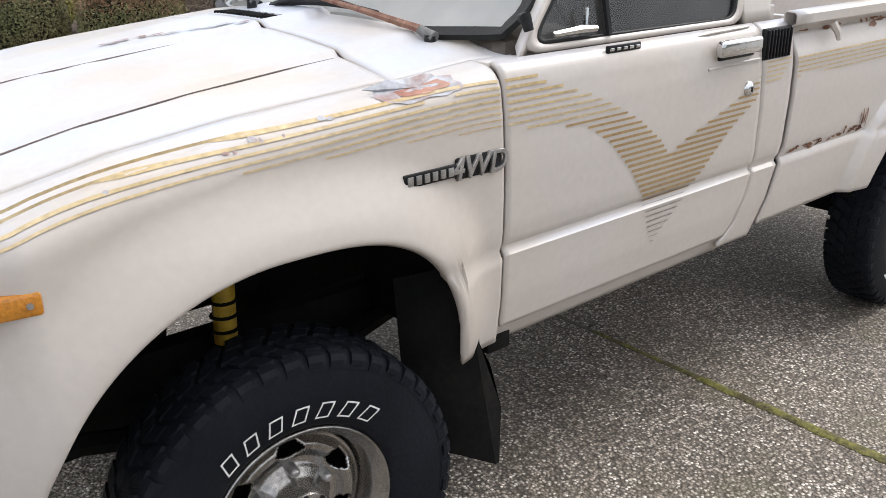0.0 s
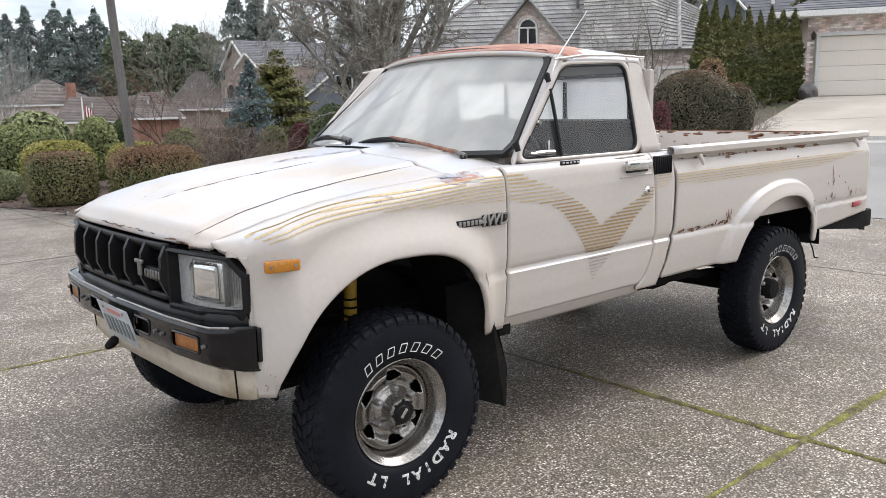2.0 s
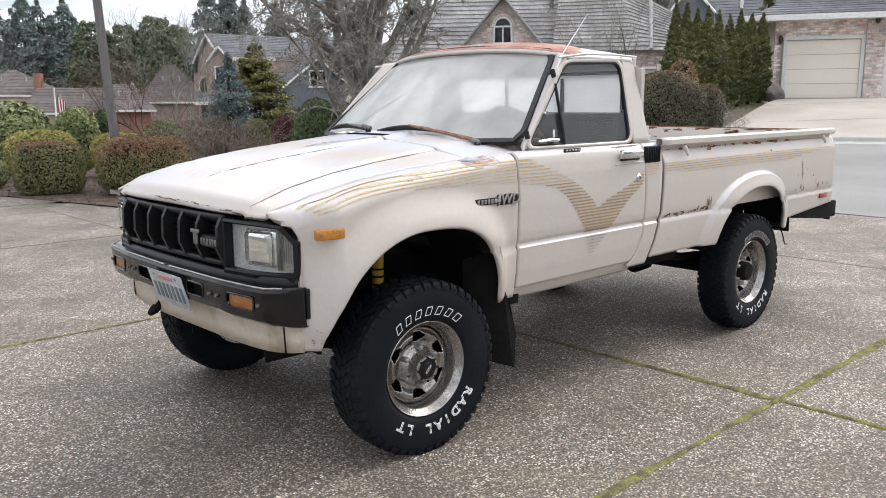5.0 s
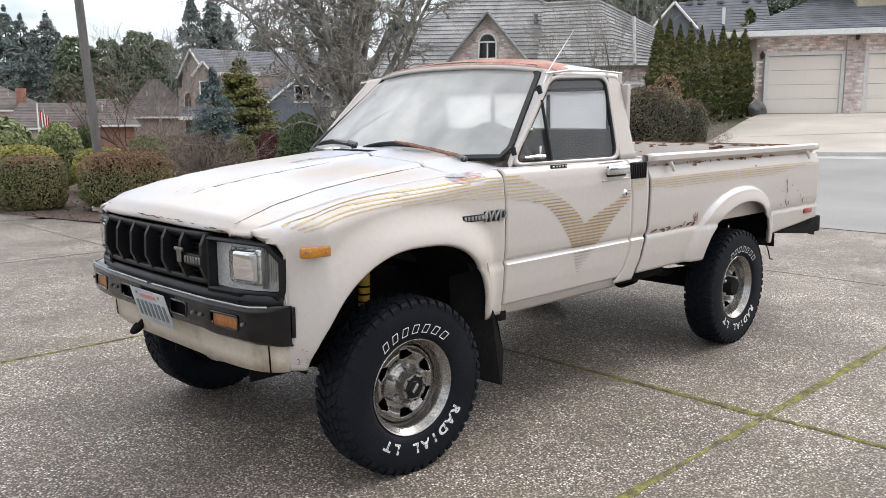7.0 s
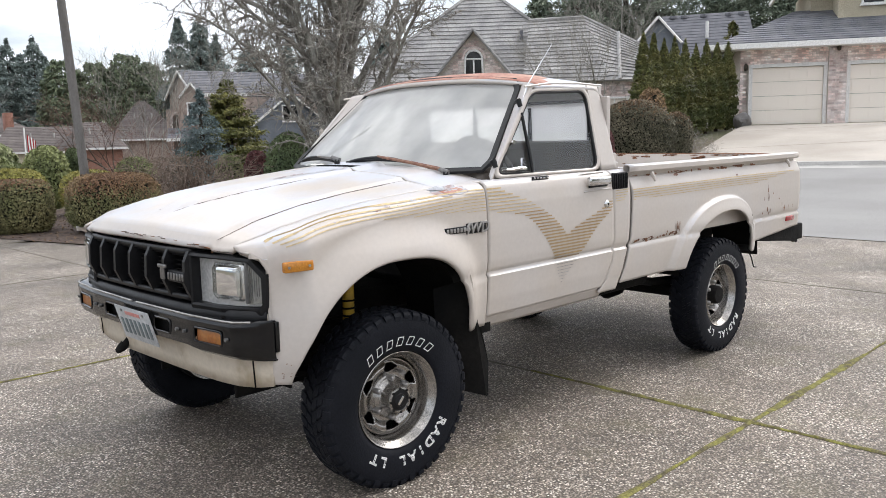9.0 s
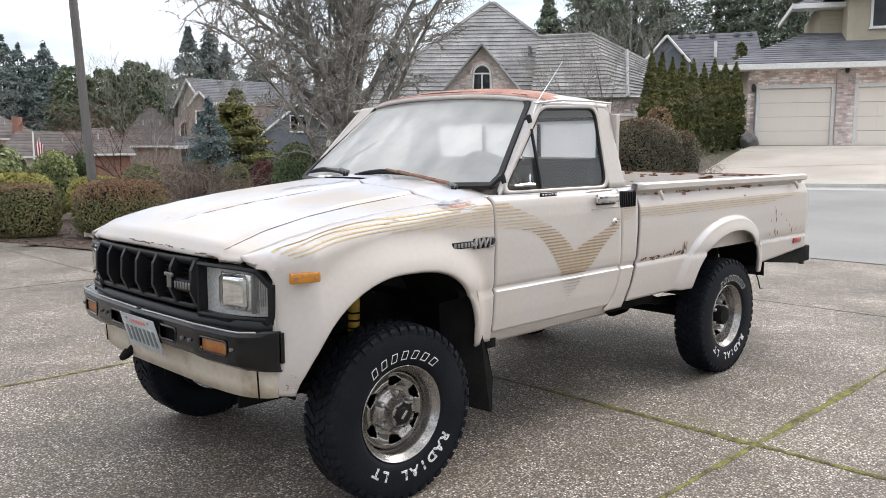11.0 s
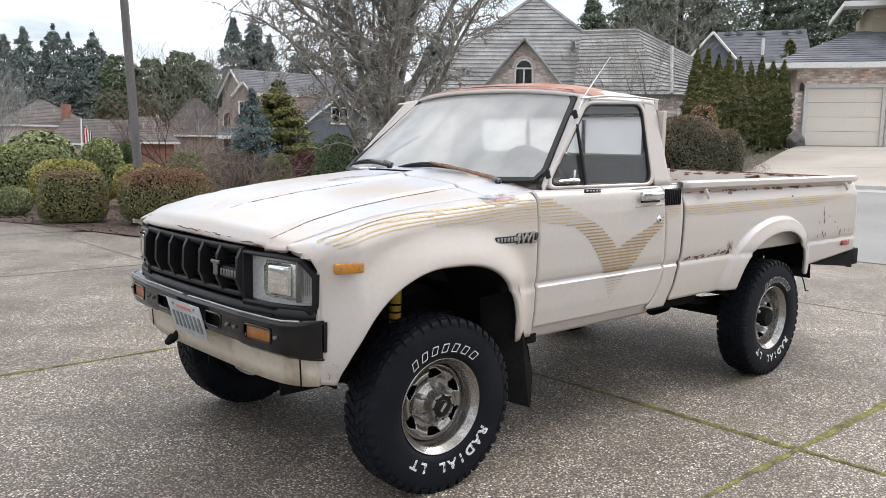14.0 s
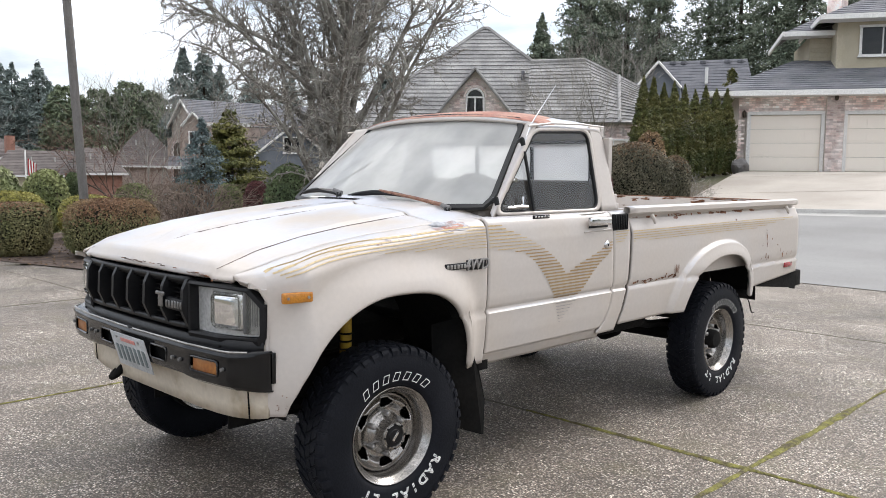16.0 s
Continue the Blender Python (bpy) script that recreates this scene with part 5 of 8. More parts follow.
# arched window
aw = []
for k in range(13):
    a = math.pi * k / 12
    aw.append((0.38 * math.cos(a), 4.62 + 0.38 * math.sin(a)))
wl2 = [hp(x, 0.05, z) for x, z in aw] + [hp(-0.40, 0.05, 3.90), hp(0.40, 0.05, 3.90)]
wnd = mesh_object("arched_window", [Vector(p) for p in wl2], [tuple(range(len(wl2)))], M_PANE, bh, label="arched window with white frame")
tube("window_frame", [hp(0.40, 0.07, 3.90)] + [hp(x, 0.07, z) for x, z in aw] + [hp(-0.40, 0.07, 3.90), hp(0.40, 0.07, 3.90)], 0.05, M_TRIM_WHITE, wnd, 6)
tube("mullion", [hp(0, 0.07, 3.90), hp(0, 0.07, 4.62)], 0.04, M_TRIM_WHITE, wnd, 6)
tube("transom", [hp(-0.4, 0.07, 4.62), hp(0.4, 0.07, 4.62)], 0.04, M_TRIM_WHITE, wnd, 6)
tube("brick_arch", [hp(x * 1.32, 0.03, 4.62 + (z - 4.62) * 1.32) for x, z in aw], 0.07, M_BRICK, bh, 6)
for s in (-1, 1):
    roof_slope(bh, hp(s * 2.0, 0.35, foot_z - 0.42), hp(s * 2.0, -5.0, foot_z - 0.42), hp(0, -5.0, tip_z), hp(0, 0.35, tip_z), 12, M_ROOF_TILE, 0.05)
    tube("verge", [hp(s * 2.03, 0.36, foot_z - 0.43), hp(0, 0.36, tip_z + 0.02)], 0.07, M_ROOF_TILE, bh, 6)
# main hipped roof and its lower right wing
PK = 8.85
roof_slope(bh, hp(-7.2, -2.2, 3.0), hp(7.3, -2.2, 3.0), hp(0.35, -7.2, PK), hp(0.05, -7.2, PK), 27, M_ROOF_TILE, 0.06)
roof_slope(bh, hp(7.3, -2.2, 3.0), hp(7.3, -14, 3.0), hp(0.35, -8.0, PK), hp(0.35, -7.2, PK), 27, M_ROOF_TILE, 0.06)
roof_slope(bh, hp(-7.2, -14, 3.0), hp(-7.2, -2.2, 3.0), hp(0.05, -7.2, PK), hp(0.05, -8.0, PK), 27, M_ROOF_TILE, 0.06)
tube("hip_ridge", [hp(7.3, -2.2, 3.05), hp(0.35, -7.2, PK + 0.05)], 0.11, M_ROOF_TILE, bh, 6)
tube("hip_ridge", [hp(-7.2, -2.2, 3.05), hp(0.05, -7.2, PK + 0.05)], 0.11, M_ROOF_TILE, bh, 6)
tube("ridge", [hp(0.05, -7.2, PK + 0.05), hp(0.35, -7.2, PK + 0.05)], 0.11, M_ROOF_TILE, bh, 6)
roof_slope(bh, hp(2.2, -0.8, 3.55), hp(6.2, -0.8, 3.55), hp(5.3, -4.6, 6.84), hp(2.6, -4.6, 6.75), 17, M_ROOF_TILE, 0.06)
roof_slope(bh, hp(6.2, -0.8, 3.55), hp(8.15, -0.8, 3.55), hp(8.4, -4.0, 5.2), hp(5.3, -4.6, 6.84), 15, M_ROOF_TILE, 0.06)
roof_slope(bh, hp(8.15, -0.8, 3.55), hp(8.6, -9, 3.55), hp(5.4, -6.4, 6.8), hp(8.4, -4.0, 5.2), 15, M_ROOF_TILE, 0.06)
tube("hip_ridge", [hp(8.4, -4.0, 5.22), hp(5.3, -4.6, 6.88)], 0.10, M_ROOF_TILE, bh, 6)
tube("hip_ridge", [hp(6.6, -0.8, 3.6), hp(6.9, -3.9, 6.02)], 0.09, M_ROOF_TILE, bh, 6)
tube("ridge", [hp(2.6, -4.6, 6.8), hp(5.3, -4.6, 6.88)], 0.11, M_ROOF_TILE, bh, 6)
tube("roof_vent", [hp(2.2, -4.6, 5.9), hp(2.2, -4.6, 6.35)], 0.09, M_ROOF_DARK, bh, 8)
bm = bmesh.new()
hm = Matrix((hr, ho, Vector((0, 0, 1)))).transposed().to_4x4()
add_box(bm, hc + hr * 5.1 + ho * -5.0 + Vector((0, 0, 1.3)), (5.8, 7.6, 4.5), 0, hm)
add_box(bm, hc + hr * -2.0 + ho * -8.0 + Vector((0, 0, 1.1)), (11.6, 11, 4.4), 0, hm)
part("wall", bm, M_MORTAR, bh)
w_l, w_r = hp(2.2, -1.19, 0)[:2], hp(8.0, -1.19, 0)[:2]
bricks_on(bh, w_l, w_r, 0.6, 3.5, [(3.6, 4.8, 1.4, 2.8)])
window(bh, w_l, w_r, 3.6, 4.8, 1.4, 2.8)

# dark-grey sided house down the slope, with a brick gable
ghs = thing("grey_house", "slate-grey sided house with a brick gable and dark roof", "house")
kc = Vector((*at_b(58.0, 58.0), 0))
kr = Vector((math.sin(radians(58)), -math.cos(radians(58)), 0))
ko = Vector((-math.cos(radians(58)), -math.sin(radians(58)), 0))


def kp(s, off, z):
    v3 = kc + kr * s + ko * off
    return (v3.x, v3.y, z)


def turned(s0, off0, turn):
    """A wall frame whose left end stands at (s0, off0), turned by some degrees to the right."""
    r = kr * math.cos(radians(turn)) - ko * math.sin(radians(turn))
    o = ko * math.cos(radians(turn)) + kr * math.sin(radians(turn))

    def f(s, off, z):
        v3 = kc + kr * s0 + ko * off0 + r * s + o * off
        return (v3.x, v3.y, z)
    return f


def gable_block(parent, s0, s1, off, back, z0, zf, zt, wall_m, roof_m, pt, courses=14, over=0.35, wins=(), boards=False, label="", gwin=None):
    mid = (s0 + s1) / 2
    wall_box("wall", pt(s0, off, 0)[:2], pt(s1, off, 0)[:2], z0, zf, 0.25, wall_m, parent, wins, label)
    rise = (zt - zf) / ((s1 - s0) / 2)

    def top(s):
        return zt - abs(s - mid) * rise
    polys = [[(s0, zf), (s1, zf), (mid, zt)]]
    if gwin:
        a0, a1, b0, b1 = s0 + gwin[0], s0 + gwin[1], gwin[2], gwin[3]
        polys = [[(s0, zf), (a0, zf), (a0, top(a0))], [(a1, zf), (s1, zf), (a1, top(a1))], [(a0, zf), (a1, zf), (a1, b0), (a0, b0)],
                 [(a0, b1), (a1, b1), (a1, top(a1))] + ([(mid, zt)] if a0 < mid < a1 else []) + [(a0, top(a0))]]
    gv, gf = [], []
    for poly in polys:
        n, k = len(poly), len(gv)
        gv += [pt(s, off, z) for s, z in poly] + [pt(s, off - 0.25, z) for s, z in poly]
        gf += [tuple(range(k, k + n)), tuple(range(k + 2 * n - 1, k + n - 1, -1))] + [(k + i, k + n + i, k + n + (i + 1) % n, k + (i + 1) % n) for i in range(n)]
    mesh_object("gable", gv, gf, wall_m, parent)
    if gwin:
        window(parent, pt(s0, off, 0)[:2], pt(s1, off, 0)[:2], *gwin, bars=1)
    for sd in (s0, s1):
        a, b = pt(sd, off, 0)[:2], pt(sd, off - back, 0)[:2]
        if sd == s0:
            a, b = b, a
        wall_box("wall", b, a, z0, zf, 0.25, wall_m, parent)
    slope = (zt - zf) / ((s1 - s0) / 2)
    for sgn, se in ((-1, s0 - over), (1, s1 + over)):
        ze = zf - over * slope
        roof_slope(parent, pt(se, off + over, ze), pt(se, off - back, ze), pt(mid, off - back, zt + 0.04), pt(mid, off + over, zt + 0.04), courses, roof_m)
        tube("barge_board", [pt(se, off + over + 0.02, ze - 0.06), pt(mid, off + over + 0.02, zt - 0.04)], 0.08, M_TRIM_WHITE, parent, 4)
    if boards:
        n = int((zt - z0) / 0.18)
        for k in range(n):
            z = z0 + 0.18 * k
            a, b = s0, s1
            if z > zf:
                a, b = s0 + (z - zf) / slope, s1 - (z - zf) / slope
            hole = gwin or (wins[0] if wins else None)
            for (aa, bb) in ([(a, b)] if not hole or not (hole[2] - 0.15 < z < hole[3]) else [(a, s0 + hole[0] - 0.08), (s0 + hole[1] + 0.08, b)]):
                if bb - aa > 0.2:
                    q4 = [pt(aa, off + 0.035, z), pt(bb, off + 0.035, z), pt(bb, off + 0.008, z + 0.18), pt(aa, off + 0.008, z + 0.18), pt(aa, off, z), pt(bb, off, z)]
                    mesh_object("siding_board", q4, [(0, 1, 2, 3), (4, 5, 1, 0)], wall_m, parent)
    for w in wins:
        window(parent, pt(s0, off, 0)[:2], pt(s1, off, 0)[:2], *w, bars=1)


main_f = turned(-5.0, -4.0, -64)
gable_block(ghs, 0.0, 4.45, 0.0, 13, -3.0, 4.40, 5.98, M_BRICK_TAN, M_ROOF_DARK, main_f, 15, 0.3)
side_f = turned(0.55, 0.6, 26)
gable_block(ghs, 0.0, 5.5, 0.0, 9, -3.0, 2.38, 4.35, M_SIDING_GREY, M_ROOF_DARK, side_f, 15, 0.3, (), True, gwin=(2.2, 3.5, 2.42, 3.5))
gable_block(ghs, -3.95, -2.75, 0.9, 3, -3.0, 4.25, 5.0, M_BRICK_TAN, M_ROOF_DARK, kp, 6, 0.15, [(0.35, 0.95, 2.7, 3.7)])
arch = [(-4.35 + 0.35 * math.cos(math.pi * k / 8), 2.6 + 0.45 * math.sin(math.pi * k / 8)) for k in range(9)]
# The entry's shadow is a flat dark face filling the arch.
mesh_object("entry_arch", [kp(x, 0.55, z) for x, z in arch] + [kp(-4.7, 0.55, 0.4), kp(-4.0, 0.55, 0.4)], [tuple(range(11))], M_VINYL_AND_SHADE, ghs, label="shadowed arched entry")
tube("arch_ring", [kp(-4.0, 0.58, 0.4)] + [kp(x, 0.58, z) for x, z in arch] + [kp(-4.7, 0.58, 0.4)], 0.09, M_BRICK, ghs, 6)
wall_box("entry_wall", kp(-5.0, 0.5, 0)[:2], kp(-2.0, 0.5, 0)[:2], -3.0, 3.3, 0.25, M_BRICK_TAN, ghs)
roof_slope(ghs, kp(-4.9, 2.2, 1.4), kp(-1.6, 2.2, 1.4), kp(-1.6, 0.6, 2.1), kp(-4.9, 0.6, 2.1), 7, M_ROOF_DARK)
bm = bmesh.new()
km = Matrix((kr, ko, Vector((0, 0, 1)))).transposed().to_4x4()
add_box(bm, kc + kr * -3.25 + ko * 2.22 + Vector((0, 0, 1.34)), (3.4, 0.1, 0.2), 0, km)
part("porch_fascia", bm, M_TRIM_WHITE, ghs, "white porch fascia board")
bm = bmesh.new()
add_box(bm, kc + kr * -1.4 + ko * 0.45 + Vector((0, 0, 4.22)), (3.4, 0.12, 0.22), 0, km)
part("eave_fascia", bm, M_TRIM_WHITE, ghs, "white eave fascia board")

# low hipped houses further down the hill
def hip_house(name, label, b, d, width, depth, z0, zf, zt, turn, roof_m, wall_m, ridge=0.4, courses=13):
    c = Vector((*at_b(b, d), 0))
    a = radians(b + 90 + turn)
    r = Vector((-math.cos(a), -math.sin(a), 0))
    o = Vector((r.y, -r.x, 0))
    if o.dot(Vector((E0[0] - c.x, E0[1] - c.y, 0))) < 0:
        r, o = -r, -o

    def pt(s, off, z):
        v3 = c + r * s + o * off
        return (v3.x, v3.y, z)
    h = thing(name, label, "house")
    w, q = width / 2, depth / 2
    bm = bmesh.new()
    add_box(bm, c + Vector((0, 0, (z0 + zf) / 2)), (width - 0.8, depth - 0.8, zf - z0), 0, Matrix((r, o, Vector((0, 0, 1)))).transposed().to_4x4())
    part("wall", bm, wall_m, h)
    k = w * ridge
    roof_slope(h, pt(-w, q, zf), pt(w, q, zf), pt(k, 0, zt), pt(-k, 0, zt), courses, roof_m)
    roof_slope(h, pt(w, q, zf), pt(w, -q, zf), pt(k, 0, zt), pt(k, 0.0, zt), courses, roof_m)
    roof_slope(h, pt(-w, -q, zf), pt(-w, q, zf), pt(-k, 0, zt), pt(-k, 0, zt), courses, roof_m)
    bm = bmesh.new()
    add_box(bm, Vector(pt(0, q, zf - 0.06)), (width, 0.08, 0.16), 0, Matrix((r, o, Vector((0, 0, 1)))).transposed().to_4x4())
    part("gutter", bm, M_TRIM_WHITE, h)
    for s in (-0.25, 0.2):
        tube("roof_vent", [pt(s * w, q * 0.45, zf + (zt - zf) * 0.55), pt(s * w, q * 0.45, zf + (zt - zf) * 0.55 + 0.45)], 0.07, M_KERB, h, 6)
    return h, pt


h1, pt1 = hip_house("hipped_house", "house with a wide brown shingle hip roof", 73.5, 96, 9.6, 9, -6, 2.2, up_to(96, 2.05), 4, M_ROOF_BROWN, M_BRICK, 0.06, 18)
chim = Vector((*at_b(72.15, 92), 0))
box_part("chimney", (chim.x, chim.y, up_to(92, 1.2)), (0.75, 0.75, 2.1), M_BRICK_RED, h1, 0.02, "red brick chimney")
h2, pt2 = hip_house("hipped_house", "low house with a long brown shingle roof", 70.2, 86, 8.6, 7, -6, up_to(83, -0.55), up_to(86, 0.98), -4, M_ROOF_BROWN, M_SIDING_BEIGE, 0.72, 16)
h3, pt3 = hip_house("hipped_house", "house with a brown roof seen over its neighbours", 68.6, 104, 5.4, 6, -6, up_to(104, 0.7), up_to(104, 1.75), 10, M_ROOF_BROWN, M_BRICK_TAN, 0.2)
h4, pt4 = hip_house("hipped_house", "red brick house with a brown shingle roof", 67.5, 72, 4.0, 5, -6, up_to(70, -0.40), up_to(72, 1.22), 16, M_ROOF_BROWN, M_BRICK_RED, 0.42, 15)
h5, pt5 = hip_house("hipped_house", "house with a dark brown hip roof", 64.4, 84, 6.6, 7, -6, up_to(81, 0.1), up_to(84, 2.5), 4, M_ROOF_BROWN, M_BRICK_TAN, 0.12, 18)
h6, pt6 = hip_house("hipped_house", "far house with a brown hip roof", 77.6, 104, 8, 8, -7, up_to(102, 0.2), up_to(104, 1.2), 0, M_ROOF_BROWN, M_BRICK, 0.4)
gable_block(h3, 2.1, 3.3, 3.2, 3.0, 1.6, up_to(100, 0.9), up_to(100, 1.35), M_TRIM_WHITE, M_ROOF_BROWN, pt3, 6, 0.2)
# flag on its pole
fp = at_b(71.35, 40.0)
flag = thing("flagpole", "white flagpole with a limp red and white flag", "flag", at=(fp[0], fp[1], land(*fp)))
ftop = up_to(40, 0.98) - land(*fp)
tube("pole", [(0, 0, -0.2), (0, 0, ftop)], [0.05, 0.03], M_TRIM_WHITE, flag, 8)
for k in range(7):
    v, f = grid_data(2, 6, lambda u, v2: (0.10 + 0.05 * k + 0.05 * u, 0.04 * math.sin(6 * v2 + k), ftop - 0.35 - 0.04 * k - 1.15 * v2))
    mesh_object("flag_stripe", v, f, M_RED if k % 2 == 0 else M_TRIM_WHITE, flag, smooth=True)

# house beyond the arborvitae: white gable and dark roof
fh = thing("far_house", "house with a white-edged gable and dark grey roof", "house")
fc = Vector((*at_b(28.2, 52.0), 0))
fr = Vector((math.sin(radians(28)), -math.cos(radians(28)), 0))
fo = Vector((-math.cos(radians(28)), -math.sin(radians(28)), 0))


def fpt(s, off, z):
    v3 = fc + fr * s + fo * off
    return (v3.x, v3.y, z)


gable_block(fh, -2.95, -0.85, 0.0, 8, 1.0, 6.72, 7.92, M_SIDING_GREY, M_ROOF_DARK, fpt, 8, 0.3)
roof_slope(fh, fpt(-1.4, -1.5, 5.3), fpt(3.9, -1.5, 5.3), fpt(3.4, -5.5, 8.65), fpt(-1.9, -5.5, 8.6), 16, M_ROOF_DARK)
roof_slope(fh, fpt(3.9, -1.5, 5.3), fpt(3.9, -9.5, 5.3), fpt(3.4, -5.5, 8.65), fpt(3.4, -5.6, 8.65), 16, M_ROOF_DARK)
bm = bmesh.new()
add_box(bm, fc + fr * 1.2 + fo * -5.5 + Vector((0, 0, 3.1)), (4.9, 7.4, 4.4), 0, Matrix((fr, fo, Vector((0, 0, 1)))).transposed().to_4x4())
part("wall", bm, M_SIDING_GREY, fh)
tube("roof_pipe", [fpt(0.9, -3.4, 6.9), fpt(0.9, -3.4, 7.9)], 0.10, M_TRIM_WHITE, fh, 8)
for s in (-1.2, -0.5, 0.7, 2.2, 3.0):
    box_part("roof_vent", fpt(s, -5.2, 8.45), (0.35, 0.35, 0.2), M_ROOF_DARK, fh, 0.03)
# ---- the pickup truck: x runs from its nose (-) to its tail (+), the driver's side faces -y ----
truck = thing("pickup_truck", "sun-faded cream four-wheel-drive pickup with gold side stripes, parked on the drive", "pickup truck")
HUB_X, WB, HUB_Z, TYRE_R = 0.026, 2.61, 0.336, 0.341
SILL, BELT, DOOR_F, DOOR_R, CAB_R = 0.552, 1.135, 0.522, 1.452, 1.592
BED_F, BED_R = 1.606, 3.715


def half_width(z):
    """Half-width of the body sides, with the pressed groove low on the panels."""
    return polyline([(0.50, 0.768), (0.56, 0.779), (0.64, 0.790), (0.728, 0.795), (0.737, 0.798), (0.744, 0.787), (0.757, 0.785), (0.763, 0.792), (0.80, 0.797),
                     (0.92, 0.799), (1.03, 0.795), (1.085, 0.788), (1.112, 0.781), (1.126, 0.769), (1.14, 0.745)], z)


def arch_ratio(x, z, xa, zb, top, af, ar, ef, er):
    a, e = (af, ef) if x < xa else (ar, er)
    u, w = abs(x - xa) / a, max(0.0, z - zb) / (top - zb)
    return (u ** e + w ** e) ** (1 / e)


F_ARCH = (0.0, 0.45, 0.872, 0.428, 0.392, 2.05, 3.0)
R_ARCH = (2.60, 0.50, 0.848, 0.492, 0.335, 2.0, 2.6)


def arch_top(x, p):
    xa, zb, top, af, ar, ef, er = p
    a, e = (af, ef) if x < xa else (ar, er)
    u = abs(x - xa) / a
    return zb + (top - zb) * (1 - u ** e) ** (1 / e) if u < 1 else 0.0


def flare(x, z):
    """How far the wheel-arch flares stand out."""
    d1 = (arch_ratio(x, z, *F_ARCH) - 1) * 0.40
    d2 = (arch_ratio(x, z, *R_ARCH) - 1) * 0.36
    f1 = 0.042 * smooth01(1 - d1 / 0.145) * smooth01((d1 + 0.012) / 0.02)
    f2 = 0.030 * smooth01((0.088 - d2) / 0.014) + 0.016 * smooth01(1.0 - d2 / 0.085)
    f1 *= 1 - 0.8 * smooth01((x - 0.40) / 0.10)
    fade = smooth01((z - 0.50) / 0.08)
    return f1 * (0.5 + 0.5 * fade) if x < 1.3 else f2


def nose_taper(x):
    """The sides draw in towards the nose."""
    return 0.085 * smooth01((-0.36 - x) / 0.13) ** 1.2 + 0.008 * smooth01((-0.1 - x) / 0.4)


def side_y(x, z):
    plain = polyline([(0.50, 0.768), (0.56, 0.779), (0.64, 0.790), (0.80, 0.797)], z) if z < 0.80 else half_width(z)
    g = smooth01((x + 0.1) / 0.3)
    return half_width(z) * g + plain * (1 - g) + flare(x, z) - nose_taper(x)


def shoulder(x):
    return polyline([(-0.60, 0.920), (-0.50, 0.958), (-0.38, 1.007), (-0.2, 1.051), (0.0, 1.080), (0.25, 1.104), (0.53, 1.128)], x)


def hood_centre(x):
    return polyline([(-0.66, 0.992), (-0.55, 1.022), (-0.40, 1.062), (-0.2, 1.099), (0.0, 1.127), (0.2, 1.150), (0.36, 1.166), (0.55, 1.185)], x)


def rib_y(x):
    """Half-width of the raised middle of the bonnet."""
    return polyline([(-0.50, 0.045), (-0.2, 0.10), (0.0, 0.13), (0.25, 0.148)], x)


def hood_z(x, y):
    """Top of bonnet and wings: crowned, with a raised middle rib and a step along the outer creases."""
    s, c, a = shoulder(x), hood_centre(x), abs(y)
    z = s + (c - s) * (1 - (a / 0.74) ** 2.2)
    z += 0.011 * smooth01((0.509 - a) / 0.014)
    z += 0.013 * smooth01((rib_y(x) + 0.012 - a) / 0.022) * smooth01((x + 0.52) / 0.12)
    return z


def mirrored(verts, faces):
    return [(x, -y, z) for x, y, z in verts], [tuple(reversed(f)) for f in faces]


def panel(name, verts, faces, material, parent, label="", thick=0.012, angle=40):
    ob = sharp(mesh_object(name, verts, faces, material, parent, label=label), angle)
    if thick:
        mod = ob.modifiers.new("thickness", "SOLIDIFY")
        mod.thickness, mod.offset = thick, -1
    return ob


def both(name, data, material, parent, label="", thick=0.012, angle=40):
    a = panel(name, *data, material, parent, label, thick, angle)
    b = panel(name, *mirrored(*data), material, parent, label, thick, angle)
    return a, b


# wings: a strip over the top, round the shoulder and down the side to the wheel arch
def gap_y(x):
    """Plan line of the gap between bonnet and wing."""
    return polyline([(-0.56, 0.598), (-0.50, 0.620), (-0.43, 0.640), (-0.35, 0.653), (0.0, 0.676), (0.3, 0.700)], x)


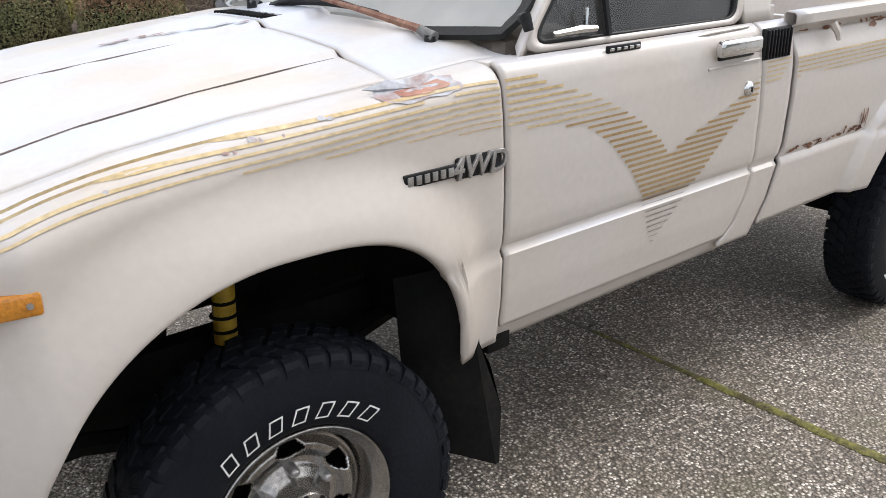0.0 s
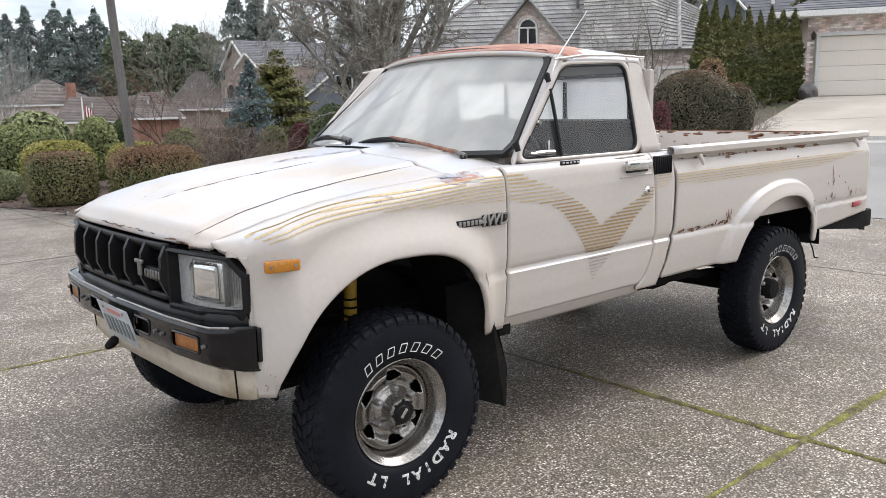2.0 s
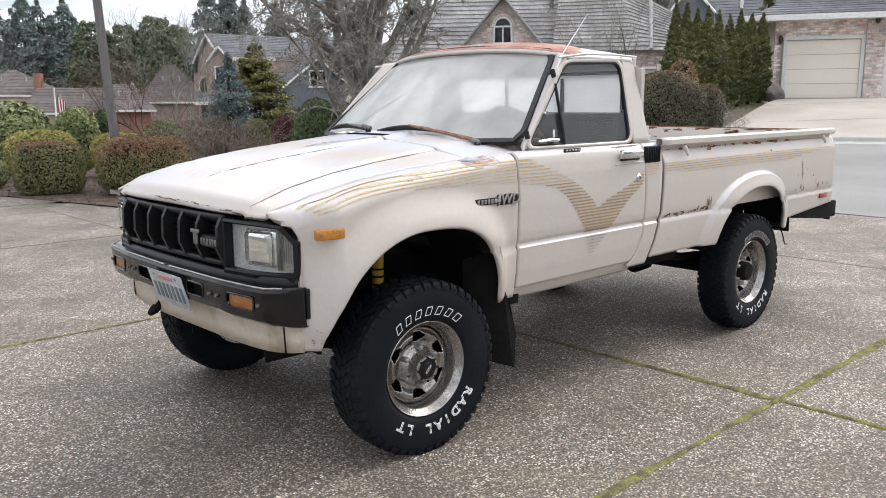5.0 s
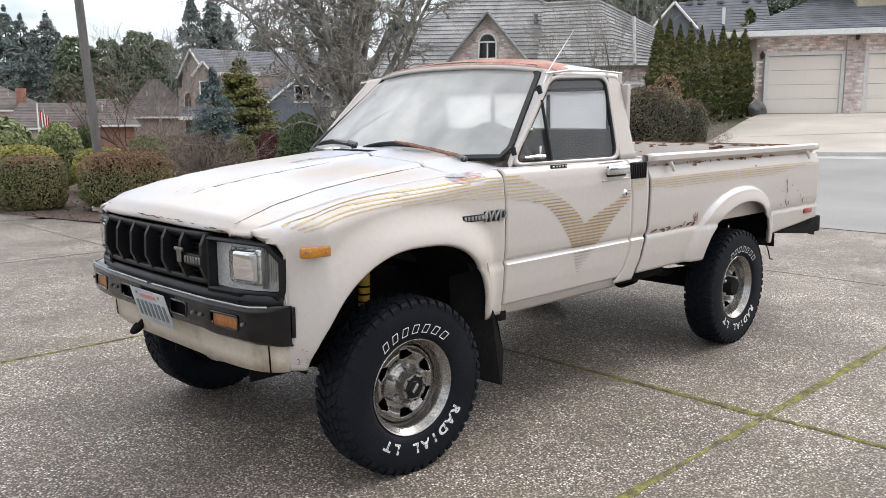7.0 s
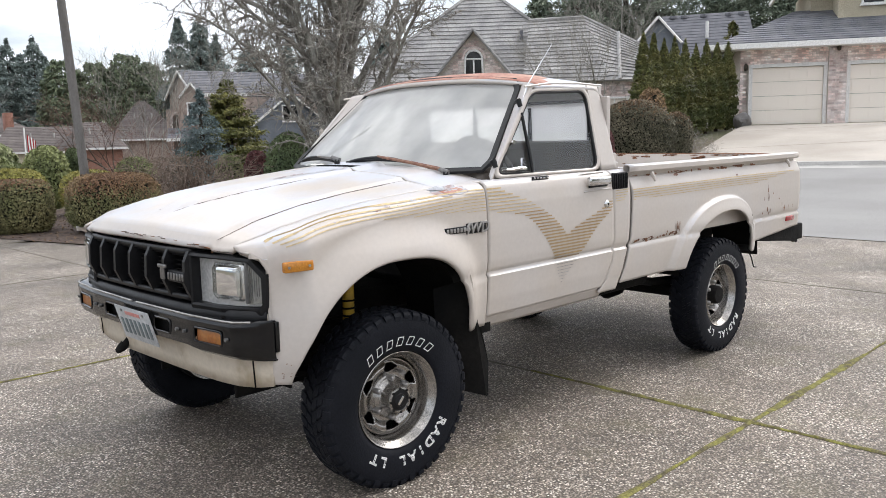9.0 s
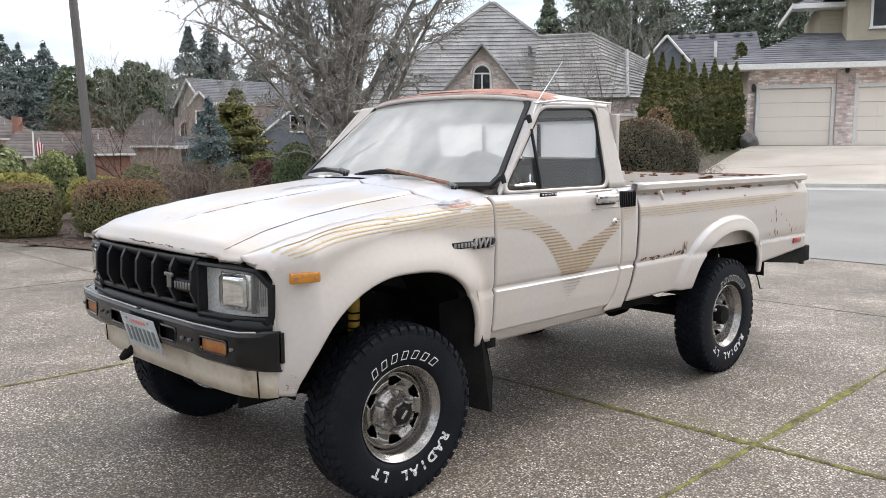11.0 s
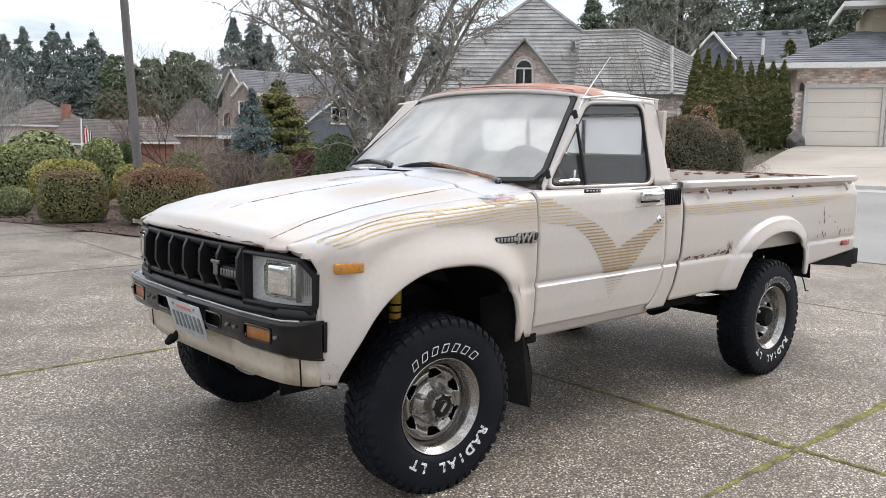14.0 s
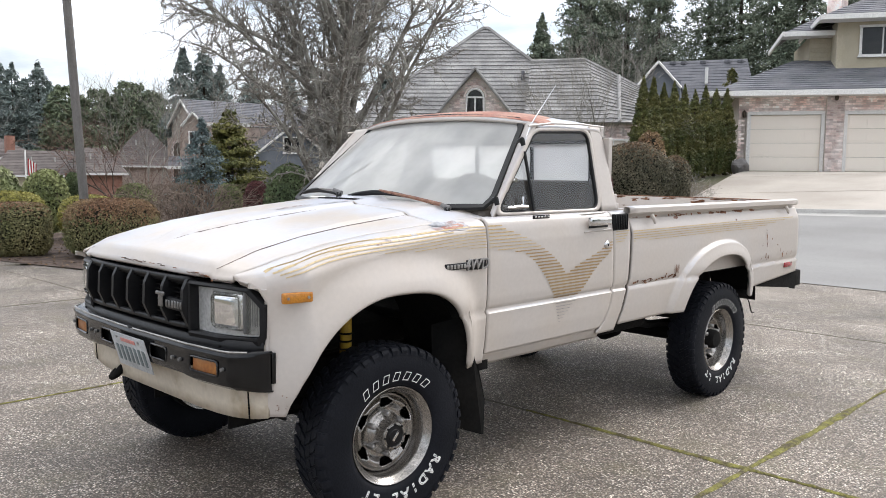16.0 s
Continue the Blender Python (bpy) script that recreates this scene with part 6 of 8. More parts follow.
def wing_column(x):
    zs, r = shoulder(x), 0.055
    low = max(SILL - 0.02 if x > 0.0 else 0.492, arch_top(x, F_ARCH))
    if x < -0.478:
        low = polyline([(-0.550, 0.938), (-0.510, 0.932), (-0.492, 0.905), (-0.478, 0.876)], x)
    yo = side_y(x, zs - r)
    if x < -0.478:
        yo = min(yo, polyline([(-0.548, 0.614), (-0.522, 0.654), (-0.493, 0.693), (-0.478, 0.708)], x))
    r = min(r, (yo - gap_y(x)) * 0.8)
    inner = min(gap_y(x), yo - r - 0.003)
    col = []
    for k in range(4):
        y = inner + (yo - r - inner) * k / 4
        col.append((y, hood_z(x, y)))
    z_edge = hood_z(x, yo - r)
    for k in range(7):
        a = math.pi / 2 * k / 6
        zz = z_edge - r + r * math.cos(a)
        col.append((yo - r + r * math.sin(a), zz))
    z1 = z_edge - r
    if low >= z1:
        # the cap over the lamp: cut off at its lower edge
        keep = [p for p in col if p[1] > low + 0.001]
        cut = col[len(keep)]
        t = (keep[-1][1] - low) / max(1e-6, keep[-1][1] - cut[1])
        end = (keep[-1][0] + (cut[0] - keep[-1][0]) * t, low)
        path = keep + [end]
        run = [0.0]
        for p, q in zip(path[:-1], path[1:]):
            run.append(run[-1] + math.hypot(q[0] - p[0], q[1] - p[1]))
        at = [run[-1] * k / 40 for k in range(41)]
        dip = 0.016 * smooth01(1 - (x + 0.545) / 0.055) ** 2
        return list(zip(np.interp(at, run, [p[0] for p in path]).tolist(), [z - dip * (1 - k / 40) for k, z in enumerate(np.interp(at, run, [p[1] for p in path]).tolist())]))
    for k in range(1, 31):
        z = z1 + (low - z1) * k / 30
        col.append((side_y(x, z), z))
    return col


def wing_data():
    xs = [-0.545 + 0.011 * i for i in range(6)] + [-0.4785, -0.4778] + [-0.473 + 0.0075 * i for i in range(136)]
    xs = [x for x in xs if x < DOOR_F - 0.006] + [DOOR_F - 0.006]
    verts, faces, n = [], [], 0
    for x in xs:
        c = wing_column(x)
        n = len(c)
        verts += [(x, -y, z) for y, z in c]
    for i in range(len(xs) - 1):
        for k in range(n - 1):
            faces.append((i * n + k, i * n + k + 1, (i + 1) * n + k + 1, (i + 1) * n + k))
    return verts, faces


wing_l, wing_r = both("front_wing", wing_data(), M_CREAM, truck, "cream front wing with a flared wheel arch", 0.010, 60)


# bonnet
def hood_front(y):
    return -0.622 + 0.077 * (abs(y) / 0.60) ** 2.4


def hood_rear(y):
    return 0.345 - 0.03 * (abs(y) / 0.7) ** 2


def hood_f(u, v):
    w = v * 2 - 1
    x0, x1 = hood_front(w * 0.60), hood_rear(w * 0.7)
    t = u
    x = x0 + (x1 - x0) * t
    hw = gap_y(x) - 0.006
    y = w * hw
    z = hood_z(x, y)
    lip = smooth01(1 - (x - x0) / 0.055)
    return (x + 0.0 * lip, y, z - (0.016 + 0.026 * (1 - abs(w) ** 4)) * lip ** 2)


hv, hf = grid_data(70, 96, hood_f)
bonnet = panel("bonnet", hv, hf, M_CREAM, truck, "cream bonnet, chalky with reflected sky in its tint, worn in patches", 0.014, 50)

# shade in the pressed creases of the bonnet, drawn as thin dark tubes
for sgn in (-1, 1):
    for nm, yf, xa, xb, rr in (("outer_crease", lambda x: 0.512, -0.550, 0.318, 0.0026), ("rib_crease", lambda x: rib_y(x) + 0.010, -0.47, 0.20, 0.0022)):
        pts = [(xa + (xb - xa) * k / 24, sgn * yf(xa + (xb - xa) * k / 24)) for k in range(25)]
        tube(nm, [(x, y, hood_z(x, y) + 0.0004) for x, y in pts], [rr * min(1, 0.35 + k / 6, 0.35 + (24 - k) / 5) for k in range(25)], M_CREASE, bonnet, 6)

# cowl between bonnet and windscreen
WS_BASE = 1.180


def screen_x(y, z):
    """The windscreen's face: raked back and bowed in plan."""
    return 0.500 + (z - WS_BASE) * 1.20 + 0.27 * (y / 0.66) ** 2 * 0.5


def cowl_f(u, v):
    w = v * 2 - 1
    y = w * 0.70
    x0, x1 = hood_rear(w * 0.7) + 0.006, screen_x(y, WS_BASE) + 0.02
    x = x0 + (x1 - x0) * u
    return (x, y, hood_z(min(x, 0.53), y) + 0.0 - 0.008 * smooth01((abs(w) - 0.8) / 0.2))


cv, cf = grid_data(12, 40, cowl_f)
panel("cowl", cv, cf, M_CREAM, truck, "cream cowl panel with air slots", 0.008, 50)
for k in range(16):
    yy = 0.30 - 0.018 * k
    xx = 0.40
    box_part("cowl_slot", (xx, yy - 0.15, hood_z(xx, yy - 0.15) - 0.001), (0.075, 0.006, 0.006), M_UNDER, truck, 0.001)
# near-black sheet below bonnet and cowl, drawn as the shade in their gaps
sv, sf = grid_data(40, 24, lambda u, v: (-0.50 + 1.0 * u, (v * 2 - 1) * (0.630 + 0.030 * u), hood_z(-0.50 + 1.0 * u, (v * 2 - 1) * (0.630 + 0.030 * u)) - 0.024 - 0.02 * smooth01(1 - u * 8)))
panel("engine_bay_seal", sv, sf, M_UNDER, truck, "near-black sheet standing in for shade in the bonnet gaps", 0.0)


for sgn in (-1, 1):
    box_part("cowl_corner", (0.572, sgn * 0.722, 1.118), (0.11, 0.052, 0.030), M_CREAM, truck, 0.008)


# doors
def flat_side(x0, x1, zlow, ztop, nx=40, nz=44, rear=None, lo=None):
    """A body-side panel; rear(z) and lo(x) shape its edges."""
    def f(u, v):
        zl = zlow
        z = zl + (ztop - zl) * v
        xe = rear(z) if rear else x1
        x = x0(z) + (xe - x0(z)) * u if callable(x0) else x0 + (xe - x0) * u
        if lo:
            zl = lo(x)
            z = zl + (ztop - zl) * v
        return (x, -side_y(x, z), z)
    return grid_data(nx, nz, f)


def door_rear(z):
    return polyline([(0.55, 1.345), (0.60, 1.400), (0.68, 1.437), (0.78, 1.452), (1.14, 1.440)], z)


def cab_rear(z):
    return polyline([(0.54, 1.500), (0.64, 1.545), (0.78, 1.588), (1.0, 1.600), (1.14, 1.592)], z)


door_l, door_r = both("door", flat_side(DOOR_F + 0.003, 0, 0.568, BELT, 60, 60, rear=lambda z: door_rear(z) - 0.004), M_CREAM, truck, "cream door with a chrome handle", 0.012, 40)
both("cab_corner", flat_side(lambda z: door_rear(z) + 0.003, 0, 0.540, BELT, 8, 60, rear=lambda z: cab_rear(z) - 0.004), M_CREAM, truck, "", 0.012, 40)


def sill_f(u, v):
    x = 0.47 + (1.40 - 0.47) * u
    return (x, -(side_y(0.9, 0.565) - 0.012 - 0.03 * v), 0.566 - 0.055 * v)


both("sill", (lambda d: (d[0], [tuple(reversed(q)) for q in d[1]]))(grid_data(30, 4, sill_f)), M_CREAM, truck, "cream rocker sill", 0.01)
# near-black backing that draws the shade in the door gaps
for sgn in (-1, 1):
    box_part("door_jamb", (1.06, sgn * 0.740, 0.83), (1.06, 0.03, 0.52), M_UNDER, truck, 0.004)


# cab: glasshouse
def tumble(z):
    """Half-width of the glasshouse at a height."""
    return 0.743 - 0.215 * (z - 1.135) - 0.05 * max(0, z - 1.48)


def frame_f(outer, inner, push=0.0):
    """A flat ring between two loops of (x, z) on the glasshouse's side."""
    n = len(outer)
    v = [(x, -(tumble(z) + push), z) for x, z in outer] + [(x, -(tumble(z) + push), z) for x, z in inner]
    f = [(i + n, (i + 1) % n + n, (i + 1) % n, i) for i in range(n)]
    return v, f


def loop_points(corners, per=6, radius=0.05):
    """Closed outline with rounded corners."""
    out, n = [], len(corners)
    for i in range(n):
        p, a, b = Vector(corners[i]), Vector(corners[i - 1]), Vector(corners[(i + 1) % n])
        r = min(radius, (a - p).length * 0.45, (b - p).length * 0.45)
        p0, p1 = p + (a - p).normalized() * r, p + (b - p).normalized() * r
        for k in range(per + 1):
            t = k / per
            q = p0 * (1 - t) ** 2 + p * 2 * t * (1 - t) + p1 * t * t
            out.append((q.x, q.y))
    return out


WIN_OUT = [(0.607, 1.136), (0.959, 1.522), (1.420, 1.540), (1.420, 1.136)]
WIN_MID = [(0.637, 1.150), (0.973, 1.508), (1.400, 1.523), (1.397, 1.150)]
WIN_IN = [(0.656, 1.157), (0.981, 1.499), (1.390, 1.514), (1.385, 1.154)]
frm = frame_f(loop_points(WIN_OUT, 6, 0.07), loop_points(WIN_MID, 6, 0.06), 0.004)
FAR_IN = -0.045
both("window_frame", frm, M_CREAM, truck, "cream window frame of the door", 0.02)[1].location.y = FAR_IN
frm = frame_f(loop_points(WIN_MID, 6, 0.06), loop_points(WIN_IN, 6, 0.05), 0.002)
both("window_seal", frm, M_TRIM, truck, "black rubber window seal", 0.012)[1].location.y = FAR_IN
gl_loop = loop_points(WIN_IN, 6, 0.05)
gv = [(x, -(tumble(z) - 0.006), z) for x, z in gl_loop]
for sgn in (1, -1):
    ob = mesh_object("side_window", [(x, sgn * y, z) for x, y, z in gv], [tuple(reversed(range(len(gv))))], M_SIDE_GLASS, truck, label="clear side glass")
    ob.visible_shadow = False
    if sgn < 0:
        ob.location.y = FAR_IN
for sgn in (-1, 1):
    def yy(z, o=0.0):
        return sgn * (tumble(z) + o) + (FAR_IN if sgn > 0 else 0.0)
    tube("vent_window_post", [(0.884, yy(1.152, 0.004), 1.152), (0.882, yy(1.30, 0.004), 1.30), (0.878, yy(1.412, 0.004), 1.412)], 0.008, M_TRIM, truck, 6, "black post of the vent window")
    tube("vent_latch", [(0.705, yy(1.168, 0.008), 1.168), (0.79, yy(1.172, 0.012), 1.172), (0.835, yy(1.17, 0.012), 1.17)], [0.006, 0.009, 0.007], M_CHROME, truck, 6)
    tube("vent_latch_lever", [(0.80, yy(1.172, 0.012), 1.172), (0.808, yy(1.21, 0.016), 1.215)], 0.005, M_CHROME, truck, 6)
    tube("vent_knob", [(0.775, yy(1.285, 0.0), 1.285), (0.775, yy(1.285, 0.02), 1.285)], 0.010, M_CHROME, truck, 8)

# windscreen pillars, roof and back of the cab
SC_TOP = 1.560


def screen_half(z):
    return 0.692 - 0.150 * (z - WS_BASE) / (SC_TOP - WS_BASE)


def pillar_f(u, v):
    z = 1.128 + (1.545 - 1.128) * u
    t = (z - 1.136) / 0.386
    # outer edge: front edge of the door frame; inner edge: edge of the screen
    xo, yo = 0.607 + 0.352 * t, tumble(z) + 0.003
    zi = WS_BASE - 0.03 + (SC_TOP - WS_BASE + 0.03) * u
    yi = screen_half(zi) + 0.012
    xi = screen_x(yi, zi)
    bulge = 0.004 * math.sin(math.pi * v)
    return (xo + (xi - xo) * v - bulge, -(yo + (yi - yo) * v + bulge), z + (zi - z) * v)


both("windscreen_pillar", grid_data(24, 8, pillar_f), M_CREAM, truck, "cream windscreen pillar", 0.02, 60)[1].location.y = FAR_IN


def roof_f(u, v):
    w = v * 2 - 1
    x0 = screen_x(w * 0.55, SC_TOP) - 0.005
    x1 = 1.545
    x = x0 + (x1 - x0) * u
    edge = tumble(1.545) + 0.010
    y = w * edge
    crown = 0.052 * (1 - abs(w) ** 2.6) * (0.62 + 0.38 * math.sin(math.pi * min(1, u * 1.15 + 0.1)))
    z = 1.543 + crown + 0.018 * smooth01(u * 3) * (1 - abs(w) ** 6) - 0.030 * smooth01((u - 0.86) / 0.14) + 0.012 * (1 - abs(w) ** 4)
    front = smooth01(1 - u / 0.06)
    return (x, y, z - 0.012 * front - 0.012 * smooth01((abs(w) - 0.93) / 0.07))


rv, rf = grid_data(30, 48, roof_f)
roof = panel("roof", rv, rf, M_CREAM, truck, "cream roof worn to rust-red oxide", 0.014, 60)


def oxide_f(u, v):
    w = v * 1.90 - 0.98
    lim = 0.30 + 0.30 * (1 - abs(w) ** 2) + 0.12 * noise.noise((w * 4, 2.0, 0))
    x, y, z = roof_f(0.03 + lim * u * (1 if w > -0.86 else 0.6), (w + 1) / 2)
    return (x, y, z + 0.0025)


ov, of = grid_data(16, 40, oxide_f)
panel("oxidised_patch", ov, of, M_ROOF, truck, "rust-red oxidised paint on the roof", 0.0, 60)
# drip rail
for sgn in (-1, 1):
    rail = tube("drip_rail", [(0.93, sgn * (tumble(1.53) + 0.010), 1.528), (1.10, sgn * (tumble(1.548) + 0.014), 1.547), (1.35, sgn * (tumble(1.552) + 0.014), 1.553),
                       (1.535, sgn * (tumble(1.548) + 0.010), 1.548)], 0.005, M_CREAM, truck, 6)
    if sgn > 0:
        rail.location.y = FAR_IN


def corner_f(u, v):
    # rear quarter from the door frame back and round the corner
    z = 1.130 + (1.548 - 1.130) * u
    lean = -0.045 * (z - 1.13) / 0.41
    x0, x1 = 1.421 + 0.002 * u, 1.592 + lean
    r = 0.05
    s = v * 1.35
    if s < 1:
        x, y = x0 + (x1 - r - x0) * s, tumble(z)
    else:
        a = (s - 1) / 0.35 * math.pi / 2
        x, y = x1 - r + r * math.sin(a), tumble(z) - r + r * math.cos(a)
    return (x, -y, z)


both("rear_quarter", (lambda d: (d[0], [tuple(reversed(q)) for q in d[1]]))(grid_data(12, 20, corner_f)), M_CREAM, truck, "cream rear quarter of the cab", 0.016, 60)
# back wall with its window
bm = bmesh.new()
for c, s in (((1.57, 0, 0.86), (0.03, 1.46, 0.62)), ((1.560, 0, 1.185), (0.03, 1.45, 0.06)), ((1.540, 0, 1.515), (0.03, 1.30, 0.06)),
             ((1.552, -0.64, 1.35), (0.03, 0.11, 0.29)), ((1.552, 0.64, 1.35), (0.03, 0.11, 0.29))):
    add_box(bm, c, s, 0.004)
part("back_wall", bm, M_CREAM, truck)
bm = bmesh.new()
for c, s in (((1.558, 0, 1.22), (0.04, 1.12, 0.024)), ((1.548, 0, 1.478), (0.04, 1.18, 0.020)), ((1.552, -0.585, 1.35), (0.04, 0.020, 0.27)), ((1.552, 0.585, 1.35), (0.04, 0.020, 0.27)),
             ((1.552, -0.20, 1.336), (0.035, 0.016, 0.24)), ((1.552, 0.20, 1.336), (0.035, 0.016, 0.24))):
    add_box(bm, c, s, 0.004)
part("rear_window_seal", bm, M_TRIM, truck)
ob = mesh_object("rear_window", [(1.558, -0.58, 1.225), (1.558, 0.58, 1.225), (1.546, 0.58, 1.475), (1.546, -0.58, 1.475)], [(3, 2, 1, 0)], M_FOGGED, truck, label="fogged rear window")
ob.visible_shadow = False


# windscreen and its seal
def screen_f(u, v, grow_by=0.0, push=0.0):
    z0, z1 = WS_BASE - grow_by, SC_TOP + grow_by * 0.8
    w = v * 2 - 1
    z = z0 + (z1 - z0) * u
    c = 0.045 * max(0.0, abs(2 * u - 1) - 0.80) / 0.20
    y = w * (screen_half(z) + grow_by - c * 0.6)
    z += 0.022 * (1 - w * w) * (2 * u - 0.6)
    return (screen_x(y, z) - push, y, z)


v, f = grid_data(18, 30, screen_f)
ob = mesh_object("windscreen", v, f, M_WINDSHIELD, truck, smooth=True, label="fogged curved windscreen")
ob.visible_shadow = False


def ring_path(g, push, n=40):
    pts = []
    for side in range(4):
        for k in range(n // 4):
            t = k / (n // 4)
            u, w = ((0, t), (t, 1), (1, 1 - t), (1 - t, 0))[side]
            pts.append(Vector(screen_f(u, w, g, push)))
    return pts


ring = ring_path(0.006, 0.006, 96)
v, f = [], []
n = len(ring)
for i, p in enumerate(ring):
    d = (ring[(i + 1) % n] - ring[i - 1]).normalized()
    nrm = Vector((-0.64, 0, 0.77))
    o = d.cross(nrm).normalized()
    for a, b in ((-0.016, -0.006), (-0.013, 0.006), (0.013, 0.006), (0.018, -0.006)):
        v.append(p + o * a + nrm * b)
for i in range(n):
    for k in range(4):
        f.append((i * 4 + k, i * 4 + (k + 1) % 4, ((i + 1) % n) * 4 + (k + 1) % 4, ((i + 1) % n) * 4 + k))
sharp(mesh_object("windscreen_seal", v, f, M_TRIM, truck, label="black rubber windscreen seal"), 50)

# interior seen through the glass
bm = bmesh.new()
add_box(bm, (1.24, 0, 0.93), (0.46, 1.36, 0.16), 0.05)
add_box(bm, (1.44, 0, 1.10), (0.14, 1.36, 0.36), 0.05, Matrix.Rotation(radians(10), 4, "Y"))
part("bench_seat", bm, M_VINYL_AND_SHADE, truck, "dark vinyl bench seat")
bm = bmesh.new()
add_box(bm, (0.74, 0, 1.09), (0.26, 1.40, 0.17), 0.05)
part("dashboard", bm, M_VINYL_AND_SHADE, truck, "dark padded dashboard")
bm = bmesh.new()
add_box(bm, (1.05, 0, 0.66), (1.0, 1.40, 0.04), 0.01)
part("cab_floor", bm, M_UNDER, truck)
wheel = []
for k in range(33):
    a = 2 * math.pi * k / 32
    wheel.append(Vector((0.985, -0.36, 1.14)) + Vector((-0.45 * math.sin(a) * 0.185, math.cos(a) * 0.185, 0.89 * math.sin(a) * 0.185)))
sw = tube("steering_wheel", wheel, 0.013, M_VINYL_AND_SHADE, truck, 8, "dark steering wheel")
tube("steering_column", [(0.80, -0.36, 1.04), (0.99, -0.36, 1.14)], [0.03, 0.025], M_VINYL_AND_SHADE, truck, 8)
bm = bmesh.new()
add_box(bm, (0.985, -0.36, 1.14), (0.02, 0.32, 0.035), 0.008)
part("wheel_spoke", bm, M_VINYL_AND_SHADE, truck)
box_part("mirror", (1.02, 0.0, 1.50), (0.02, 0.20, 0.06), M_HEADLINER, truck, 0.008, "rear-view mirror")
tube("mirror_stalk", [(1.02, 0, 1.50), (1.06, 0, 1.56)], 0.008, M_HEADLINER, truck, 6)
bm = bmesh.new()
add_box(bm, (1.28, 0, 1.545), (0.42, 1.20, 0.012), 0.004)
part("headliner", bm, M_HEADLINER, truck)

# ---- load bed ----
RAIL_Z = 1.128


def bed_lo(x):
    base = polyline([(BED_F, 0.566), (3.02, 0.566), (3.05, 0.612), (BED_R, 0.660)], x)
    return max(base, arch_top(x, R_ARCH))


def bed_f(u, v):
    xe = BED_R - 0.0
    x = polyline([(0, BED_F), (0.18, 2.02), (0.80, 3.055), (1, xe)], u)
    lo = bed_lo(x)
    z = lo + (RAIL_Z - 0.03 - lo) * v
    front = (cab_rear(z) - 1.592) * smooth01(1 - u / 0.18) if x < 2.02 else 0
    xx = x + front + 0.008 * (u < 1e-6)
    z_in = 0.018 * smooth01((z - 1.02) / 0.08)
    return (xx, -(side_y(x, z) - z_in), z)


v, f = grid_data(150, 40, bed_f)
both("bed_side", (v, f), M_CREAM, truck, "cream bed side with a flared rear arch, rust spots", 0.014, 60)


def rail_f(u, v):
    x = BED_F - 0.03 + (BED_R - 0.045 - BED_F + 0.03) * u
    prof = [(0.764, RAIL_Z - 0.045), (0.764, RAIL_Z + 0.022), (0.770, RAIL_Z + 0.028), (0.794, RAIL_Z + 0.026), (0.803, RAIL_Z + 0.018), (0.803, RAIL_Z - 0.006), (0.792, RAIL_Z - 0.014), (0.772, RAIL_Z - 0.016)]
    y, z = prof[round(v * (len(prof) - 1))]
    return (x, -y, z)


both("bed_rail", (lambda d: (d[0], [tuple(reversed(q)) for q in d[1]]))(grid_data(24, 7, rail_f)), M_CREAM, truck, "cream bed rail with rusted underside", 0.004, 30)
for sgn in (-1, 1):
    box_part("bed_inner_wall", (2.66, sgn * 0.752, 0.93), (2.06, 0.02, 0.36), M_CREAM, truck, 0.004)
    for k in range(9):
        box_part("wall_rib", (1.72 + 0.235 * k, sgn * 0.738, 0.95), (0.035, 0.016, 0.28), M_CREAM, truck, 0.006)
    box_part("wheel_tub", (2.66, sgn * 0.60, 0.865), (0.95, 0.26, 0.18), M_CREAM, truck, 0.05)
box_part("bed_floor", (2.66, 0, 0.765), (2.08, 1.46, 0.03), M_CREAM, truck, 0.004)
box_part("bed_underside", (2.66, 0, 0.742), (2.08, 1.46, 0.012), M_UNDER, truck, 0.003)
box_part("bed_front_wall", (1.635, 0, 0.94), (0.03, 1.47, 0.40), M_CREAM, truck, 0.006)
tg = box_part("tailgate", (3.690, 0, 0.92), (0.045, 1.47, 0.44), M_CREAM, truck, 0.010, "cream tailgate, closed")
for sgn in (-1, 1):
    for xx in (1.80, 3.50):
        tube("rope_hook", [(xx, sgn * 0.79, RAIL_Z - 0.020), (xx + 0.004, sgn * 0.806, RAIL_Z - 0.045), (xx + 0.012, sgn * 0.808, RAIL_Z - 0.066)], [0.012, 0.010, 0.007], M_CREAM, truck, 6, "cream rope hook under the rail")
box_part("rear_step_bumper", (3.79, 0, 0.60), (0.16, 1.54, 0.11), M_UNDER, truck, 0.01, "black rear bumper")
rb = [(3.06, 0.612), (3.70, 0.545), (3.72, 0.535), (3.76, 0.53), (3.765, 0.62), (3.72, 0.665), (3.40, 0.640)]
v, f = prism_data(rb, -0.775, -0.755)
mesh_object("bumper_wing", v, f, M_UNDER, truck, label="black side wing of the rear bumper")
v, f = prism_data(rb, 0.755, 0.775)
mesh_object("bumper_wing", v, f, M_UNDER, truck)
# ---- front end ----
def nose_x(y):
    """Plan line of the grille and lamps."""
    return polyline([(0, -0.602), (0.30, -0.597), (0.405, -0.588), (0.50, -0.571), (0.60, -0.545), (0.65, -0.522), (0.69, -0.493), (0.712, -0.474)], abs(y))


def strip(name, ya, yb, z0, z1, out, material, parent, label="", n=24, depth=0.03):
    """A band that follows the nose's plan line, out metres proud of it."""
    def f(u, v):
        y = ya + (yb - ya) * u
        return (nose_x(y) - out, y, z0 + (z1 - z0) * v)
    ve, fa = grid_data(n, 2, f)
    fa = [tuple(reversed(q)) for q in fa]
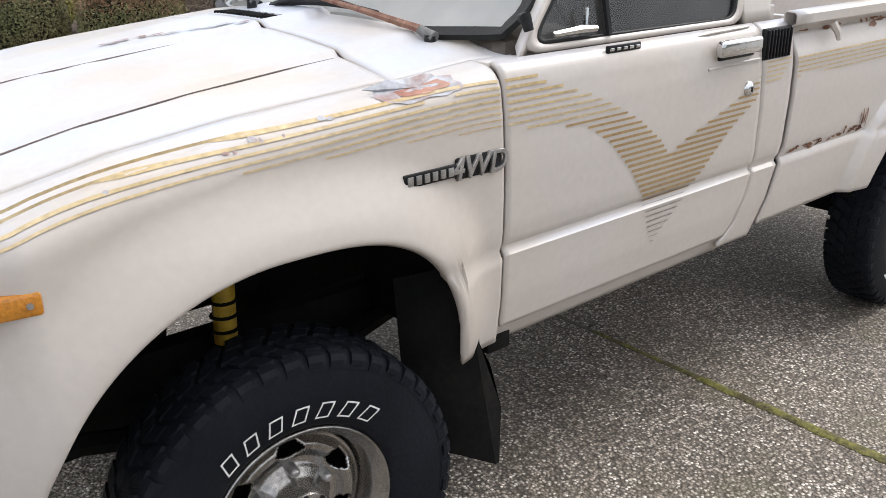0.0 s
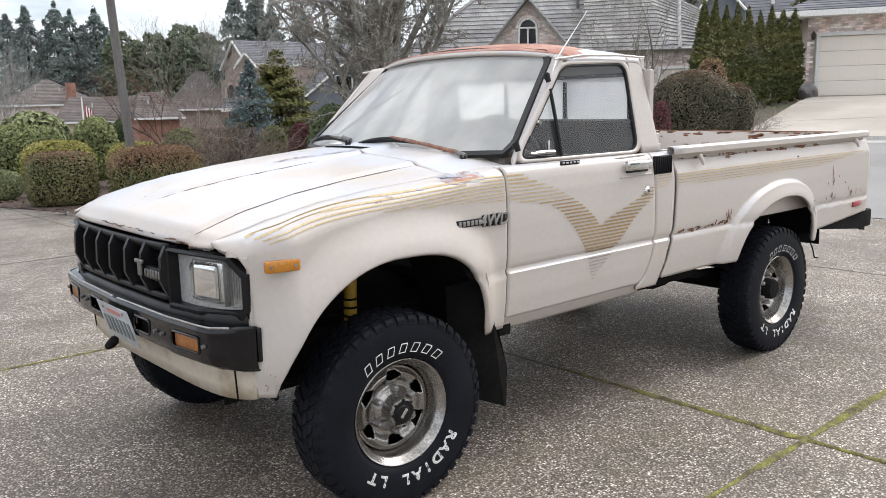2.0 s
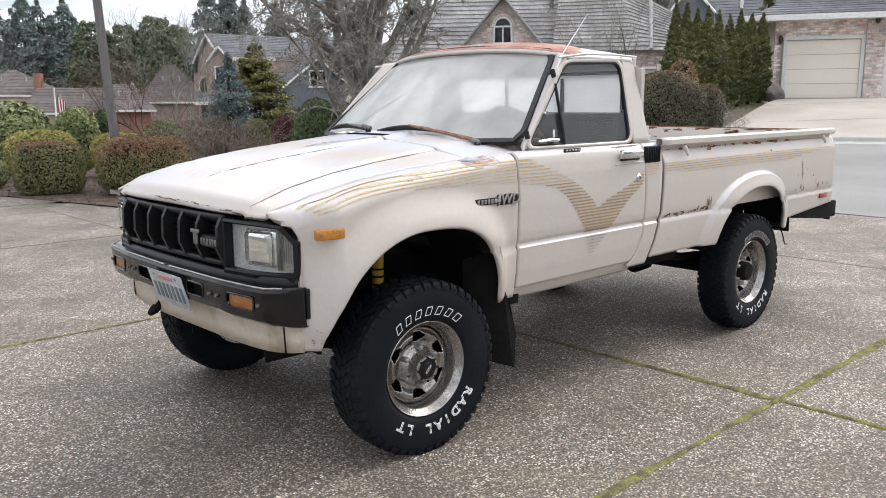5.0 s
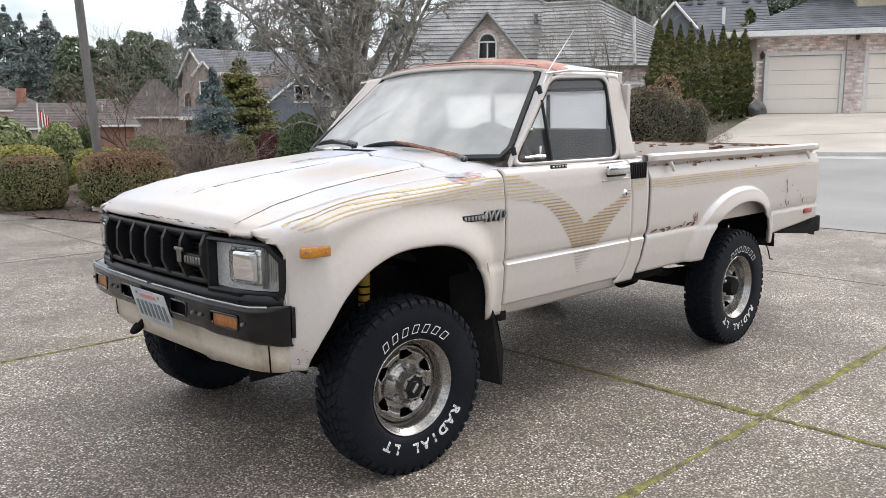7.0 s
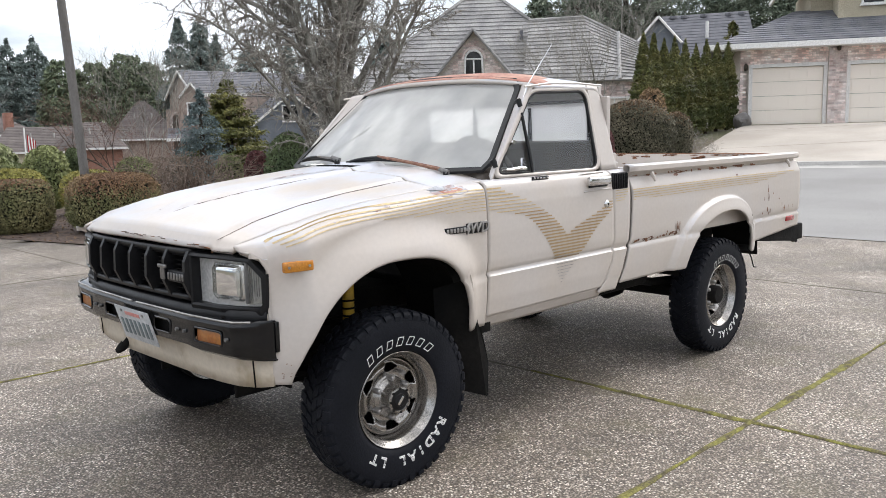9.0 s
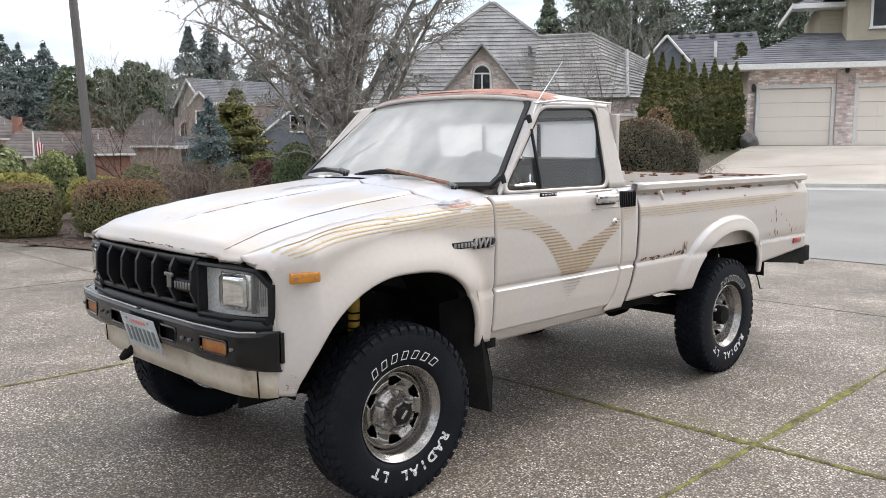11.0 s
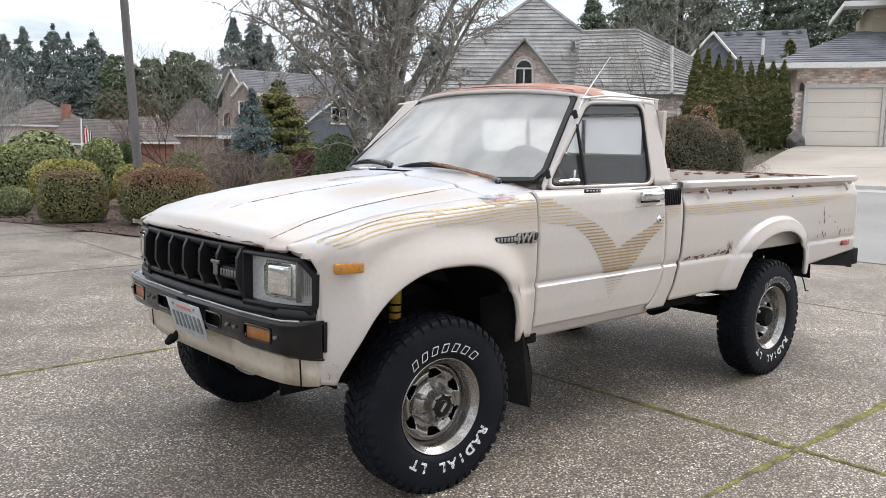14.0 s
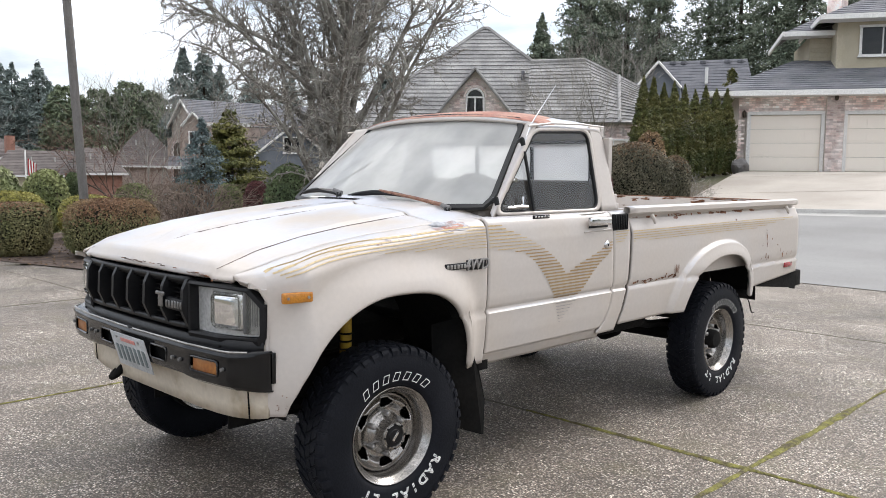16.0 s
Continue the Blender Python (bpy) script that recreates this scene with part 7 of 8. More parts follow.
    return panel(name, ve, fa, material, parent, label, depth)


grille = mesh_object("grille", *grid_data(30, 2, lambda u, v: (nose_x(-0.42 + 0.84 * u) + 0.045, -0.42 + 0.84 * u, 0.74 + 0.205 * v)), M_UNDER, truck, label="black plastic grille with upright bars")
strip("grille_top_bar", -0.405, 0.405, 0.930, 0.950, 0.012, M_PLASTIC, grille)
strip("grille_low_bar", -0.405, 0.405, 0.768, 0.786, 0.010, M_PLASTIC, grille)
for k in range(7):
    y = -0.396 + 0.792 * k / 6
    x = nose_x(y)
    bm = bmesh.new()
    for (xa, za, xb, zb) in ((-0.012, 0.944, -0.030, 0.908), (-0.030, 0.908, -0.034, 0.83), (-0.034, 0.83, -0.010, 0.775)):
        vs = [bm.verts.new((x + dx, y + dy, z)) for dx, z in ((xa, za), (xb, zb)) for dy in (-0.009, 0.009)]
        vb = [bm.verts.new((x + 0.03, y + dy, z)) for z in (za, zb) for dy in (-0.016, 0.016)]
        bm.faces.new((vs[0], vs[1], vs[3], vs[2]))
        bm.faces.new((vs[0], vs[2], vb[2], vb[0]))
        bm.faces.new((vs[1], vb[1], vb[3], vs[3]))
    part("grille_bar", bm, M_PLASTIC, grille)
for k in range(9):
    z = 0.80 + 0.0165 * k
    strip("grille_slat", -0.41, 0.41, z, z + 0.004, -0.012, M_UNDER, grille, "", 16, 0.012)
# badge on the grille: an emblem and a bar of six plain blocks
by = -0.268
bm = bmesh.new()
add_box(bm, (nose_x(by) - 0.036, by, 0.862), (0.008, 0.030, 0.052), 0.004)
add_box(bm, (nose_x(by) - 0.037, by, 0.884), (0.010, 0.060, 0.014), 0.004)
part("grille_emblem", bm, M_BADGE, grille, "dull chrome emblem")
for k in range(6):
    y = by - 0.040 - 0.0175 * k
    box_part("badge_block", (nose_x(y) - 0.034, y, 0.852), (0.008, 0.012, 0.026), M_BADGE, grille, 0.003)
box_part("badge_bar", (nose_x(by - 0.08) - 0.022, by - 0.080, 0.852), (0.02, 0.115, 0.042), M_PLASTIC, grille, 0.004)

# headlamps: bezel, sealed beam and corner lens
for sgn in (-1, 1):
    def q(y):
        return nose_x(y) - 0.006
    y_in, y_out = 0.420, 0.700
    lamp = mesh_object("headlamp", [(q(y_in) + 0.05, sgn * y_in, 0.765), (q(0.57) + 0.05, sgn * 0.57, 0.765), (q(y_out) + 0.03, sgn * 0.690, 0.765),
                                    (q(y_out) + 0.03, sgn * 0.690, 0.87), (q(0.65) + 0.05, sgn * 0.64, 0.925), (q(y_in) + 0.05, sgn * y_in, 0.930)],
                       [(0, 1, 2, 3, 4, 5)], M_BEZEL, truck, label="rectangular headlamp in a dark bezel")
    outer = [(0.400, 0.745), (0.55, 0.742), (0.692, 0.738), (0.705, 0.764), (0.705, 0.872), (0.664, 0.930), (0.55, 0.937), (0.400, 0.940)]
    mid = [(0.414, 0.766), (0.55, 0.764), (0.686, 0.762), (0.695, 0.776), (0.695, 0.866), (0.657, 0.917), (0.55, 0.924), (0.414, 0.926)]

    def lx(y, o):
        return nose_x(y) - o
    n = len(outer)
    v = [(lx(y, 0.010), sgn * y, z) for y, z in outer] + [(lx(y, 0.016), sgn * (y * 0.35 + m[0] * 0.65), z * 0.35 + m[1] * 0.65) for (y, z), m in zip(outer, mid)] + \
        [(lx(y, 0.012), sgn * y, z) for y, z in mid] + [(lx(y, -0.035), sgn * y, z) for y, z in mid] + [(lx(y, -0.05), sgn * y, z) for y, z in outer]
    f = []
    for a in range(3):
        for i in range(n):
            j = (i + 1) % n
            f.append((a * n + i, a * n + j, (a + 1) * n + j, (a + 1) * n + i))
    for i in range(n):
        j = (i + 1) % n
        f.append((4 * n + i, 4 * n + j, j, i))
    mesh_object("bezel", v, f, M_PLASTIC, lamp, label="black lamp surround")
    # inner reflector bowl, square beam and corner lens
    v, f = grid_data(12, 6, lambda u, w: (lx(0.412 + 0.280 * u, -0.022 + 0.012 * math.sin(math.pi * u)), sgn * (0.412 + 0.280 * u), 0.765 + 0.160 * w * (1 if u < 0.85 else 1 - (u - 0.85) * 2.2)))
    mesh_object("lamp_back", v, f, M_LAMP_GREY, lamp, label="dull silver lamp backing")
    bm = bmesh.new()
    add_box(bm, (nose_x(0.570) + 0.012, sgn * 0.570, 0.848), (0.018, 0.142, 0.130), 0.014, Matrix.Rotation(radians(-sgn * 14), 4, "Z"), 3)
    sharp(part("sealed_beam_rim", bm, M_SILVER, lamp, "silver rim of the sealed beam"), 40)
    bm = bmesh.new()
    add_box(bm, (nose_x(0.570) + 0.004, sgn * 0.570, 0.848), (0.018, 0.128, 0.116), 0.020, Matrix.Rotation(radians(-sgn * 14), 4, "Z"), 4)
    sharp(part("sealed_beam", bm, M_LENS, lamp, "ribbed clear lamp glass"), 50)
    cl = [(0.650, 0.774), (0.686, 0.776), (0.694, 0.862), (0.660, 0.912), (0.650, 0.912)]
    v = [(lx(y, 0.000), sgn * y, z) for y, z in cl] + [(lx(y, -0.03), sgn * y, z) for y, z in cl]
    f = [tuple(range(5)), tuple(range(9, 4, -1))] + [(i, (i + 1) % 5, (i + 1) % 5 + 5, i + 5) for i in range(5)]
    mesh_object("corner_lens", v, f, M_LENS, lamp, label="clear corner lens")
    for k in range(6):
        yk = 0.655 + 0.0065 * k
        tube("lens_rib", [(lx(yk, 0.001), sgn * yk, 0.802), (lx(yk, 0.001), sgn * yk, 0.905 - 0.0016 * k * k)], 0.0014, M_BEZEL, lamp, 5)
    box_part("lamp_divider", (nose_x(0.646) + 0.002, sgn * 0.646, 0.846), (0.02, 0.007, 0.14), M_BEZEL, lamp, 0.003)

# painted apron under the bumper and dark filler between bumper and lamps
def apron_f(u, v):
    y = -0.704 + 1.408 * u
    k = (abs(y) / 0.704) ** 5
    return (-0.545 + 0.066 * k + 0.03 * v * (1 - k), y, 0.74 - (0.285 - 0.035 * k) * v)


panel("apron", *grid_data(30, 6, apron_f), M_APRON, truck, "cream front apron, chipped and stained", 0.008)
for sgn in (-1, 1):
    tube("apron_seam", [(apron_f(0.5 + sgn * 0.440, vv / 6)[0] - 0.001, sgn * 0.620, apron_f(0.5 + sgn * 0.440, vv / 6)[2]) for vv in range(7)], 0.003, M_UNDER, truck, 5)
strip("lamp_sill", -0.700, 0.700, 0.700, 0.752, 0.008, M_PLASTIC, truck, "black filler below the lamps", 40, 0.10)
strip("nose_strip", -0.60, 0.60, 0.922, 0.938, 0.000, M_TRIM, truck, "", 40, 0.03)

# front bumper: pressed steel, black, its top-edge highlight drawn as a bright tube
def bump_x(y):
    a = abs(y)
    return -0.632 + polyline([(0, 0), (0.40, 0.012), (0.58, 0.032), (0.634, 0.044), (0.665, 0.066), (0.700, 0.110), (0.728, 0.152)], a)


B_PROF = [(0.085, 0.716), (0.030, 0.724), (0.008, 0.718), (0.000, 0.704), (0.004, 0.684), (0.002, 0.634), (0.012, 0.602), (0.040, 0.584), (0.075, 0.586)]
bv, bf = [], []
n = len(B_PROF)
HOLES = [(-0.585, -0.430, 0.630, 0.682), (0.430, 0.585, 0.630, 0.682), (-0.275, -0.155, 0.634, 0.684), (0.155, 0.275, 0.634, 0.684)]
prof = []
for a, b in zip(B_PROF[:-1], B_PROF[1:]):
    for k in range(4):
        t = k / 4
        prof.append((a[0] + (b[0] - a[0]) * t, a[1] + (b[1] - a[1]) * t))
prof.append(B_PROF[-1])
ys = sorted(set([round(-0.634 + 1.268 * i / 96, 4) for i in range(97)] + [s2 * q2 for s2 in (-1, 1) for q2 in (0.645, 0.655, 0.665, 0.68, 0.69, 0.70, 0.715, 0.728)] + [h for H in HOLES for h in H[:2]]))
n = len(prof)
for y in ys:
    for d, z in prof:
        zz = z - 0.022 * smooth01((0.45 - abs(y)) / 0.2) * (1 if z < 0.61 else 0) * -1
        bv.append((bump_x(y) + d * (1 - 0.88 * smooth01((abs(y) - 0.650) / 0.07)), y, zz))
for i in range(len(ys) - 1):
    ym = (ys[i] + ys[i + 1]) / 2
    for k in range(n - 1):
        zm = (prof[k][1] + prof[k + 1][1]) / 2
        front = 0.61 < zm < 0.70 and prof[k][0] < 0.03
        if front and any(h[0] < ym < h[1] and h[2] < zm < h[3] for h in HOLES):
            continue
        bf.append(((i + 1) * n + k, (i + 1) * n + k + 1, i * n + k + 1, i * n + k))
bumper = panel("front_bumper", bv, bf, M_BLACK, truck, "black pressed-steel bumper with a drawn edge highlight", 0.006, 50)
for h in HOLES:
    yc, zc = (h[0] + h[1]) / 2, (h[2] + h[3]) / 2
    rot = Matrix.Rotation(math.atan2(bump_x(h[1]) - bump_x(h[0]), h[1] - h[0]) * -1, 4, "Z")
    if abs(yc) > 0.45:
        box_part("indicator_lens", (bump_x(yc) + 0.016, yc, zc), (0.02, 0.135, 0.046), M_AMBER_DULL, bumper, 0.006, "faded amber indicator", rot)
    # Near-black backing stands in for the shade in the slot.
    box_part("slot_back", (bump_x(yc) + 0.040, yc, zc), (0.02, 0.21, 0.095), M_UNDER, bumper, 0.002, "", rot)
    # rolled lip of the opening
    lip = []
    for (yy2, zz2) in loop_points([(h[0], h[2]), (h[1], h[2]), (h[1], h[3]), (h[0], h[3])], 4, 0.015):
        lip.append((bump_x(yy2) + 0.003, yy2, zz2))
    tube("slot_lip", lip + lip[:1], 0.004, M_BLACK, bumper, 6)
for sgn in (-1, 1):
    tube("bumper_edge", [(bump_x(y) + 0.006, sgn * y, 0.720) for y in (0.02, 0.2, 0.4, 0.58, 0.634, 0.68)], 0.004, M_DULL, bumper, 6, "bright tube drawn as the top edge's highlight")
    for yy in (0.325, 0.375, 0.61):
        tube("bolt", [(bump_x(yy) - 0.006, sgn * yy, 0.66), (bump_x(yy) + 0.01, sgn * yy, 0.66)], 0.007, M_BEZEL, bumper, 8)
    for yy in (0.10, 0.33, 0.55):
        tube("top_bolt", [(bump_x(yy) + 0.04, sgn * yy, 0.729), (bump_x(yy) + 0.04, sgn * yy, 0.715)], 0.008, M_UNDER, bumper, 8)
    box_part("bumper_end_plate", (-0.470, sgn * 0.726, 0.665), (0.014, 0.012, 0.105), M_BLACK, bumper, 0.002)
    box_part("bumper_bracket", (-0.53, sgn * 0.35, 0.66), (0.16, 0.05, 0.06), M_UNDER, bumper, 0.004)

# black tow hook under the apron
tube("tow_hook", [(-0.50, 0.33, 0.50), (-0.535, 0.34, 0.462), (-0.54, 0.37, 0.448), (-0.52, 0.395, 0.455), (-0.50, 0.395, 0.475)], [0.018, 0.017, 0.016, 0.014, 0.012], M_UNDER, truck, 8, "black tow hook")
# registration plate, lettering reduced to plain bars
plate_c, plate_m = Vector((bump_x(0.0) + 0.004, -0.012, 0.628)), Matrix.Rotation(radians(-16), 4, "Y")


def plate_at(out, y, z):
    """A place on the plate: out of its face, along its width and up its height."""
    return plate_c + plate_m.to_3x3() @ Vector((-out, y, z))


pl = box_part("registration_plate", plate_at(0, 0, 0), (0.003, 0.285, 0.142), M_PLATE, truck, 0.0012, "pale metal plate with plain dark bars", plate_m)
for k in range(7):
    box_part("plate_bar", plate_at(0.002, 0.108 - 0.036 * k, -0.012), (0.003, 0.020, 0.066), M_PLATE_BAR, pl, 0.0008, "", plate_m)
box_part("plate_line", plate_at(0.002, 0, 0.046), (0.003, 0.12, 0.015), M_PLATE_RED, pl, 0.0008, "", plate_m)
for yy in (-0.09, 0.09):
    tube("plate_screw", [plate_at(-0.004, yy, 0.054), plate_at(0.006, yy, 0.054)], 0.006, M_DULL, pl, 6)

# side marker lamps
for sgn in (-1, 1):
    xm, zm = -0.408, 0.902
    ym = side_y(xm, zm)
    rot = Matrix.Rotation(radians(sgn * 10), 4, "Z")
    mk = box_part("side_marker", (xm, sgn * (ym + 0.006), zm), (0.108, 0.024, 0.036), M_AMBER, truck, 0.006, "amber side marker lamp", rot)
    for dx in (-0.037, 0.037):
        foot = Vector((xm, sgn * (ym + 0.006), zm)) + rot.to_3x3() @ Vector((dx, sgn * 0.010, 0))
        tube("screw", [foot, foot + rot.to_3x3() @ Vector((0, sgn * 0.004, 0))], 0.005, M_DULL, mk, 8)
    tl = box_part("rear_marker", (3.565, sgn * 0.792, 0.716), (0.125, 0.022, 0.034), M_RED, truck, 0.006, "red side marker lamp")

# ---- wheels ----
def tread_blocks(r, w, seed):
    """Rows of chunky tread blocks and shoulder lugs round the tyre."""
    rnd = random.Random(seed)
    verts, faces = [], []

    def block(a0, a1, y0, y1, r0, r1, skew, notch):
        k = len(verts)
        pts = [(a0, y0), (a0 + (a1 - a0) * 0.45, y0 - notch), (a1, y0), (a1 + skew, y1), (a0 + (a1 - a0) * 0.5 + skew, y1 + notch), (a0 + skew, y1)]
        for rr, sh in ((r0, 1.0), (r1, 0.86)):
            ca, cy = (a0 + a1 + skew) / 2, (y0 + y1) / 2
            for a, y in pts:
                aa, yy = ca + (a - ca) * sh, cy + (y - cy) * sh
                verts.append((rr * math.cos(aa), yy, rr * math.sin(aa)))
        for i in range(6):
            j = (i + 1) % 6
            faces.append((k + i, k + j, k + 6 + j, k + 6 + i))
        faces.append(tuple(k + 6 + i for i in range(6)))

    n = 46
    step = 2 * math.pi / n
    rows = [(-0.086, -0.048, 0.0), (-0.042, -0.004, 0.5), (0.004, 0.042, 0.0), (0.048, 0.086, 0.5)]
    for y0, y1, off in rows:
        for i in range(n):
            a = (i + off) * step
            block(a, a + step * 0.76, y0 * w / 0.24, y1 * w / 0.24, r - 0.013, r + rnd.uniform(-0.001, 0.001), step * (0.35 if y0 < 0 else -0.35), 0.006)
    for sgn in (-1, 1):
        for i in range(n):
            a = (i + 0.25) * step
            deep = 0.034 if i % 2 else 0.026
            k = len(verts)
            ring2 = [(r - 0.010, sgn * 0.091), (r - 0.002, sgn * 0.091), (r - 0.006, sgn * 0.112), (r - 0.017, sgn * 0.1205), (r - deep, sgn * 0.1215), (r - deep, sgn * 0.114)]
            for aa in (a, a + step * 0.62):
                for rr, y in ring2:
                    verts.append((rr * math.cos(aa), y * w / 0.24, rr * math.sin(aa)))
            for m in range(5):
                faces.append((k + m, k + m + 1, k + 6 + m + 1, k + 6 + m))
            faces.append(tuple(k + m for m in range(6)))
            faces.append(tuple(k + 6 + m for m in range(5, -1, -1)))
    return verts, faces


TYRE_W = 0.242


def make_wheel(front):
    w = new("wheel_assembly")
    prof = [(0.200, -0.098), (0.208, -0.112), (0.222, -0.1205), (0.250, -0.1255), (0.285, -0.1245), (0.312, -0.1195), (0.326, -0.1150), (0.334, -0.108), (0.343, -0.095), (0.343, 0.095), (0.334, 0.108),
            (0.312, 0.1195), (0.285, 0.1245), (0.250, 0.1255), (0.222, 0.1205), (0.208, 0.112), (0.200, 0.098)]
    v, f = lathe_data([(0.188 + (r2 - 0.200) * 1.02, -0.1255 + (y2 + 0.1255) * 0.72) for r2, y2 in prof], 72)
    tyre = sharp(mesh_object("tyre", v, f, M_TYRE, w, label="black all-terrain tyre with raised white lettering"), 60)
    v, f = tread_blocks(TYRE_R, TYRE_W, 3)
    v = [(a2, -0.1215 + (b2 + 0.1215) * 0.72, c2) for a2, b2, c2 in v]
    mesh_object("tread", v, f, M_TYRE, tyre)
    for rr in (0.306,):
        v, f = lathe_data([(rr - 0.003, -0.1185), (rr, -0.1215), (rr + 0.003, -0.1185)], 72)
        mesh_object("sidewall_ridge", v, f, M_TYRE, tyre, smooth=True)
    # letters stand on the sidewall, their feet towards the hub
    def letter_block(ang, size):
        """A plain slanted outline block in place of a letter."""
        sx, sy, t = size * 0.82, size, 0.0034
        slant, nseg = 0.010, 5
        ring_a, ring_b = [], []
        cs = [(-sx / 2, 0), (sx / 2, 0), (sx / 2 + slant, sy), (-sx / 2 + slant, sy)]
        ci = [(-sx / 2 + t + 0.001, t), (sx / 2 - t + 0.001, t), (sx / 2 - t + slant - 0.001, sy - t), (-sx / 2 + t + slant - 0.001, sy - t)]
        for q4, ring3 in ((cs, ring_a), (ci, ring_b)):
            for i4 in range(4):
                for k4 in range(nseg):
                    t4, n4 = k4 / nseg, (i4 + 1) % 4
                    ring3.append((q4[i4][0] + (q4[n4][0] - q4[i4][0]) * t4, q4[i4][1] + (q4[n4][1] - q4[i4][1]) * t4))
        loc, nn4 = ring_a + ring_b, 4 * nseg
        polys = [(i, (i + 1) % nn4, (i + 1) % nn4 + nn4, i + nn4) for i in range(nn4)]
        vv = []
        for (lx2, ly2) in loc:
            rr = 0.212 + ly2
            aa = ang - lx2 / rr
            yy2 = -polyline([(0.196, 0.112), (0.210, 0.1205), (0.239, 0.1255), (0.275, 0.1245), (0.302, 0.1195)], rr) - 0.0022
            vv.append((rr * math.cos(aa), yy2, rr * math.sin(aa)))
        return mesh_object("letter_block", vv, polys, M_WHITE, tyre)

    def word(txt, mid_deg, size, pitch_deg):
        for i, ch in enumerate(txt):
            ang = radians(mid_deg - (i - (len(txt) - 1) / 2) * pitch_deg)
            if ch == " ":
                continue
            cu = bpy.data.curves.new("letter", "FONT")
            cu.body, cu.size, cu.align_x, cu.fill_mode, cu.bevel_depth, cu.resolution_u = ch, size, "CENTER", "NONE", 0.0021, 3
            ob = bpy.data.objects.new("letter", cu)
            scene.collection.objects.link(ob)
            dg = bpy.context.evaluated_depsgraph_get()
            me = bpy.data.meshes.new_from_object(ob.evaluated_get(dg))
            bpy.data.objects.remove(ob)
            bpy.data.curves.remove(cu)
            for vert in me.vertices:
                lx2, ly2 = vert.co.x * 1.12, vert.co.y
                rr = 0.219 + ly2
                aa = ang - lx2 / rr
                yy2 = -polyline([(0.196, 0.112), (0.210, 0.1205), (0.239, 0.1255), (0.275, 0.1245), (0.302, 0.1195)], rr) - 0.0006 + vert.co.z * 0.5
                vert.co = (rr * math.cos(aa), yy2, rr * math.sin(aa))
            me.materials.clear()
            me.materials.append(M_WHITE)
            lo = new("letter", me)
            lo.parent = tyre
    turn = 0 if front else -8
    for i in range(7):
        letter_block(radians(91 + turn - (i - 3) * 12.4), 0.034)
    word("RADIAL LT", -79 + turn, 0.052, 11.4)
    # rim: lip, barrel, dished disc with six windows
    lip = [(0.186, -0.075), (0.196, -0.098), (0.2045, -0.1035), (0.2050, -0.109), (0.200, -0.1125), (0.193, -0.108), (0.188, -0.098), (0.178, -0.092), (0.172, -0.078), (0.168, -0.050), (0.163, -0.040),
           (0.159, -0.022), (0.158, 0.095), (0.20, 0.105)]
    v, f = lathe_data([(0.925 * r2, y2) for r2, y2 in lip], 64)
    rim = sharp(mesh_object("rim", v, f, M_STEEL, w, smooth=True, label="bare steel rim with a stepped lip"), 70)
    d0 = -0.046 if front else -0.040
    segs, rings = 168, 30
    v, f = [], []
    for k in range(segs):
        a = 2 * math.pi * k / segs
        for j in range(rings + 1):
            r = 0.055 + (0.149 - 0.055) * j / rings
            y = d0 - 0.018 * smooth01((r - 0.092) / 0.028) * smooth01((0.142 - r) / 0.016) - 0.014 * smooth01((0.084 - r) / 0.018)
            v.append((r * math.cos(a), y, r * math.sin(a)))
    for k in range(segs):
        for j in range(rings):
            a = (k + 0.5) / segs * 6 % 1.0
            r = 0.055 + (0.149 - 0.055) * (j + 0.5) / rings
            if (abs(a - 0.5) / 0.235) ** 2.6 + (abs(r - 0.117) / 0.021) ** 2.6 < 1:
                continue
            k2 = (k + 1) % segs
            n2 = rings + 1
            f.append((k * n2 + j + 1, k2 * n2 + j + 1, k2 * n2 + j, k * n2 + j))
    disc = panel("disc", v, f, M_STEEL, w, "dull steel wheel disc with six openings", 0.008, 50)
    v, f = lathe_data([(0.0, 0.03), (0.145, 0.03)], 40)
    mesh_object("drum", v, f, M_UNDER, w)
    for k in range(6):
        a = 2 * math.pi * (k + 0.5) / 6
        c = (0.0775 * math.cos(a), 0.0775 * math.sin(a))
        tube("wheel_nut", [(c[0], d0 + 0.0, c[1]), (c[0], d0 - 0.030, c[1]), (c[0], d0 - 0.036, c[1])], [0.0125, 0.0115, 0.006], M_DULL, w, 6)
    if front:
        v, f = lathe_data([(0.075, d0 - 0.01), (0.062, d0 - 0.022), (0.056, d0 - 0.030), (0.0545, -0.108), (0.050, -0.116), (0.043, -0.118), (0.040, -0.112), (0.0, -0.112)], 40)
        hub = sharp(mesh_object("locking_hub", v, f, M_STEEL, w, smooth=True, label="steel manual locking hub"), 40)
        v, f = lathe_data([(0.040, -0.1125), (0.026, -0.115), (0.024, -0.1175), (0.0, -0.1178)], 32)
        mesh_object("hub_dial", v, f, M_PLASTIC, hub, smooth=False, label="black dial of the hub")
        box_part("dial_grip", (0, -0.120, 0), (0.038, 0.006, 0.012), M_CHROME, hub, 0.002, "worn brass dial grip", Matrix.Rotation(radians(-50), 4, "Y"))
        for k in range(8):
            a = k * math.pi / 4
            tube("hub_bolt", [(0.046 * math.cos(a), -0.113, 0.046 * math.sin(a)), (0.046 * math.cos(a), -0.121, 0.046 * math.sin(a))], 0.0045, M_UNDER, hub, 6)
    else:
        v, f = lathe_data([(0.056, d0 - 0.008), (0.054, d0 - 0.05), (0.048, d0 - 0.058), (0.0, d0 - 0.06)], 36)
        sharp(mesh_object("axle_cap", v, f, M_UNDER, w, smooth=True), 40)
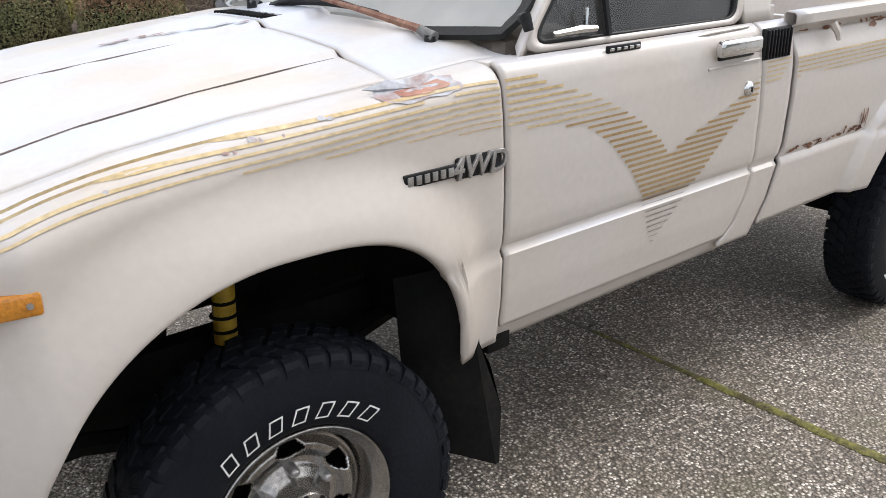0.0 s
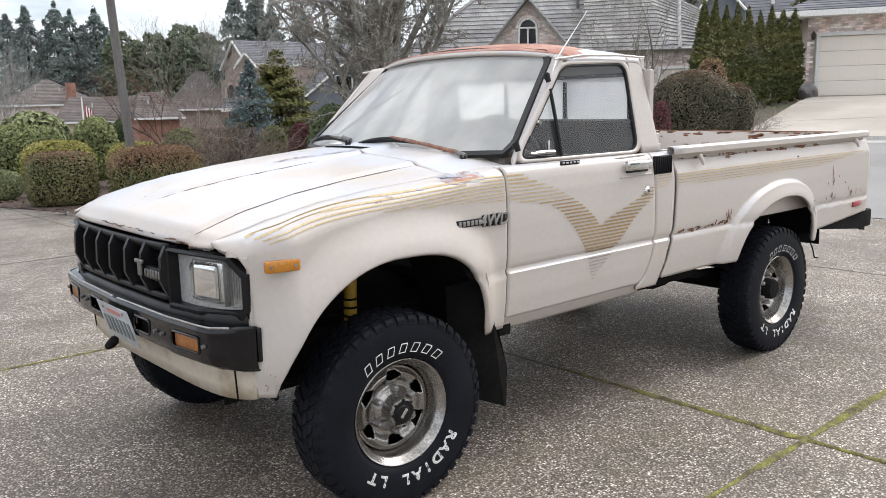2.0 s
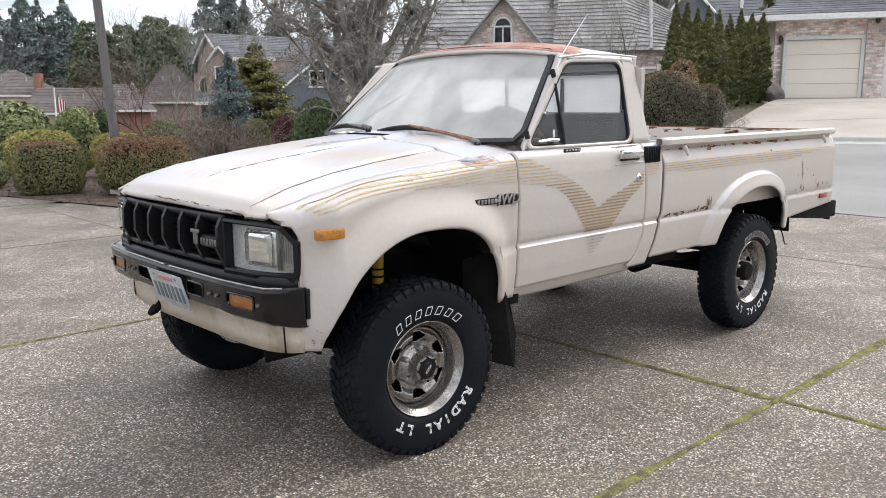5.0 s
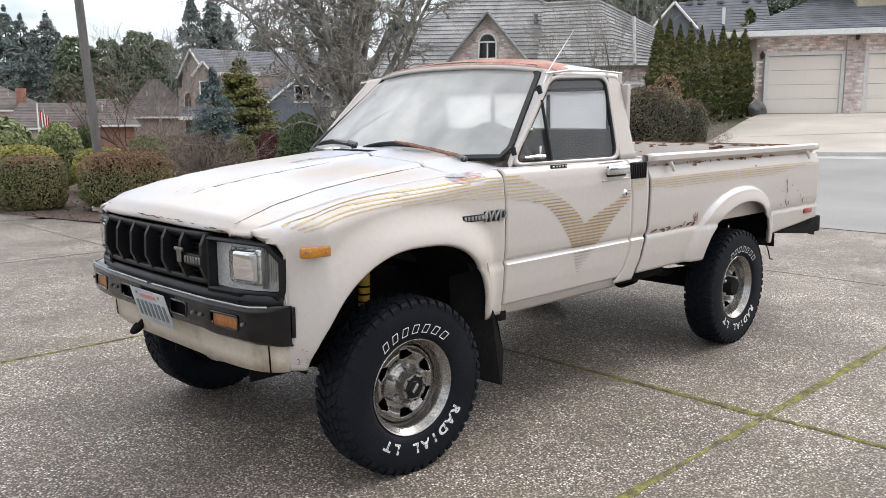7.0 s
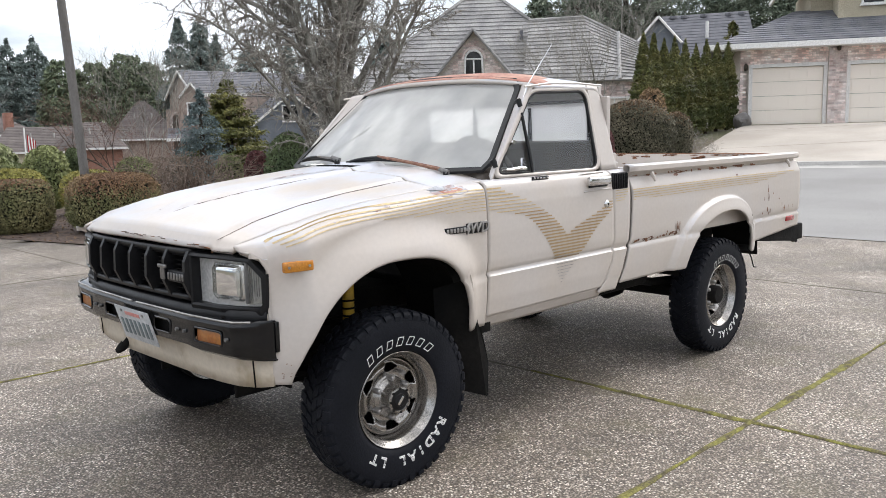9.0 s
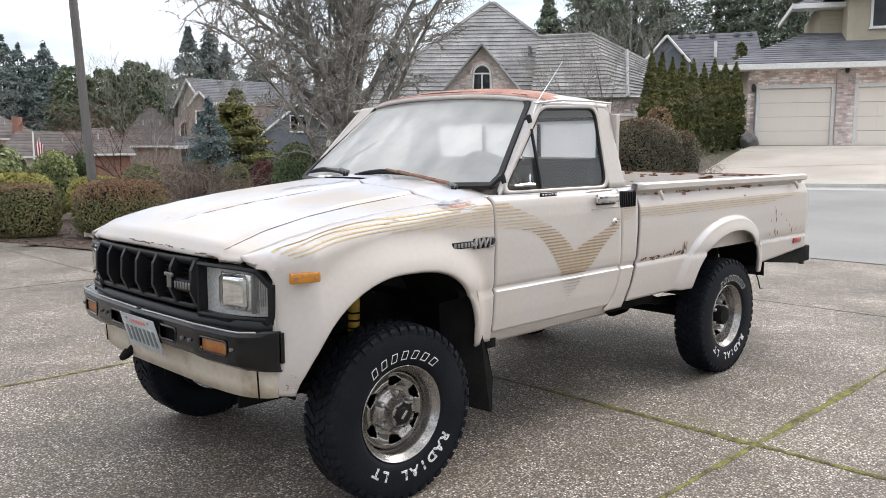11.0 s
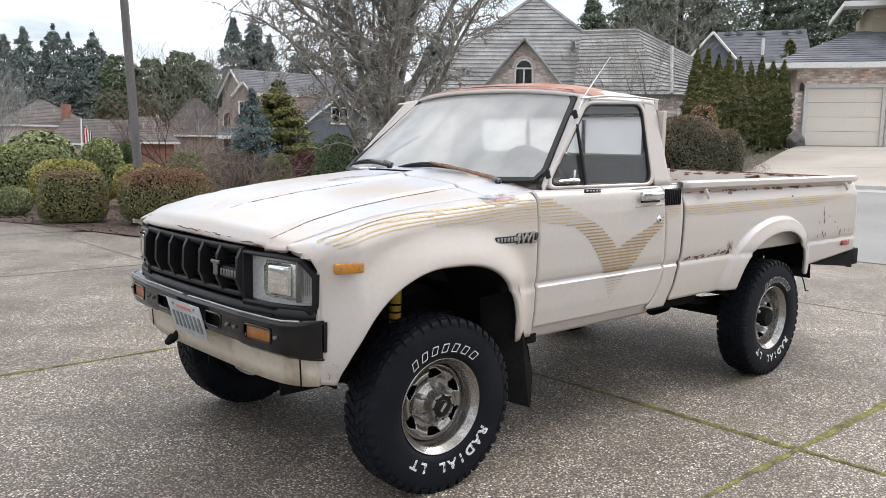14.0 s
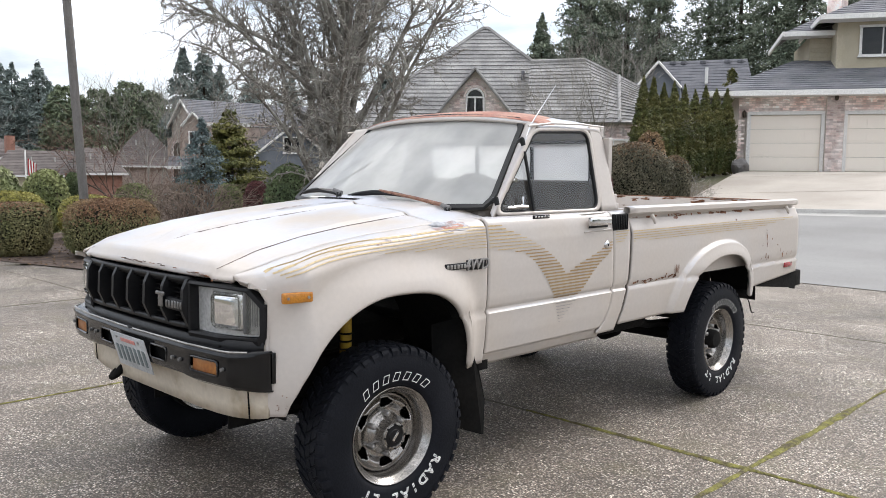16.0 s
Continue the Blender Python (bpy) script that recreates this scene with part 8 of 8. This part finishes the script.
    return w


def place_wheel(src, x, y, turn, spin=0.0):
    top = new("wheel")
    top.parent = truck
    top.matrix_basis = pose(x, y, HUB_Z, 0, 0, turn) @ Matrix.Rotation(radians(spin), 4, "Y")
    for c in list(src.children):
        c.parent = top
    bpy.data.objects.remove(src)
    return tagged(top, "steel wheel with a white-lettered all-terrain tyre")


WY = -0.800 + 0.118
fw = place_wheel(make_wheel(True), HUB_X, WY + 0.008, -4)
rw = place_wheel(make_wheel(False), WB, WY, 0)


def copy_wheel(src, x, y):
    top = new("wheel")
    top.parent = truck
    top.matrix_basis = pose(x, y, HUB_Z, 0, 0, 180)
    tagged(top, "steel wheel with a white-lettered all-terrain tyre")
    for c in src.children:
        k = c.copy()
        scene.collection.objects.link(k)
        k.parent = top
        for c2 in c.children:
            k2 = c2.copy()
            scene.collection.objects.link(k2)
            k2.parent = k


copy_wheel(fw, HUB_X, -WY)
copy_wheel(rw, WB, -WY)

# ---- underside ----
for sgn in (-1, 1):
    box_part("chassis_rail", (1.55, sgn * 0.38, 0.53), (4.1, 0.06, 0.10), M_UNDER, truck, 0.006, "black chassis rail")
    # liner of the front wheel well
    xa, zb, top_z, af, ar, ef, er = F_ARCH

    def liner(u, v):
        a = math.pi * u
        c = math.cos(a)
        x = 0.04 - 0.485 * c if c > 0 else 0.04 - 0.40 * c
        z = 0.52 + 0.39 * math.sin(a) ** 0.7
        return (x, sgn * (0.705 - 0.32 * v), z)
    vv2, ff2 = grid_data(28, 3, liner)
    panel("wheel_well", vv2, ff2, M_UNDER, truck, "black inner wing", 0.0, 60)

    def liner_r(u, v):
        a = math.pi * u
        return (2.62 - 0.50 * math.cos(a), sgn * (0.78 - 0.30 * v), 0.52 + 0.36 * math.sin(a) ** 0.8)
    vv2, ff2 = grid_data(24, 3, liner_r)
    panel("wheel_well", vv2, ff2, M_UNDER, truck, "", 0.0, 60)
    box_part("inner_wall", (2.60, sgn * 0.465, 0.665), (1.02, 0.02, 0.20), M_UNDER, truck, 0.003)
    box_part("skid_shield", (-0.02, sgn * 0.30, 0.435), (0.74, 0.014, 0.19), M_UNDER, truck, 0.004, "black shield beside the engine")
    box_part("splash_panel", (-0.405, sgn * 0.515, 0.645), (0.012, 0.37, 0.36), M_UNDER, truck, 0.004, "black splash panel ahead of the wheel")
    tube("shock_absorber", [(0.012, sgn * 0.50, 0.42), (0.045, sgn * 0.47, 0.80)], 0.024, M_YELLOW, truck, 10, "yellow shock absorber")
    for k in range(7):
        v, f = lathe_data([(0.025, -0.004), (0.032, 0.0), (0.025, 0.004)], 14)
        ob = mesh_object("shock_ring", v, f, M_UNDER, truck)
        ob.matrix_basis = pose(0.019 + 0.0026 * k, sgn * (0.494 - 0.0024 * k), 0.50 + 0.03 * k, 90, 0, 0)
    tube("leaf_spring", [(-0.45, sgn * 0.44, 0.50), (-0.2, sgn * 0.44, 0.43), (0, sgn * 0.44, 0.41), (0.25, sgn * 0.44, 0.45), (0.5, sgn * 0.44, 0.52)], 0.024, M_UNDER, truck, 6)
    tube("rear_spring", [(1.95, sgn * 0.50, 0.50), (2.3, sgn * 0.50, 0.43), (2.6, sgn * 0.50, 0.41), (2.9, sgn * 0.50, 0.46), (3.2, sgn * 0.50, 0.55)], 0.026, M_UNDER, truck, 6)
    # mud flaps behind the front wheels
    fl = [(0.330, 0.70), (0.352, 0.29), (0.365, 0.285), (0.497, 0.236), (0.503, 0.38), (0.47, 0.50), (0.44, 0.56), (0.42, 0.75)]
    nfl = len(fl)
    v = [(x, sgn * (0.797 - (0.135 if k < 3 else 0.0)), z) for k, (x, z) in enumerate(fl)] + [(x + 0.010, sgn * (0.797 - (0.135 if k < 3 else 0.0)), z) for k, (x, z) in enumerate(fl)]
    f = [tuple(range(nfl)), tuple(range(2 * nfl - 1, nfl - 1, -1))] + [(i, (i + 1) % nfl, (i + 1) % nfl + nfl, i + nfl) for i in range(nfl)]
    mesh_object("mud_flap", v, f, M_UNDER, truck, label="black rubber mud flap")
    box_part("body_mount", (0.55, sgn * 0.70, 0.515), (0.07, 0.10, 0.05), M_UNDER, truck, 0.006)
for sgn in (-1, 1):
    for xx in (0.0, WB):
        tube("brake_drum", [(xx, sgn * 0.585, HUB_Z), (xx, sgn * 0.66, HUB_Z)], [0.180, 0.180], M_UNDER, truck, 24)
tube("front_axle", [(0.0, -0.60, HUB_Z), (0.0, 0.60, HUB_Z)], 0.045, M_UNDER, truck, 10, "black front axle")
v, f = lathe_data([(0.0, -0.12), (0.09, -0.09), (0.13, 0.0), (0.09, 0.09), (0.0, 0.12)], 16)
ob = mesh_object("differential", v, f, M_UNDER, truck, smooth=True, label="black differential")
ob.matrix_basis = pose(0.02, 0.22, HUB_Z + 0.01)
tube("rear_axle", [(WB, -0.60, HUB_Z), (WB, 0.60, HUB_Z)], 0.045, M_UNDER, truck, 10)
ob = mesh_object("differential", v, f, M_UNDER, truck, smooth=True)
ob.matrix_basis = pose(WB, 0.0, HUB_Z + 0.01)
tube("drive_shaft", [(1.3, 0.02, 0.46), (WB, 0.0, 0.38)], 0.035, M_UNDER, truck, 8)
box_part("gearbox", (0.75, 0.0, 0.52), (1.0, 0.36, 0.26), M_UNDER, truck, 0.06)
box_part("engine", (-0.05, 0.0, 0.72), (0.62, 0.46, 0.36), M_UNDER, truck, 0.05)
box_part("fuel_tank", (1.80, -0.42, 0.535), (0.50, 0.46, 0.14), M_UNDER, truck, 0.05)
tube("exhaust_pipe", [(1.2, -0.30, 0.46), (2.0, -0.30, 0.47), (2.75, -0.48, 0.54), (3.02, -0.66, 0.56), (3.09, -0.73, 0.555)], 0.028, M_UNDER, truck, 10, "rusty exhaust pipe")
tube("spring_hanger", [(1.94, -0.52, 0.56), (2.0, -0.52, 0.48)], 0.03, M_UNDER, truck, 8)
tube("hanging_wire", [(3.09, -0.72, 0.57), (3.12, -0.74, 0.50), (3.16, -0.74, 0.43), (3.20, -0.74, 0.425)], 0.004, M_UNDER, truck, 5)

# ---- fittings on the near side and their mirror images ----
for sgn in (-1, 1):
    def sy(x, z, o=0.0):
        return sgn * (side_y(x, z) + o)
    # door handle with its recess lines, lock, vent, small badge
    bm = bmesh.new()
    add_box(bm, (1.305, sy(1.305, 1.088, 0.022), 1.092), (0.175, 0.026, 0.040), 0.009, None, 3)
    hd = sharp(part("door_handle", bm, M_CHROME, truck, "chrome pull handle"), 40)
    box_part("handle_recess", (1.315, sy(1.315, 1.070, 0.004), 1.070), (0.15, 0.010, 0.018), M_TRIM, hd, 0.003)
    tube("press_line", [(1.20, sy(1.2, 1.045, 0.001), 1.044), (1.27, sy(1.27, 1.047, 0.003), 1.047), (1.40, sy(1.4, 1.049, 0.003), 1.049), (1.43, sy(1.43, 1.047, 0.0), 1.047)], 0.004, M_CREAM, truck, 6)
    tube("press_line", [(1.16, sy(1.16, 1.128, 0.0), 1.122), (1.22, sy(1.22, 1.125, 0.003), 1.128), (1.40, sy(1.4, 1.128, 0.003), 1.130)], 0.004, M_CREAM, truck, 6)
    v, f = lathe_data([(0.0, -0.010), (0.009, -0.010), (0.018, -0.006), (0.021, 0.0), (0.021, 0.004)], 20)
    lk = mesh_object("door_lock", v, f, M_CHROME, truck, smooth=True, label="chrome door lock")
    lk.matrix_basis = pose(1.384, sy(1.384, 0.976), 0.976, 0, 0, 0 if sgn < 0 else 180)
    box_part("keyhole", (0, -0.011, 0), (0.004, 0.004, 0.012), M_TRIM, lk, 0.001)
    vent = box_part("air_vent", (1.508, sy(1.51, 1.08, -0.001), 1.080), (0.128, 0.014, 0.082), M_TRIM, truck, 0.004, "black louvred cab vent")
    for k in range(8):
        box_part("louvre", (1.455 + 0.0152 * k, sy(1.5, 1.08, 0.008), 1.080), (0.006, 0.010, 0.074), M_PLASTIC, vent, 0.002)
    bd = box_part("door_badge", (0.897, sy(0.9, 1.124, 0.004), 1.126), (0.116, 0.007, 0.017), M_PLASTIC, truck, 0.003, "small black and chrome badge")
    for k in range(5):
        box_part("badge_block", (0.853 + 0.022 * k, sy(0.9, 1.124, 0.009), 1.126), (0.013, 0.003, 0.007), M_CHROME, bd, 0.001)
    # wing badge: plain bar for the maker's name, then 4WD
    wb = box_part("wing_badge", (0.325, sy(0.33, 0.952, 0.004), 0.951), (0.125, 0.008, 0.026), M_PLASTIC, truck, 0.003, "black and chrome wing badge reading 4WD")
    for k in range(6):
        box_part("badge_block", (0.276 + 0.019 * k, sy(0.33, 0.952, 0.009), 0.951), (0.0125, 0.003, 0.017), M_DULL, wb, 0.001)
    cu = bpy.data.curves.new("badge_text", "FONT")
    cu.body, cu.size, cu.extrude, cu.bevel_depth, cu.align_x = "4WD", 0.062, 0.003, 0.0012, "CENTER"
    tx = bpy.data.objects.new("badge_text", cu)
    scene.collection.objects.link(tx)
    dg = bpy.context.evaluated_depsgraph_get()
    me = bpy.data.meshes.new_from_object(tx.evaluated_get(dg))
    bpy.data.objects.remove(tx)
    for vert in me.vertices:
        vert.co.x *= 1.02
        vert.co.x += 0.22 * vert.co.y
    me.materials.clear()
    me.materials.append(M_DULL)
    t4 = new("badge_text", me)
    t4.parent = wb
    t4.matrix_basis = pose(0.443, sy(0.45, 0.952, 0.007), 0.931, 90, 0, 0 if sgn < 0 else 180)
    box_part("badge_backing", (0.448, sy(0.45, 0.952, 0.002), 0.951), (0.118, 0.006, 0.042), M_PLASTIC, wb, 0.004)
    # mirror brackets on the pillar
    for zz, oo in ((1.205, 0.0), (1.46, 0.0)):
        t = (zz - 1.136) / 0.386
        xo = 0.607 + 0.352 * t
        if sgn > 0:
            continue
        bk = tube("mirror_bracket", [(xo - 0.03, sgn * (tumble(zz) - 0.012), zz), (xo - 0.05, sgn * (tumble(zz) + 0.02), zz + 0.004), (xo - 0.045, sgn * (tumble(zz) + 0.026), zz - 0.022)], [0.010, 0.013, 0.010], M_TRIM, truck, 8, "black mirror bracket")

# wipers
for (py, mid, half, arm_m) in ((-0.545, -0.14, 0.215, M_COPPER), (0.085, 0.36, 0.215, M_DULL)):
    zc = hood_z(0.5, py) + 0.016
    x0 = screen_x(py, WS_BASE) - 0.055
    wp = tube("wiper", [(x0, py, zc - 0.030), (x0, py, zc)], [0.014, 0.012], M_TRIM, truck, 10, "wiper with a faded arm and black blade")
    tube("wiper_cap", [(x0 + 0.004, py - 0.010, zc - 0.006), (x0 - 0.002, py + 0.035, zc + 0.010)], [0.014, 0.010], M_BEZEL, wp, 8)
    bl = []
    for k in range(13):
        w = 2 * k / 12 - 1
        y = mid + half * w
        zz = WS_BASE + 0.022 + 0.014 * (1 - w * w)
        bl.append((screen_x(y, zz) - 0.030, y, zz))
    top = bl[6]
    tube("wiper_arm", [(x0 - 0.002, py + 0.03, zc + 0.010), (x0 * 0.55 + top[0] * 0.45 - 0.014, py + (mid - py) * 0.5, zc * 0.45 + top[2] * 0.55 + 0.012), (top[0] - 0.012, top[1], top[2] + 0.016)], [0.010, 0.008, 0.006], arm_m, wp, 6)
    tube("wiper_blade", bl, 0.0075, M_TRIM, wp, 6)
    tube("blade_frame", [(a - 0.012, b, c + 0.012 * (1 - (abs(k - 5) / 5.5) ** 2)) for k, (a, b, c) in enumerate(bl[1:-1])], 0.006, M_TRIM, wp, 5)
tube("aerial", [(0.900, -0.655, 1.40), (0.950, -0.66, 1.53), (1.13, -0.665, 1.725)], [0.005, 0.0035, 0.0015], M_CHROME, truck, 6, "thin steel radio aerial")

# ---- stripes, scuffs and rust on the bodywork ----
def decal(name, runs, width, material, parent, proud=0.0022, seed=0, wear=0.0, label=""):
    """Thin bands on the body side. runs: lists of (x, z) along their middle."""
    v, f = [], []
    for run in runs:
        length = sum(math.hypot(b[0] - a[0], b[1] - a[1]) for a, b in zip(run[:-1], run[1:]))
        n = max(2, int(length / 0.018))
        prev = None
        tot, k = [0.0], 0
        for a, b in zip(run[:-1], run[1:]):
            tot.append(tot[-1] + math.hypot(b[0] - a[0], b[1] - a[1]))
        for i in range(n + 1):
            s = tot[-1] * i / n
            x = float(np.interp(s, tot, [p[0] for p in run]))
            z = float(np.interp(s, tot, [p[1] for p in run]))
            if wear and noise.noise((x * 7, z * 30 + seed, seed)) > wear:
                prev = None
                continue
            o = len(v)
            for dz in (-width / 2, width / 2):
                v.append((x, -(skin(x, z + dz) + proud), z + dz))
            if prev is not None:
                f.append((prev, o, o + 1, prev + 1))
            prev = o
    if f:
        return mesh_object(name, v, f, material, parent, smooth=True, label=label)


def skin(x, z):
    """Outer skin of the near side, also round the wing's shoulder and the rolled top of the bed."""
    if x < DOOR_F:
        zs, r = shoulder(x), 0.055
        yo = side_y(x, zs - r)
        ze = hood_z(x, yo - r)
        if z > ze - r:
            d = min(1.0, (z - ze + r) / r)
            return yo - r + r * math.sqrt(max(0.0, 1 - d * d))
    if x > BED_F:
        return side_y(x, z) - 0.018 * smooth01((z - 1.02) / 0.08)
    return side_y(x, z)


# wing stripes: eight lines that follow the shoulder, the lower ones starting nearer the door
def wing_stripe_top(x):
    return 1.0772 + x * (0.0552 + x * (-0.0265 + x * (0.3208 + x * -0.5941)))


for i, x0 in enumerate((-0.47, -0.455, -0.44, -0.43, -0.04, 0.11, 0.28, 0.40)):
    x1 = DOOR_F - 0.010
    run = [(x0 + (x1 - x0) * k / 22, wing_stripe_top(x0 + (x1 - x0) * k / 22) - 0.0122 * i) for k in range(23)]
    decal("gold_stripe", [run], (0.0050, 0.0046, 0.0042, 0.0038, 0.0034, 0.0030, 0.0026, 0.0022)[i], M_GOLD, wing_l, seed=i, wear=0.66)
# the falling V on the door, ruled in level lines that thicken to its point
for i in range(34):
    z = 1.100 - 0.0142 * i
    if z < 0.645:
        break
    # left arm
    lo = polyline([(0.640, 1.018), (0.700, 0.995), (0.770, 0.974), (0.85, 0.915), (0.929, 0.835), (0.955, 0.795), (0.976, 0.755), (0.987, 0.69), (1.003, 0.560), (1.005, DOOR_F + 0.006)], z)
    hi_l = polyline([(0.858, 1.060), (0.90, 1.025), (0.96, 0.945), (1.00, 0.870), (1.04, 0.785), (1.07, 0.695), (1.092, 0.62)], z)
    w = polyline([(0.64, 0.0022), (0.745, 0.0030), (0.76, 0.0074), (0.86, 0.0070), (0.95, 0.0058), (1.02, 0.0036), (1.05, 0.0042), (1.09, 0.0056)], z)
    m = M_GOLD_DARK if 0.75 < z < 0.99 else M_GOLD
    if z > 0.862:
        decal("gold_stripe", [[(lo, z), (hi_l, z)]], w, m, door_l, seed=40 + i, wear=0.64)
        lo_r = polyline([(0.862, 1.062), (0.885, 1.115), (0.905, 1.175), (0.925, 1.240), (0.942, 1.295), (0.965, 1.36), (0.985, 1.405), (1.03, 1.47)], z)
        hi_r = polyline([(0.862, 1.285), (0.90, 1.340), (0.925, 1.39), (0.95, 1.43), (0.99, 1.435), (1.03, 1.436)], z)
        if z < 1.005:
            decal("gold_stripe", [[(lo_r, z), (min(hi_r, 1.437), z)]], w, m, door_l, seed=80 + i, wear=0.64)
    else:
        hi_r = polyline([(0.640, 1.026), (0.70, 1.095), (0.782, 1.195), (0.862, 1.285)], z)
        decal("gold_stripe", [[(lo, z), (hi_r, z)]], w, m if z > 0.752 else M_DULL, door_l, seed=40 + i, wear=0.64)
for i in range(5):
    z = 1.030 - 0.0125 * i
    decal("gold_stripe", [[(1.462, z + 0.004), (1.585 - 0.012 * i, z + 0.006)]], 0.004, M_GOLD, truck, seed=120 + i, wear=0.64)
    decal("gold_stripe", [[(1.622, z), (2.4, z + 0.004), (2.95 - 0.1 * i, z + 0.006), (3.62 - 0.14 * i, z + 0.004)]], 0.0048 - 0.0004 * i, M_GOLD, truck, seed=130 + i, wear=0.6)


def blotch(name, cx, cz, sx, sz, material, parent, seed, n=26, proud=0.0026, streak=0.0, ragged=0.5):
    """A ragged patch of rust or bare metal on the side."""
    v = [(cx, -(skin(cx, cz) + proud), cz)]
    for k in range(n):
        a = 2 * math.pi * k / n
        r = 1 + ragged * noise.noise((math.cos(a) * 1.7 + seed, math.sin(a) * 1.7, seed * 0.7)) + ragged * 0.6 * noise.noise((a * 3, seed, 1))
        x, z = cx + sx * r * math.cos(a), cz + sz * r * math.sin(a) - (streak * max(0, -math.sin(a)) * abs(noise.noise((a * 5, seed, 9))))
        v.append((x, -(skin(x, z) + proud), z))
    return mesh_object(name, v, [(0, 1 + k, 1 + (k + 1) % n) for k in range(n)], material, parent)


blotch("bare_patch", 0.335, 1.108, 0.085, 0.020, M_PRIMER, wing_l, 4)
blotch("bare_patch", 0.335, 1.110, 0.062, 0.012, M_ROOF, wing_l, 5, proud=0.0032, ragged=0.3)
rs = random.Random(5)
for k in range(30):
    x = 1.64 + 0.44 * rs.random() ** 0.9
    z = 0.764 + 0.006 * rs.gauss(0, 1) + 0.012 * (x - 1.64)
    blotch("rust_blister", x, z, rs.uniform(0.005, 0.020), rs.uniform(0.002, 0.007), M_RUST, truck, k + 10, 12, ragged=0.9)
for k in range(7):
    x = 2.04 + 0.05 * rs.random()
    blotch("rust_streak", x, 0.785 + 0.02 * rs.random(), 0.003, rs.uniform(0.012, 0.03), M_RUST, truck, k + 60, 10, ragged=0.9)
for k in range(16):
    x, z = rs.uniform(3.05, 3.62), rs.choice((rs.uniform(0.77, 0.80), rs.uniform(0.78, 0.97)))
    blotch("rust_chip", x, z, rs.uniform(0.002, 0.006), rs.uniform(0.005, 0.022), M_RUST, truck, k + 90, 10, ragged=0.8)
for k in range(34):
    x = rs.uniform(1.68, 3.05)
    blotch("rail_rust", x, RAIL_Z - 0.026 - 0.010 * rs.random(), rs.uniform(0.006, 0.035), rs.uniform(0.002, 0.009), M_RUST, truck, k + 130, 10, ragged=0.9)
blotch("bare_patch", 2.08, 1.083, 0.022, 0.008, M_COPPER, truck, 200)
blotch("bare_patch", 2.78, 1.045, 0.012, 0.005, M_RUST, truck, 201)
for k in range(10):
    x = rs.uniform(-0.25, 0.2)
    blotch("paint_chip", x, shoulder(x) - 0.012 * rs.random() - 0.004, rs.uniform(0.002, 0.008), rs.uniform(0.002, 0.004), M_PRIMER, wing_l, k + 220, 8)
for k in range(9):
    blotch("rust_chip", -0.462 + 0.03 * rs.random(), 0.515 + 0.08 * rs.random() ** 2, rs.uniform(0.0008, 0.0026), rs.uniform(0.0008, 0.0022), M_RUST, wing_l, k + 240, 8)


def top_patch(cx, cy, sx, sy2, material, seed, n=22):
    v = [(cx, cy, hood_z(cx, cy) + 0.003)]
    for k in range(n):
        a = 2 * math.pi * k / n
        r = 1 + 0.9 * noise.noise((math.cos(a) * 1.9 + seed, math.sin(a) * 1.9, seed))
        x, y = cx + sx * r * math.cos(a), cy + sy2 * r * math.sin(a)
        v.append((x, y, hood_z(x, y) + 0.003))
    return mesh_object("worn_patch", v, [(0, 1 + k, 1 + (k + 1) % n) for k in range(n)], material, bonnet)


for k in range(9):
    top_patch(0.02 + 0.035 * k + 0.02 * rs.random(), -0.04 - 0.012 * k + 0.03 * rs.random(), rs.uniform(0.012, 0.03), rs.uniform(0.006, 0.012), M_PRIMER, k + 3)
# chipped front lip of the bonnet
for k in range(26):
    y = rs.uniform(-0.60, 0.05)
    x = hood_front(y) + 0.006
    box_part("lip_chip", (x - 0.0085, y, hood_z(x, y) - 0.034 + 0.008 * rs.random()), (0.003, rs.uniform(0.006, 0.045), rs.uniform(0.002, 0.0045)), M_CREASE if k % 3 else M_RUST, bonnet, 0.001)

# rust along the far inner wall of the bed and its rail
for k in range(46):
    x, z = rs.uniform(1.70, 3.5), rs.choice((rs.uniform(1.085, 1.112), rs.uniform(1.02, 1.11)))
    sx, sz = rs.uniform(0.01, 0.05), rs.uniform(0.006, 0.022)
    ring4 = [(x, 0.7405, z)]
    for j in range(12):
        a = 2 * math.pi * j / 12
        r4 = 1 + 0.8 * noise.noise((math.cos(a) * 1.7 + k, math.sin(a) * 1.7, k * 0.3))
        ring4.append((x + sx * r4 * math.cos(a), 0.7405, z + sz * r4 * math.sin(a)))
    mesh_object("rust_patch", ring4, [(0, 1 + (j + 1) % 12, 1 + j) for j in range(12)], M_RUST, truck)
for k in range(44):
    y, z = rs.uniform(-0.70, 0.70), 1.133 - 0.10 * rs.random() ** 3
    sy3, sz = rs.uniform(0.008, 0.04), rs.uniform(0.003, 0.010)
    ring4 = [(3.6655, y, z)]
    for j in range(12):
        a = 2 * math.pi * j / 12
        r4 = 1 + 0.8 * noise.noise((math.cos(a) * 1.7 + k, math.sin(a) * 1.7, k * 0.3 + 5))
        ring4.append((3.6655, y + sy3 * r4 * math.cos(a), min(1.137, z + sz * r4 * math.sin(a))))
    mesh_object("rust_patch", ring4, [(0, 1 + (j + 1) % 12, 1 + j) for j in range(12)], M_RUST, tg)
box_part("tailgate_seam", (3.690, 0.05, 1.1415), (0.040, 1.30, 0.005), M_RUST, tg, 0.001, "rusted top seam")
box_part("rusted_wall_edge", (2.62, 0.757, 1.126), (1.95, 0.012, 0.010), M_RUST, truck, 0.003)
